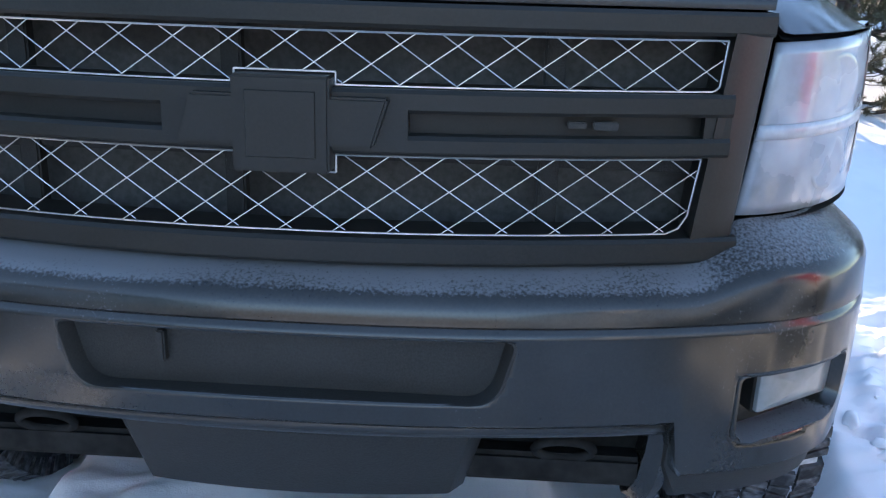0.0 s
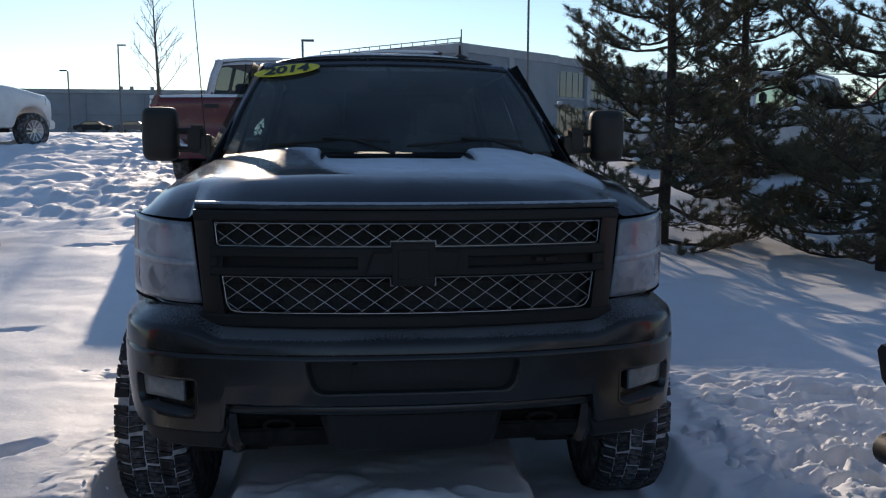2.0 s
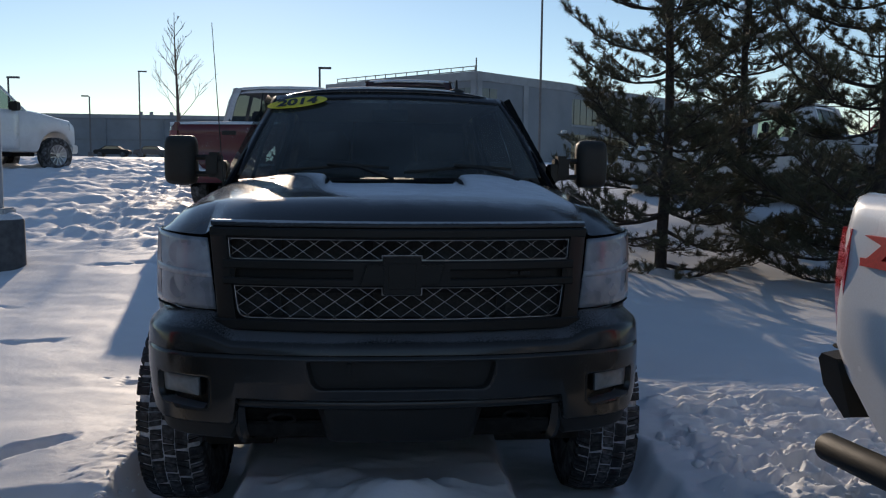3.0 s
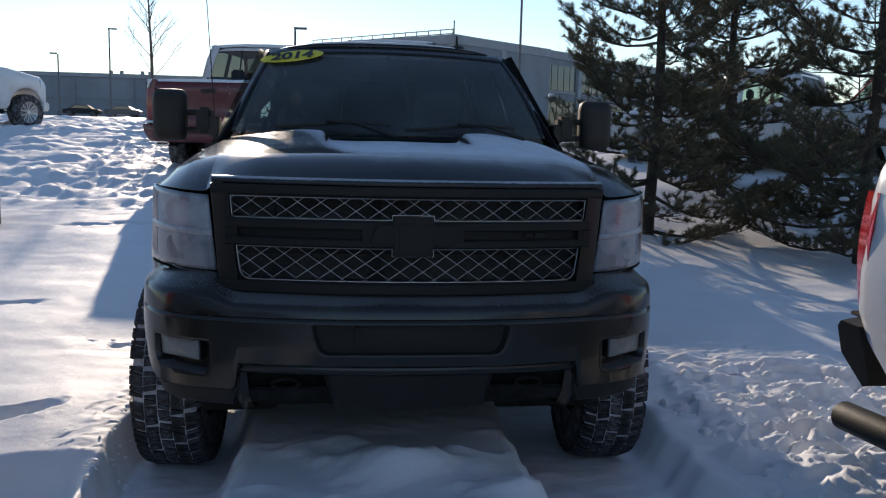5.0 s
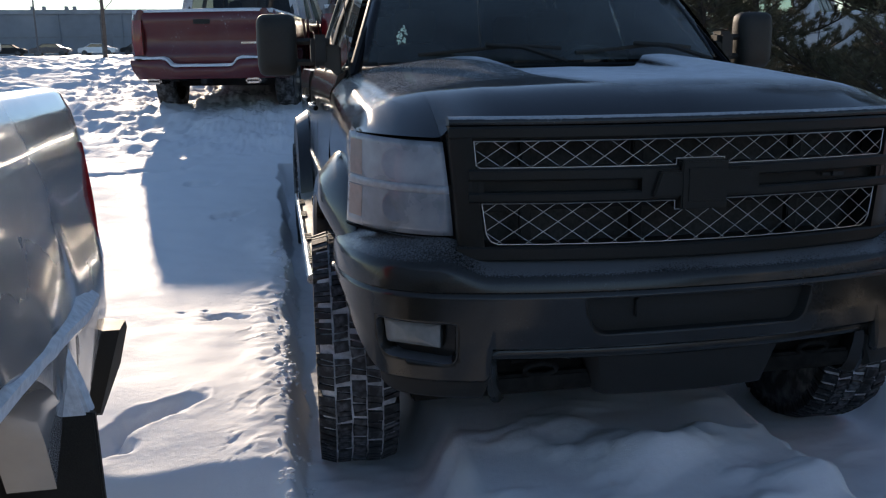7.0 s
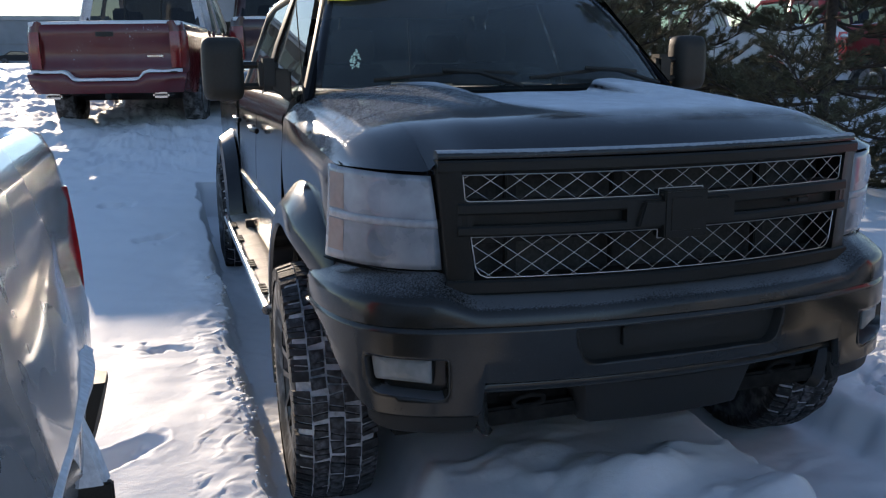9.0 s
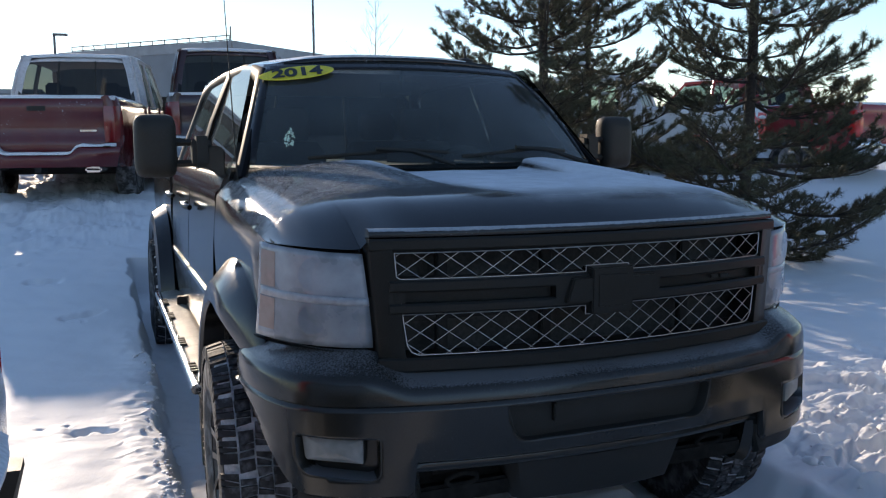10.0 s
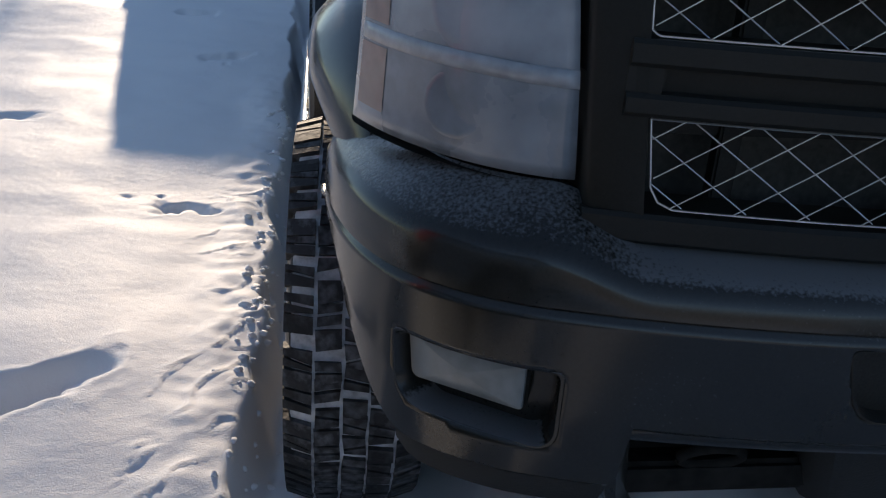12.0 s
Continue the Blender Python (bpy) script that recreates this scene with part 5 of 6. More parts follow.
def build_windscreen_sticker():
    # yellow oval year sticker, lettered 2014
    st = thing("windscreen_sticker", "yellow oval sticker with year on the windscreen", "sticker")
    cx, cz = -0.556, 0.842

    def on_glass(px, pv, out):
        x = px / 0.72
        b = Vector((0.885 * x, 1.20 + 0.29 * x * x, 1.560))
        t = Vector((0.690 * x, 1.88 + 0.12 * x * x, 2.062 - 0.018 * x * x))
        q = b.lerp(t, pv)
        bl = 0.03 * math.sin(math.pi * pv) + out
        return Vector((q.x, q.y - bl * 0.6, q.z + bl * 0.8))

    s = Shape()
    for k in range(12):
        s.grid(36, 1, lambda u, v: on_glass(cx + 0.175 * lerp(k / 12, (k + 1) / 12, v) * math.cos(2 * math.pi * u), cz + 0.082 * lerp(k / 12, (k + 1) / 12, v) * math.sin(2 * math.pi * u) + 0.20 * 0.175 * lerp(k / 12, (k + 1) / 12, v) * math.cos(2 * math.pi * u), 0.016))
    s.make("oval", material("yellow_vinyl", (0.75, 0.62, 0.04), 0.5, grain=100), st, smooth=60).modifiers.new("thick", "SOLIDIFY").thickness = 0.001
    cu = bpy.data.curves.new("year", "FONT")
    cu.body, cu.size, cu.extrude, cu.align_x, cu.align_y, cu.offset = "2014", 0.110, 0.0006, "CENTER", "CENTER", 0.004
    ob = new("year", cu)
    o, rx, rz = on_glass(cx, cz, 0.0185), on_glass(cx + 0.05, cz + 0.0085, 0.0185), on_glass(cx, cz + 0.06, 0.0185)
    ex = (rx - o).normalized()
    ez = (rz - o)
    ez = (ez - ex * ez.dot(ex)).normalized()
    ey = ex.cross(ez)
    ob.matrix_basis = Matrix(((ex.x, ez.x, ey.x, o.x), (ex.y, ez.y, ey.y, o.y), (ex.z, ez.z, ey.z, o.z), (0, 0, 0, 1))) @ Matrix.Diagonal((1.12, 1, 1, 1))
    cu.materials.append(material("dark_ink", (0.02, 0.025, 0.03), 0.6))
    ob.parent = st
    ob["label"] = "black year digits 2014"


def build_underbody():
    u = new("underbody")
    u.parent = TRUCK
    s = Shape()
    s.loft([[(-w, y, z), (w, y, z), (w, y, z + 0.06), (-w, y, z + 0.06)] for y, w, z in ((-0.02, 0.62, 0.535), (0.10, 0.63, 0.515), (0.5, 0.62, 0.46), (1.5, 0.55, 0.46))])
    s.make("skid_plate", DEEP, u, bevel=0.01)
    for sg in (-1, 1):
        Shape().box(sg * 0.46 - 0.06, sg * 0.46 + 0.06, 0.05, 5.9, 0.58, 0.76).make("frame_rail", DEEP, u, bevel=0.01)
        s = Shape().tube([(sg * 0.40, 0.70, 0.50), (sg * 0.84, 0.80, 0.42)], 0.045, 8).tube([(sg * 0.40, 1.05, 0.50), (sg * 0.84, 0.88, 0.42)], 0.045, 8)
        s.make("control_arm", DEEP, u, smooth=60)
        Shape().box(sg * 0.68 - 0.16, sg * 0.68 + 0.14, 0.30, 0.36, 0.40, 1.0).make("splash_shield", DEEP, u, bevel=0.01)
        # guard drawn down to the ground so low sun can't pass under the truck
        Shape().loft([[(sg * 0.60, y, z), (sg * 1.06, y, z), (sg * 1.06, y + 0.02, z), (sg * 0.60, y + 0.02, z)] for y, z in ((1.47, 0.02), (1.46, 0.30), (1.42, 0.66))]).make("front_mud_guard", MUDDY_LIT, u, "muddy plastic guard behind the wheel, lengthened to block low sun", smooth=40)
    Shape().tube([(-0.85, 4.75, 0.46), (0.85, 4.75, 0.46)], 0.06, 10).make("rear_axle", DEEP, u, smooth=60)
    Shape().lathe([(-0.16, 0.0), (-0.14, 0.10), (0.0, 0.17), (0.14, 0.10), (0.16, 0.0)], 16, (0, 4.75, 0.46)).make("differential", DEEP, u, smooth=60)
    Shape().box(-0.30, 0.30, 0.6, 2.6, 0.52, 1.1).make("engine_block", DEEP, u, bevel=0.03)


build_underbody()
build_grille()
build_front_body()
build_headlamps()
build_bumper()
for sx in (-1, 1):
    build_wheel(sx * 1.0, 0.84, 0.45, sx, TRUCK, W=0.285, detail="blocks", steer=-2)
    build_wheel(sx * 0.985, 4.75, 0.46, sx, TRUCK)
build_cab()
build_mirrors_wipers()
build_interior()
build_bed()
build_windscreen_sticker()

# ---- other vehicles ----
CONCRETE = material("pale_concrete", (0.46, 0.46, 0.46), 0.8, grain=1.5, vary=0.1)
POST_FOOT = material("dark_concrete", (0.10, 0.10, 0.10), 0.9, grain=12, vary=0.3, bump=0.4)
RED = material("dark_red_paint", (0.105, 0.010, 0.012), 0.25, coat=0.3, grain=200, vary=0.1, dirt=(0.12, 0.05, 0.045), dirt_amount=0.35, dirt_scale=2, frost=(0.80, 0.95, 0.9), frost_noise=40)
BRIGHT_RED = material("red_paint", (0.26, 0.010, 0.014), 0.28, coat=0.25, grain=200, vary=0.1, dirt=(0.30, 0.06, 0.06), dirt_amount=0.2, dirt_scale=2, frost=(0.80, 0.95, 0.9), frost_noise=40)
MAROON = material("maroon_paint", (0.035, 0.008, 0.009), 0.28, coat=0.5, grain=200, vary=0.1, dirt=(0.12, 0.08, 0.08), dirt_amount=0.3, frost=(0.80, 0.95, 0.9), frost_noise=40)
WHITE = material("white_paint", (0.72, 0.73, 0.74), 0.25, coat=0.7, grain=150, vary=0.04, dirt=(0.42, 0.41, 0.39), dirt_amount=0.45, dirt_scale=1.6)
SILVER = material("silver_icy_paint", (0.40, 0.42, 0.44), 0.20, metal=0.55, coat=0.8, grain=9, vary=0.10, bump=0.22, dirt=(0.55, 0.57, 0.60), dirt_amount=0.5, dirt_scale=2.3)
DARK_TAIL = material("dark_red_lamp", (0.20, 0.010, 0.012), 0.2, grain=60, vary=0.25, coat=0.6)
TAIL = material("red_lamp", (0.55, 0.010, 0.014), 0.15, grain=60, vary=0.25, coat=0.8)
DECAL = material("red_decal", (0.50, 0.03, 0.03), 0.4, grain=90)
RIMED = material("rimed_paint", (0.52, 0.50, 0.51), 0.5, grain=40, vary=0.25, dirt=(0.62, 0.63, 0.66), dirt_amount=0.9, dirt_scale=4)
CHASSIS = material("chassis", (0.012, 0.012, 0.013), 0.8, grain=20, vary=0.4)


def pickup(name, label, paint, at, turn, lamp=TAIL, bumper=CHROME, snow=True, exhaust=None, tread=False, flap=False, decal=False, arch_snow=False, arch_r=0.50, lift=0.0, bumper_wide=1.0, group="parked vehicles", antenna=False, rim=None, cab_paint=None, rear_glass=None, tall=0.0, axle=4.84):
    """A crew cab pickup; its tail is at y = 0, its nose at y = 5.85, before at and turn."""
    T = thing(name, label, "pickup truck", group, "", at, turn)
    cab_paint = cab_paint or paint
    for sg in (-1, 1):
        s = Shape()
        rings = []
        for k in range(45):
            y = lerp(0.02, 2.0, k / 44)
            zb = arch(y, [1.25], arch_r, 0.42, 0.47 + 0.25 * (1 - smoothstep(0, 0.48, y)))
            e = 0.10 * (1 - smoothstep(0.0, 0.16, y)) ** 2
            f = 0.035 * max(0, 1 - ((y - 1.25) / 0.75) ** 2) ** 0.5 if abs(y - 1.25) < 0.75 else 0
            rings.append([(sg * (0.86 - e), y, 1.365), (sg * (0.905 - e), y, 1.385), (sg * (0.940 - e), y, 1.370), (sg * (0.962 - e), y, 1.325), (sg * (0.985 - e), y, 1.22), (sg * (0.985 - e + f * 0.3), y, 1.12), (sg * (1.005 - e + f), y, lerp(0.95, max(zb, 0.94), 0.3)),
                          (sg * (1.0 - e + f), y, lerp(0.82, max(zb + 0.03, 0.8), 0.7) if zb > 0.8 else 0.80), (sg * (0.955 - e + f), y, zb), (sg * (0.88 - e), y, zb), (sg * (0.88 - e), y, 1.1)])
        s.loft(rings)
        s.make("bed_side", paint, T, smooth=50)
        q = Shape()
        rings = []
        for k in range(15):
            v = k / 14
            z = lerp(0.80, 1.25, v)
            b = 0.014 * math.sin(math.pi * v)
            rings.append([(sg * (0.895), -0.022 - b, z), (sg * (0.80), -0.022 - b, z), (sg * 0.80, 0.03, z), (sg * (0.915), 0.10, z), (sg * (0.985 + b), 0.13 + 0.03 * v, z), (sg * (0.94 + b), 0.02 - b, z)])
        q.loft(rings)
        q.make("tail_lamp", lamp, T, "red tail lamp", smooth=50)
    s = Shape()
    s.loft([[(x, y0, 0.66), (x, y0 - 0.018, 0.70), (x, y0 - 0.018, 0.82), (x, y0 + 0.006, 0.86), (x, y0 + 0.006, 1.12), (x, y0 - 0.018, 1.16), (x, y0 - 0.02, 1.30), (x, y0 + 0.01, 1.345), (x, 0.08, 1.345), (x, 0.08, 0.66)] for x, y0 in ((-0.795, 0.02), (-0.7, 0.0), (0.7, 0.0), (0.795, 0.02))])
    tg = s.make("tailgate", paint, T, smooth=40)
    Shape().box(-0.11, 0.11, -0.026, -0.004, 1.19, 1.25).make("tailgate_handle", PLASTIC, tg, bevel=0.006)
    Shape().box(0.50, 0.70, -0.004, 0.004, 0.93, 0.955).make("badge", CHROME, tg, "plain bright badge bar", bevel=0.002)
    Shape().box(-0.9, 0.9, 0.06, 1.98, 0.80, 0.86).make("bed_floor", CHASSIS, T)
    if snow:
        n = Shape()
        n.grid(16, 16, lambda u, v: (lerp(-0.93, 0.93, u), lerp(0.03, 2.02, v), 1.375 + 0.035 * (math.sin(math.pi * u) * math.sin(math.pi * v)) ** 0.3 + 0.012 * noise.noise((u * 4, v * 4, 1))))
        n.make("bed_cover", paint if not snow else PACKED, T, "snow-covered bed cover", smooth=60).modifiers.new("thick", "SOLIDIFY").thickness = 0.05
    # rear bumper with corner steps
    b = Shape()
    rings = []
    for k in range(33):
        x = lerp(-0.985, 0.985, k / 32) * bumper_wide
        a = abs(x)
        dip = 0.10 * (1 - smoothstep(0.38, 0.50, a))
        y = -0.15 + 0.115 * max(0, (a - 0.60) / 0.385) ** 2.2
        top = 0.735 - dip
        tuck = 1 - 0.07 * smoothstep(0.6, 0.985, a)
        rings.append([(x, y + 0.02, top), (x, y, top - 0.025), (x * lerp(1, tuck, 0.4), y - 0.004, 0.60 - dip * 0.4), (x * tuck, y + 0.04 + 0.05 * smoothstep(0.6, 0.985, a), 0.485), (x * tuck, 0.10, 0.50), (x, 0.10, top)])
    b.loft(rings)
    rb = b.make("rear_bumper", bumper, T, smooth=40)
    for sg in (-1, 1):
        Shape().box(sg * 0.72 - 0.16, sg * 0.72 + 0.16, -0.125, 0.02, 0.736, 0.752).make("step_pad", PLASTIC, rb, bevel=0.005)
    if snow:
        n = Shape()
        rings = []
        for k in range(33):
            x = lerp(-0.93, 0.93, k / 32)
            dip = 0.10 * (1 - smoothstep(0.38, 0.50, abs(x)))
            y = -0.14 + 0.16 * max(0, (abs(x) - 0.72) / 0.265) ** 2
            h = 0.03 + 0.012 * noise.noise((x * 5, 1, 2))
            rings.append([(x, y, 0.742 - dip), (x, y + 0.01, 0.742 - dip + h), (x, 0.0, 0.75 - dip + h), (x, 0.0, 0.742 - dip)])
        n.loft(rings)
        n.make("bumper_snow", PACKED, rb, "strip of snow on the bumper", smooth=60)
    Shape().box(-0.04, 0.04, -0.10, 0.2, 0.42, 0.50).make("hitch", CHASSIS, T, bevel=0.006)
    # chassis and wheels
    c = Shape()
    for sg in (-1, 1):
        c.box(sg * 0.45 - 0.05, sg * 0.45 + 0.05, 0.1, 5.6, 0.45, 0.60)
    c.box(-0.7, 0.7, 1.19, 1.31, 0.36, 0.48).box(-0.7, 0.7, 4.78, 4.9, 0.36, 0.48).box(-0.35, 0.35, 2.2, 4.6, 0.35, 0.5)
    c.make("chassis_frame", CHASSIS, T)
    for x in (-0.86, 0.86):
        for y in (1.25, axle):
            build_wheel(x, y, 0.40 - lift * 0.5, 1 if x > 0 else -1, T, 0.405 + lift * 0.5, 0.27, rim or SILVER_RIM, detail=tread)
    if exhaust == "side":
        Shape().tube([(0.5, 1.0, 0.44), (0.86, 0.74, 0.40), (0.925, 0.55, 0.38), (0.945, 0.0, 0.35)], 0.058, 18).make("exhaust_tip", PLASTIC, T, "large black exhaust tip", smooth=50)
    if exhaust == "rear":
        for x in (-0.66, 0.66):
            Shape().box(x - 0.10, x + 0.10, -0.13, 0.3, 0.42, 0.49).make("exhaust_tip", CHROME, T, "bright oblong exhaust tip", bevel=0.022)
            Shape().box(x - 0.08, x + 0.08, -0.134, -0.12, 0.44, 0.472).make("exhaust_mouth", CHASSIS, T, bevel=0.01)
    # lower cab and nose
    lo = Shape()
    rows = []
    for k in range(61):
        y = lerp(2.02, 5.85, k / 60)
        nose = smoothstep(5.3, 5.85, y)
        zt = 1.36 if y < 4.3 else lerp(1.36, 1.20, smoothstep(4.3, 5.75, y) ** 1.5)
        zt -= 0.10 * smoothstep(5.72, 5.85, y)
        w = 1.0 - 0.10 * nose ** 2
        rows.append(hull(y, w, arch(y, [axle], 0.50, 0.42, 0.45), zt, 0.10))
    lo.loft(rows)
    lo.make("cab_body", paint, T, smooth=40)
    # upper cab: pillars, roof and glass
    rf = Shape()
    rf.grid(14, 16, lambda u, v: (lerp(-0.77, 0.77, u), lerp(2.26, 3.95, v), 1.92 + tall + 0.05 * math.sin(math.pi * (0.15 + 0.7 * v)) - 0.05 * abs(2 * u - 1) ** 4 - 0.045 * max(0, 1 - v / 0.14) ** 2))
    rf.make("roof", cab_paint, T, smooth=50).modifiers.new("thick", "SOLIDIFY").thickness = 0.05
    if snow:
        rs = Shape()
        rs.grid(14, 16, lambda u, v: (lerp(-0.74, 0.74, u), lerp(2.28, 3.85, v), 1.965 + tall - 0.03 * max(0, 1 - v / 0.14) ** 2 + 0.055 * math.sin(math.pi * (0.15 + 0.7 * v)) - 0.03 * abs(2 * u - 1) ** 3 + 0.010 * noise.noise((u * 5, v * 6, 4))))
        rs.make("roof_snow", PACKED, T, "snow on the roof", smooth=60).modifiers.new("thick", "SOLIDIFY").thickness = 0.03
    for sg in (-1, 1):
        p = Shape()
        for (x0, y0, z0), (x1, y1, z1), w in (((0.93, 2.10, 1.34), (0.77, 2.32, 1.93 + tall), 0.09), ((0.95, 3.16, 1.34), (0.78, 3.18, 1.94 + tall), 0.045), ((0.92, 4.55, 1.32), (0.77, 3.92, 1.93 + tall), 0.045)):
            p.loft([[(sg * x, y - w, z), (sg * (x + 0.02), y, z), (sg * x, y + w, z), (sg * (x - 0.05), y, z)] for x, y, z in ((x0, y0, z0), (x1, y1, z1))])
        p.loft([[(sg * 0.73, y, 1.96 + tall), (sg * 0.80, y, 1.94 + tall), (sg * 0.79, y, 1.89 + tall), (sg * 0.73, y, 1.90 + tall)] for y in (2.28, 3.1, 3.95)])
        p.make("pillar", cab_paint, T, smooth=40)
        rp = Shape()
        rp.loft([[(sg * x, y + 0.28, z), (sg * (x + 0.005), y + 0.04, z), (sg * (x - 0.05), y - 0.035, z), (sg * (x - 0.17), y - 0.045, z), (sg * (x - 0.15), y + 0.03, z)] for x, y, z in ((0.965, 2.10, 1.33), (0.93, 2.16, 1.55), (0.87, 2.23, 1.78 + tall * 0.6), (0.80, 2.31, 1.935 + tall))])
        rp.make("rear_pillar", cab_paint, T, smooth=50)
        for y0, y1, t0, t1 in ((2.22, 3.12, 2.42, 3.14), (3.22, 4.46, 3.22, 3.86)):
            Shape().grid(3, 3, lambda u, v: (sg * lerp(0.925, 0.775, v), lerp(lerp(y0, y1, u), lerp(t0, t1, u), v), lerp(1.36, 1.91 + tall, v))).make("side_window", CLEAR_GLASS, T, smooth=60).visible_shadow = False
        for y0, y1 in ((2.2, 3.16), (3.18, 4.28)):
            d = Shape().grid(6, 8, lambda u, v: (sg * (1.004 + 0.018 * math.sin(math.pi * v)), lerp(y0, y1, u), lerp(0.50, 1.34, v))).make("door", paint, T, smooth=50)
            d.modifiers.new("thick", "SOLIDIFY").thickness = 0.012
            Shape().tube([(sg * 1.02, y0 + 0.10, 1.13), (sg * 1.045, y0 + 0.13, 1.135), (sg * 1.045, y0 + 0.28, 1.135), (sg * 1.02, y0 + 0.31, 1.13)], 0.014, 6).make("handle", paint, d, smooth=60)
        m = Shape()
        m.loft([[(sg * (1.06 + 0.12 * g * ex), 4.16 + d, 1.42 + 0.10 * g * ez) for ex, ez in ((-1, -0.8), (-0.8, -1), (0.8, -1), (1, -0.8), (1, 0.8), (0.8, 1), (-0.8, 1), (-1, 0.8))] for d, g in ((-0.05, 1.0), (0.03, 0.95), (0.08, 0.6))])
        m.box(sg * 0.98 - 0.06, sg * 0.98 + 0.06, 4.14, 4.20, 1.36, 1.40)
        m.make("door_mirror", PLASTIC, T, "black door mirror", smooth=40)
        hl = Shape().grid(6, 5, lambda u, v: (sg * lerp(0.60, 0.96, u), 5.862 - 0.20 * u ** 2.2, lerp(0.98, 1.12, v)))
        hl.make("headlamp", LENS, T).modifiers.new("thick", "SOLIDIFY").thickness = 0.02
    g = Shape().grid(8, 5, lambda u, v: (lerp(-0.84, 0.84, u) * lerp(1, 0.86, v), lerp(2.06, 2.28, v), lerp(1.38, 1.89 + tall, v)))
    rw = g.make("rear_window", rear_glass or DARK_GLASS, T, "dark rear window", smooth=60)
    rw.visible_shadow = False
    for x in (-0.27, 0.27):
        Shape().loft([[(x * q - 0.010, y - 0.006, z), (x * q + 0.010, y - 0.006, z), (x * q + 0.010, y + 0.008, z), (x * q - 0.010, y + 0.008, z)] for y, z, q in ((2.06, 1.38, 1.0), (2.28, 1.89 + tall, 0.95))]).make("slider_bar", PLASTIC, rw)
    g = Shape().grid(8, 5, lambda u, v: (lerp(-0.87, 0.87, u) * lerp(1, 0.86, v), lerp(4.62, 3.97, v), lerp(1.34, 1.91 + tall, v)))
    g.make("windscreen", GLASS, T, smooth=60).visible_shadow = False
    for x in (-0.42, 0.42):
        for y in (2.55, 3.45):
            Shape().box(x - 0.22, x + 0.22, y - 0.08, y + 0.06, 1.0, 1.5).box(x - 0.12, x + 0.12, y - 0.06, y + 0.03, 1.5, 1.70).make("seat", CLOTH, T, bevel=0.03)
    gr = Shape().box(-0.62, 0.62, 5.80, 5.87, 0.66, 1.06)
    gr.make("front_grille", PLASTIC, T, bevel=0.02)
    fb = Shape().box(-0.95, 0.95, 5.72, 5.92, 0.44, 0.64)
    fb.make("front_bumper", bumper, T, bevel=0.03)
    if flap:
        for sg in (-1, 1):
            Shape().loft([[(sg * 0.72, 0.66 + dy, z), (sg * 1.07, 0.66 + dy, z), (sg * 1.07, 0.68 + dy, z), (sg * 0.72, 0.68 + dy, z)] for z, dy in ((0.12, -0.02), (0.42, 0.0), (0.74, 0.02))]).make("mud_flap", PLASTIC, T, "black rubber mud flap", bevel=0.004)
    if arch_snow:
        for sg in (-1, 1):
            rings, crust = [], []
            for k in range(41):
                y = lerp(0.30, 2.0, k / 40)
                z = 0.885 + 0.05 * (1 - ((y - 1.25) / 0.95) ** 2)
                o = 0.022 * smoothstep(0.28, 0.55, y)
                rings.append([(sg * 0.97, y, z + 0.02), (sg * (1.005 + o), y, z + 0.008), (sg * (1.010 + o), y, z - 0.012), (sg * (1.0 + o), y, z - 0.04), (sg * 0.97, y, z - 0.05)])
                w = 0.006 + 0.008 * noise.noise((k * 0.55, sg, 8))
                crust.append([(sg * 0.975, y, z + 0.015), (sg * (1.012 + o + 0.3 * w), y, z - 0.020 - 0.6 * w), (sg * (1.018 + o + 0.3 * w), y, z + w * 0.4), (sg * (0.998 + o), y, z + 0.012 + 1.6 * w), (sg * 0.985, y, z + 0.03 + w)])
            Shape().loft(rings).make("arch_flare", paint, T, "body-coloured wheel arch flare", smooth=40)
            Shape().loft(crust).make("arch_snow", PACKED, T, "crust of snow along the wheel arch", smooth=60)
            Shape().loft([[(sg * (0.985 - 0.02 * q), 0.66 - 0.02 * q, z), (sg * (1.015 + 0.05 * (1 - q)), 0.655, z), (sg * (1.01 + 0.05 * (1 - q)), 0.70, z), (sg * 0.99, 0.70, z)] for z, q in ((0.73, 0.0), (0.80, 0.35), (0.90, 1.0))]).make("flap_snow", PACKED, T, "snow caked above the mud flap", smooth=50, bevel=0.006)
    if decal:
        for sg in (-1, 1):
            for pts in (((0.330, 1.235), (0.570, 1.235), (0.570, 1.205), (0.440, 1.205)), ((0.440, 1.205), (0.520, 1.205), (0.440, 1.150), (0.350, 1.150)), ((0.310, 1.150), (0.550, 1.150), (0.550, 1.120), (0.310, 1.120))):
                Shape().add([(sg * 1.003, y - 0.06, z) for y, z in pts] + [(sg * 0.96, y - 0.06, z) for y, z in pts], [(0, 1, 2, 3), (4, 7, 6, 5), (0, 4, 5, 1), (1, 5, 6, 2), (2, 6, 7, 3), (3, 7, 4, 0)]).make("decal_bar", DECAL, T, "plain red decal shape", smooth=0)
    return T


def zg(x, y):
    return ground_height(x, y)


pickup("pickup_truck", "dark red pickup with snow on bed, bumper and roof", RED, (-2.17, 9.6, 0.88), -12, bumper=RED, exhaust="rear", lamp=DARK_TAIL, cab_paint=RIMED, rear_glass=REAR_GLASS, tall=0.13)
pickup("pickup_truck", "dark maroon pickup with a snowy roof, parked in the row behind", MAROON, (0.40, 10.2, 0.98), -5, tall=0.25, lamp=DARK_TAIL)
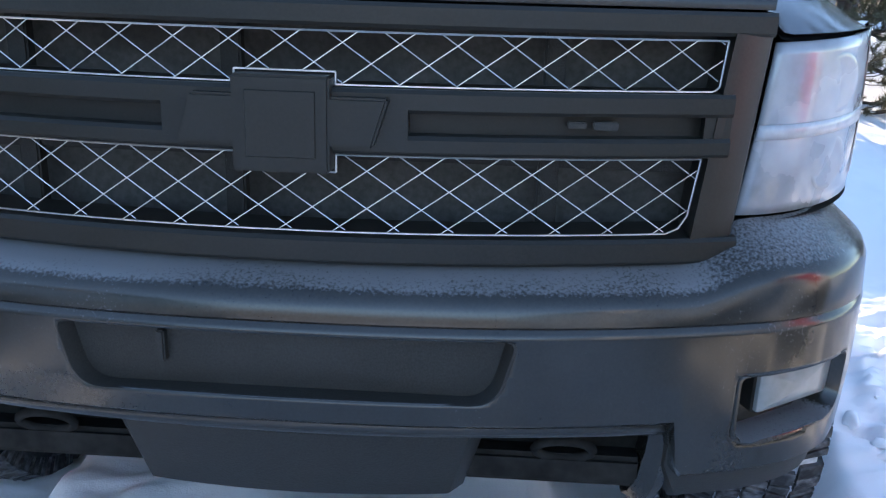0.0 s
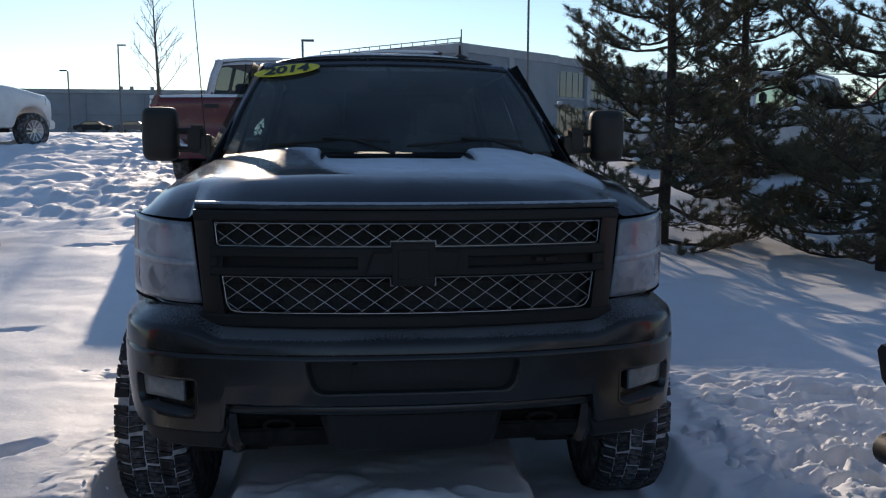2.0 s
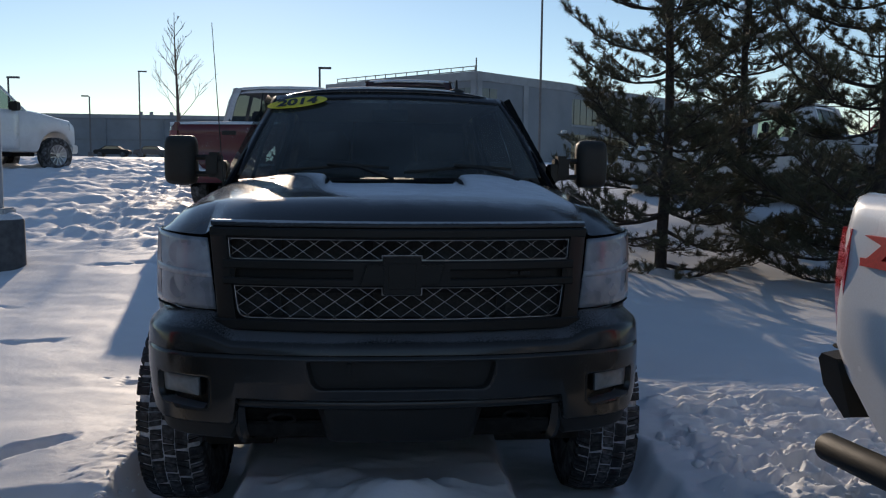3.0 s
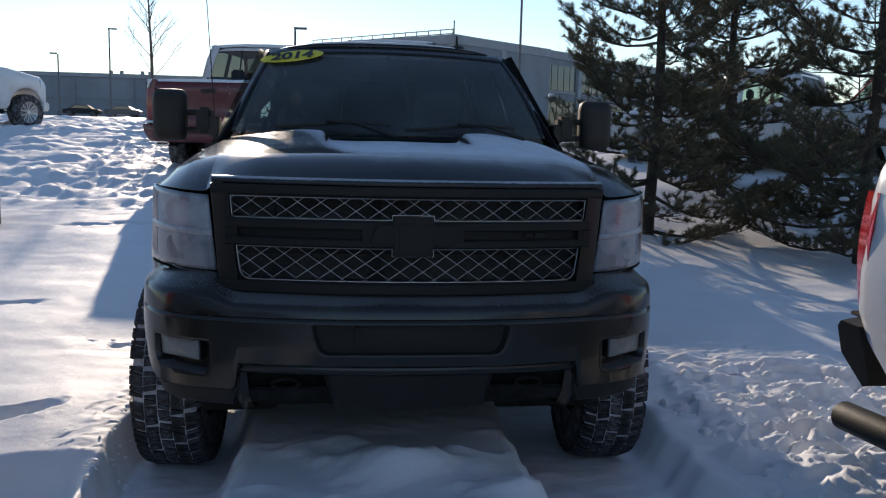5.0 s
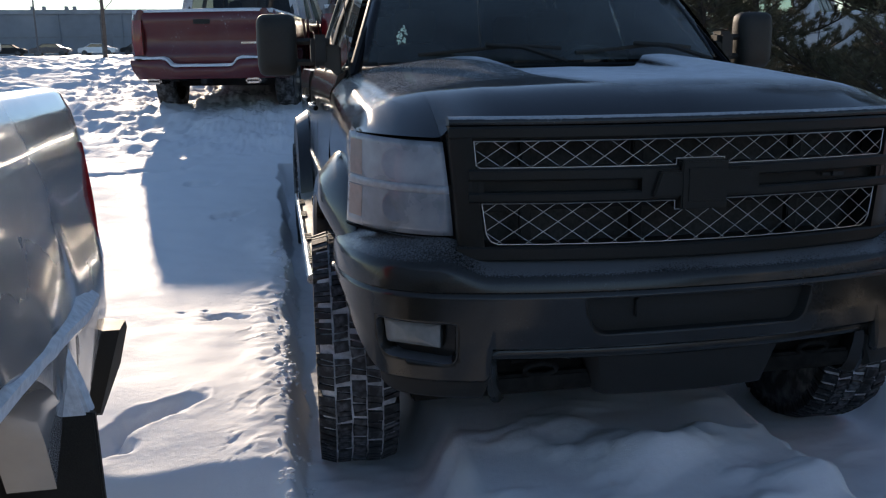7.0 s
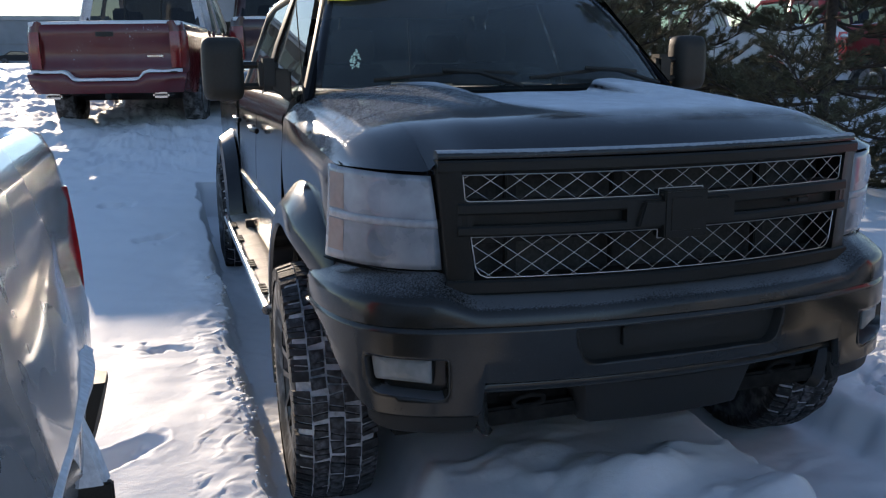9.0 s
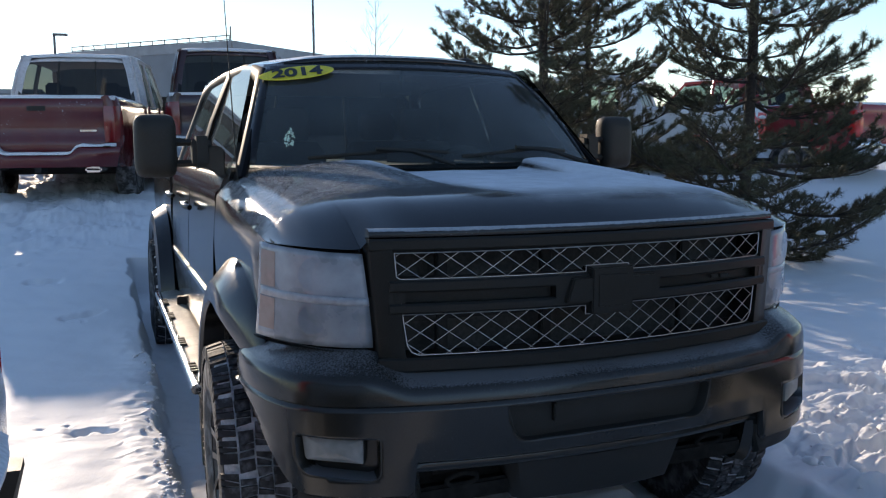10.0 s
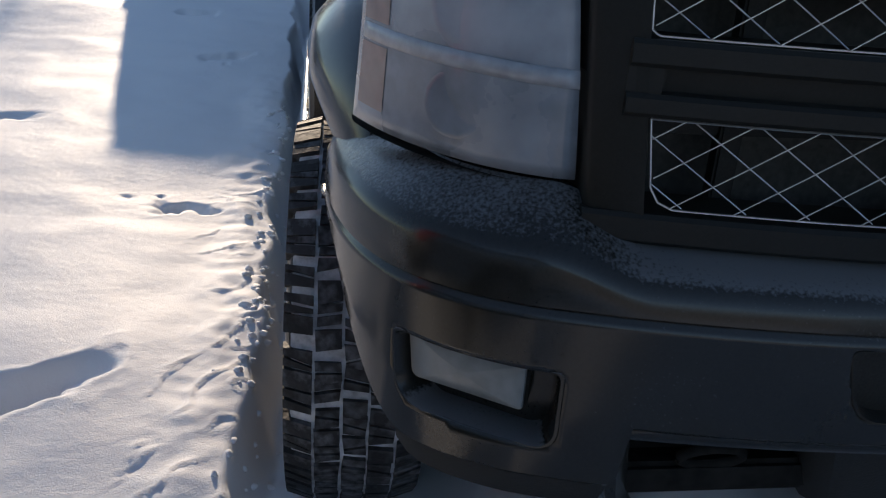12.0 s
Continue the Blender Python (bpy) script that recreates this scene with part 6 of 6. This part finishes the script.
# this one stands for a white SUV, built from the pickup shape
pickup("pickup_truck", "white SUV, built with a pickup's body, side-on across the trodden snow", WHITE, (-10.65, 12.85, 1.42), -30, snow=False, bumper=WHITE, axle=5.32)
pickup("pickup_truck", "white pickup behind the pine branches", WHITE, (9.6, 9.9, 0.85), 46)
pickup("pickup_truck", "bright red pickup with snow on its bed cover, behind the pines", BRIGHT_RED, (11.25, 8.75, 0.88), 10)
pickup("pickup_truck", "clean white pickup with a red decal and red tail lamp", WHITE, (2.68, -0.17, 0.15), 180, snow=False, exhaust="side", bumper=PLASTIC, decal=True)
pickup("pickup_truck", "wet silver pickup with black mud flaps and snow-crusted wheel arches", SILVER, (-2.72, -0.04, 0.13), 180, snow=False, flap=True, bumper=PLASTIC, arch_snow=True, arch_r=0.58, lift=0.0, bumper_wide=1.035)


def pole_base():
    """The concrete foot of a lamp post beside the cleared strip."""
    T = thing("lamp_post_base", "dark round concrete lamp post foot with snow on top", "lamp post", "", "", (-4.12, 6.2, 0.40))
    Shape().lathe([(-0.2, 0.0), (-0.2, 0.29), (0.60, 0.285), (0.63, 0.26), (0.63, 0.0)], 28, axis="z").make("foot", POST_FOOT, T, smooth=40)
    Shape().lathe([(0.62, 0.275), (0.655, 0.26), (0.70, 0.16), (0.71, 0.0)], 24, axis="z").make("snow_cap", PACKED, T, "snow cap", smooth=60)
    Shape().tube([(0, 0, 0.6), (0, 0, 7.5)], 0.085, 12, 0.06).make("pole", CONCRETE, T, "pale grey steel pole", smooth=60)
    Shape().box(-0.16, 0.16, -0.16, 0.16, 0.62, 0.74).make("base_plate", CONCRETE, T, bevel=0.02)


# ---- trees ----
BARK = material("pine_bark", (0.045, 0.034, 0.028), 0.9, grain=35, bump=0.8, vary=0.4)
NEEDLE = material("pine_needles", (0.085, 0.086, 0.048), 0.6, grain=3, vary=0.5, dirt=(0.14, 0.092, 0.050), dirt_amount=0.7, dirt_scale=1.2)
TWIG = material("bare_twig", (0.12, 0.09, 0.075), 0.9, grain=20, vary=0.3)


def pine(at, height, radius, seed, label, low=0.16, full=1.0):
    rng = random.Random(seed)
    T = thing("pine_tree", label, "pine tree", "pines", "", at)
    tr = Shape()
    lean = (rng.uniform(-0.1, 0.1), rng.uniform(-0.1, 0.1))

    def axis_at(z):
        t = z / height
        return Vector((lean[0] * t * t * 2 + 0.03 * math.sin(z * 1.7 + seed), lean[1] * t * t * 2 + 0.03 * math.cos(z * 1.3 + seed), z))

    tr.tube([axis_at(height * k / 14) - Vector((0, 0, 0.25 if k == 0 else 0)) for k in range(15)], 0.078, 9, 0.012)
    tr.make("trunk", BARK, T, "dark rough bark trunk", smooth=60)
    limbs = Shape()
    tufts, snowy = [], []
    z = low
    while z < height - 0.1:
        t = z / height
        reach = radius * (1 - t) ** 0.6 * min(1, 0.80 + 1.4 * t)
        n = rng.randint(5, 7)
        a0 = rng.uniform(0, 6.28)
        for k in range(n):
            if rng.random() < 0.06:
                continue
            a = a0 + 2 * math.pi * k / n + rng.uniform(-0.4, 0.4)
            L = max(0.22, reach * rng.uniform(0.5, 1.12))
            base = axis_at(z + rng.uniform(-0.1, 0.1))
            out = Vector((math.cos(a), math.sin(a), 0))
            rise = lerp(-0.10, 0.7, t) + rng.uniform(-0.16, 0.24)
            bend = rng.uniform(-0.3, 0.3)
            side = Vector((-out.y, out.x, 0))
            pts = []
            for i in range(7):
                q = i / 6
                pts.append(base + out * L * q + side * (bend * L * q * q) + Vector((0, 0, L * (rise * q + (0.32 - 0.2 * (1 - t)) * q * q - 0.12 * math.sin(math.pi * q)))))
            limbs.tube(pts, 0.006 + 0.011 * L, 5, 0.004)
            m = int((5 + L * 10.5) * full)
            for i in range(m):
                q = lerp(0.25, 0.97, (i + rng.random()) / m)
                j = min(5, int(q * 6))
                p = pts[j].lerp(pts[j + 1], q * 6 - j)
                d = (pts[j + 1] - pts[j]).normalized()
                sd = 1 if i % 2 else -1
                tw = (0.16 + 0.42 * L * (1.05 - q)) * rng.uniform(0.45, 1.15)
                dr = (side * sd * rng.uniform(0.5, 1.0) + d * rng.uniform(0.5, 0.9) + Vector((0, 0, rng.uniform(-0.10, 0.40)))).normalized()
                tip = p + dr * tw + Vector((0, 0, 0.12 * tw))
                mid = p + dr * tw * 0.55
                limbs.tube([p, mid, tip], 0.006, 4, 0.003)
                sub = max(1, int(tw / 0.075))
                for w in range(sub):
                    f = (w + 1) / sub
                    c = p.lerp(tip, f)
                    if f < 1:
                        e = (dr * 0.7 + side * rng.uniform(-1.1, 1.1) + Vector((0, 0, rng.uniform(-0.1, 0.9)))).normalized()
                        c2 = c + e * rng.uniform(0.06, 0.15)
                        limbs.tube([c, c2], 0.004, 3, 0.002)
                        tufts.append((c2, e, rng.uniform(0.045, 0.080)))
                    else:
                        tufts.append((c, dr, rng.uniform(0.06, 0.095)))
                if t < 0.45 and rng.random() < 0.05:
                    snowy.append(tip)
            tufts.append((pts[-1], (pts[-1] - pts[-2]).normalized(), 0.11))
        z += lerp(0.34, 0.28, t) * rng.uniform(0.7, 1.3)
    limbs.make("branchwork", BARK, T, "bare brown limbs", smooth=60)["kind"] = "stuff"
    g = np.random.RandomState(seed)
    verts = []
    N = 72
    for p, d, ln in tufts:
        v = g.normal(size=(N, 3))
        v /= np.linalg.norm(v, axis=1)[:, None]
        v = v + np.array(d)[None] * 0.5 + np.array((0, 0, 0.12))
        v /= np.linalg.norm(v, axis=1)[:, None]
        w = np.cross(v, g.normal(size=(N, 3)))
        w /= np.linalg.norm(w, axis=1)[:, None] + 1e-9
        c = np.array(p)[None] - np.array(d)[None] * (g.rand(N, 1) * ln * 1.5)
        ll = ln * (0.6 + 0.5 * g.rand(N, 1))
        verts.append(np.stack([c + w * 0.0029, c - w * 0.0029, c + v * ll], 1).reshape(-1, 3))
    V = np.concatenate(verts)
    me = bpy.data.meshes.new("crown")
    me.from_pydata(V.tolist(), [], np.arange(len(V)).reshape(-1, 3).tolist())
    me.materials.append(NEEDLE)
    ob = new("crown", me)
    ob.parent = T
    ob["label"] = "dark green and brown needle tufts"
    ob["kind"] = "stuff"
    s = Shape()
    for p in snowy:
        r = rng.uniform(0.02, 0.06)
        rings = []
        for zz, q in ((-0.3, 0.7), (0.0, 1.0), (0.45, 0.75), (0.6, 0.2)):
            rings.append([(p.x + r * q * math.cos(b) * rng.uniform(0.8, 1.3), p.y + r * q * math.sin(b) * rng.uniform(0.8, 1.2), p.z + 0.02 + r * zz) for b in [2 * math.pi * i / 7 for i in range(7)]])
        s.loft(rings)
    if snowy:
        ob = s.make("branch_snow", PACKED, T, "small pads of snow on the branches", smooth=60)
        ob["kind"] = "stuff"
    return T


pine((3.5, 6.9, 0.25), 6.4, 1.95, 11, "tall dark pine with sparse upper limbs, standing in snow", full=0.85)
pine((5.4, 5.5, 0.24), 6.8, 2.0, 23, "dark pine with low sweeping branches in snow", full=0.88)
pine((5.35, 9.0, 0.45), 6.6, 1.65, 37, "dark bushy pine standing between its neighbours", full=0.8)


def bare_tree(at, height, seed):
    rng = random.Random(seed)
    T = thing("bare_tree", "leafless young tree with upswept thin branches", "tree", "", "", at)
    s = Shape()

    def stem(z):
        return Vector((0.04 * math.sin(z * 1.1), 0.03 * math.cos(z * 1.3), z))

    s.tube([stem(height * k / 10) for k in range(11)], 0.07, 8, 0.008)
    s.make("trunk", TWIG, T, smooth=60)
    b = Shape()

    def grow(p, d, L, r, depth):
        pts = [p]
        for i in range(5):
            d = (d + Vector((rng.uniform(-0.07, 0.07), rng.uniform(-0.07, 0.07), 0.07))).normalized()
            pts.append(pts[-1] + d * L / 5)
        b.tube(pts, r, 4, r * 0.35)
        if depth:
            for i in range(4):
                j = rng.randint(1, 4)
                q = pts[j].lerp(pts[j + 1], rng.random())
                side = Vector((rng.uniform(-1, 1), rng.uniform(-1, 1), rng.uniform(-0.2, 0.5))).normalized()
                grow(q, (d + side * 0.75).normalized(), L * rng.uniform(0.25, 0.5), r * 0.55, depth - 1)

    for k in range(19):
        z = height * lerp(0.28, 0.94, (k + rng.random()) / 19)
        a = k * 2.4 + rng.uniform(-0.4, 0.4)
        grow(stem(z), Vector((math.cos(a), math.sin(a), 0.95)).normalized(), height * 0.36 * (1.12 - z / height), 0.013, 2)
    b.make("branchwork", TWIG, T, smooth=60)["kind"] = "stuff"


bare_tree((-6.0, 24.0, 1.7), 4.55, 3)
stake = thing("marker_stake", "thin dark stake standing in the snow", "stake", "", "", (-5.5, 21.0, 1.62))
Shape().tube([(0, 0, -0.2), (0.01, 0, 1.15)], 0.02, 6).make("post", POST_FOOT, stake)
bare_tree((15.5, 52.0, 2.1), 9.0, 8)

# ---- lamp posts ----
POST = material("grey_post", (0.10, 0.10, 0.11), 0.6, metal=0.3, grain=10, vary=0.2)


def lamp_post(at, height, label, arm=0.9):
    T = thing("street_lamp", label, "lamp post", "car park lamps", "", at)
    Shape().tube([(0, 0, -0.3), (0, 0, height)], 0.11, 8, 0.08).make("pole", POST, T, smooth=60)
    Shape().box(-0.1, arm, -0.14, 0.14, height - 0.02, height + 0.14).make("lamp_head", POST, T, bevel=0.03)
    Shape().box(-0.25, 0.25, -0.25, 0.25, -0.2, 0.6).make("footing", POST, T, bevel=0.03)


pole_base()
lamp_post((-27.2, 103.0, 2.5), 10.1, "slim grey car park lamp post with a flat head")
lamp_post((-32.5, 101.5, 2.5), 7.0, "slim grey car park lamp post by the long building", -0.9)
lamp_post((-29.5, 71.0, 2.2), 6.4, "slim grey car park lamp post near the white pickup")
lamp_post((-3.95, 66.0, 2.1), 7.2, "slim grey car park lamp post above the parked row")
fp = thing("flag_pole", "tall thin grey pole behind the parked trucks", "pole", "", "", (8.0, 37.5, 1.9))
Shape().tube([(0, 0, -0.3), (0, 0, 13)], 0.06, 8, 0.045).make("pole", POST, fp, smooth=60)

# ---- buildings and far cars ----
# concrete and cladding are darkened in colour for walls standing in shade
FACADE = material("shaded_concrete", (0.27, 0.28, 0.30), 0.8, grain=1.5, vary=0.12, dirt=(0.20, 0.20, 0.21), dirt_amount=0.5, dirt_scale=0.4)
CLAD = material("grey_cladding", (0.17, 0.185, 0.21), 0.7, grain=0.8, vary=0.08, dirt=(0.28, 0.29, 0.31), dirt_amount=0.5, dirt_scale=0.15)
BAND = material("dark_band", (0.16, 0.17, 0.19), 0.6, grain=1.2, vary=0.1)
PANE = material("facade_glass", (0.06, 0.075, 0.09), 0.12, grain=0.4, vary=0.3, coat=0.5)


def long_building():
    T = thing("warehouse", "long low grey industrial building beyond the car park", "building", "", "", (0, 140, 0))
    Shape().box(-110, -9, 0, 40, 2.4, 9.4).make("wall", CLAD, T)
    Shape().box(-110.3, -8.7, -0.3, 40.3, 9.05, 9.65).make("parapet", FACADE, T)
    Shape().box(-110.1, -8.9, -0.12, -0.02, 5.5, 5.75).make("band", BAND, T)
    for x in range(-105, -10, 9):
        Shape().box(x - 0.12, x + 0.12, -0.2, -0.02, 2.4, 9.05).make("rib", CLAD, T)
    for x in (-38, -36.3, -33, -31.8, -60, -72):
        Shape().box(x - 0.25, x + 0.25, 6, 6.5, 9.6, 10.5).make("roof_vent", FACADE, T)
    for x in (-84, -56, -27):
        Shape().box(x - 1.6, x + 1.6, -0.15, -0.02, 2.4, 6.0).make("dock_door", BAND, T)


def corner_building():
    """Two wings that meet at a corner towards the car park."""
    T = thing("office_block", "grey concrete building with window bands and a roof railing", "building")
    C = Vector((8.9, 69.4, 0))
    for end, name, n in ((Vector((-4.2, 84.0, 0)), "wing", 4), (Vector((52.0, 111.0, 0)), "wing", 9)):
        d = end - C
        L = d.length
        d.normalize()
        nrm = Vector((d.y, -d.x, 0))
        if nrm.y > 0:
            nrm = -nrm
        ang = math.atan2(d.y, d.x)
        w = new(name)
        w.parent = T
        flip = 1 if (Vector((-math.sin(ang), math.cos(ang), 0)).dot(-nrm)) > 0 else -1
        w.matrix_basis = Matrix.Translation(C) @ Matrix.Rotation(ang, 4, "Z") @ Matrix.Diagonal((1, flip, 1, 1))
        Shape().box(0.02, L, 0.0, 14, 1, 9.0).make("wall", CLAD, w)
        Shape().box(-0.05, L + 0.05, -0.15, 14, 9.0, 9.75).make("parapet", FACADE, w)
        for k in range(n + 1):
            x = L * k / n
            Shape().box(max(-0.2, x - 0.35), x + 0.35, -0.35, -0.02, 1, 9.0).make("column", FACADE, w)
            if k < n:
                for z0, z1 in ((2.6, 5.0), (6.0, 8.4)):
                    for q in range(5):
                        a = x + 0.5 + (L / n - 1.0) * q / 5
                        Shape().box(a + 0.06, a + (L / n - 1.0) / 5 - 0.06, -0.08, -0.02, z0, z1).make("window", PANE, w)
                    Shape().box(x + 0.4, x + L / n - 0.4, -0.14, -0.02, z0 - 0.25, z0 - 0.05).make("sill", FACADE, w)
    r = Shape()
    d = Vector((-4.2, 84.0, 0)) - C
    side = Vector((1.0, 0.6, 0))
    pts = [C + side * 1.0 + d * k / 14 for k in range(1, 15)]
    for z in (10.0, 10.35):
        for a, b in zip(pts, pts[1:]):
            r.tube([(a.x, a.y, z), (b.x, b.y, z)], 0.04, 4)
    for a in pts:
        r.tube([(a.x, a.y, 9.7), (a.x, a.y, 10.4)], 0.04, 4)
    r.make("roof_railing", POST, T)
    Shape().tube([(8.9, 69.8, 9.7), (8.9, 69.8, 10.9)], 0.06, 6).make("roof_mast", POST, T)


long_building()
corner_building()


def small_car(at, turn, paint, label):
    T = thing("car", label, "car", "far parked cars", "", at, turn)
    prof = [(-2.2, 0.35), (-2.25, 0.75), (-2.0, 0.92), (-1.35, 1.0), (-0.75, 1.42), (0.7, 1.45), (1.45, 1.0), (2.1, 0.9), (2.25, 0.65), (2.2, 0.35)]
    s = Shape()
    s.loft([[(sx * (0.88 if z < 1.05 else 0.70), y, z) for y, z in prof] for sx in (-1, 1)])
    s.make("body", paint, T, bevel=0.06)
    for sx in (-1, 1):
        Shape().loft([[(sx * 0.875, y, z) for y, z in ((-1.15, 1.03), (-0.68, 1.36), (0.62, 1.38), (1.2, 1.03))], [(sx * 0.78, y, z) for y, z in ((-1.15, 1.03), (-0.68, 1.36), (0.62, 1.38), (1.2, 1.03))]]).make("window", PANE, T)
        for y in (-1.4, 1.4):
            Shape().lathe([(sx * 0.68, 0.0), (sx * 0.68, 0.33), (sx * 0.90, 0.33), (sx * 0.90, 0.2), (sx * 0.88, 0)], 16, (0, y, 0.33)).make("wheel", RUBBER, T)


for x, y, tn, pt, lb in ((-27.5, 110, 88, MAROON, "dark red saloon car far across the car park"), (-33.0, 112, 92, CHASSIS, "black car far across the car park"), (-22.5, 112, 85, WHITE, "white car far across the car park"),
                         (-18.0, 114, 95, CHASSIS, "dark car far across the car park"), (-44.0, 116, 90, CHASSIS, "dark car by the long building"), (-52.0, 114, 90, SILVER, "silver car by the long building")):
    small_car((x, y, zg(x, y) - 0.03), tn, pt, lb)


# ---- added wall, unseen behind the camera, to close the place and tone reflections ----
back = thing("unseen_back_wall", "added plain wall, unseen, that closes the place behind the camera", "building", "", "structure", (0, -38, 0))
Shape().box(-45, 45, -0.4, 0, -1, 5.6).make("wall", material("brown_wall", (0.13, 0.12, 0.115), 0.8, grain=0.7, vary=0.1), back)
Shape().box(-45.2, 45.2, -0.6, 0.15, 5.6, 6.3).make("parapet", BAND, back)
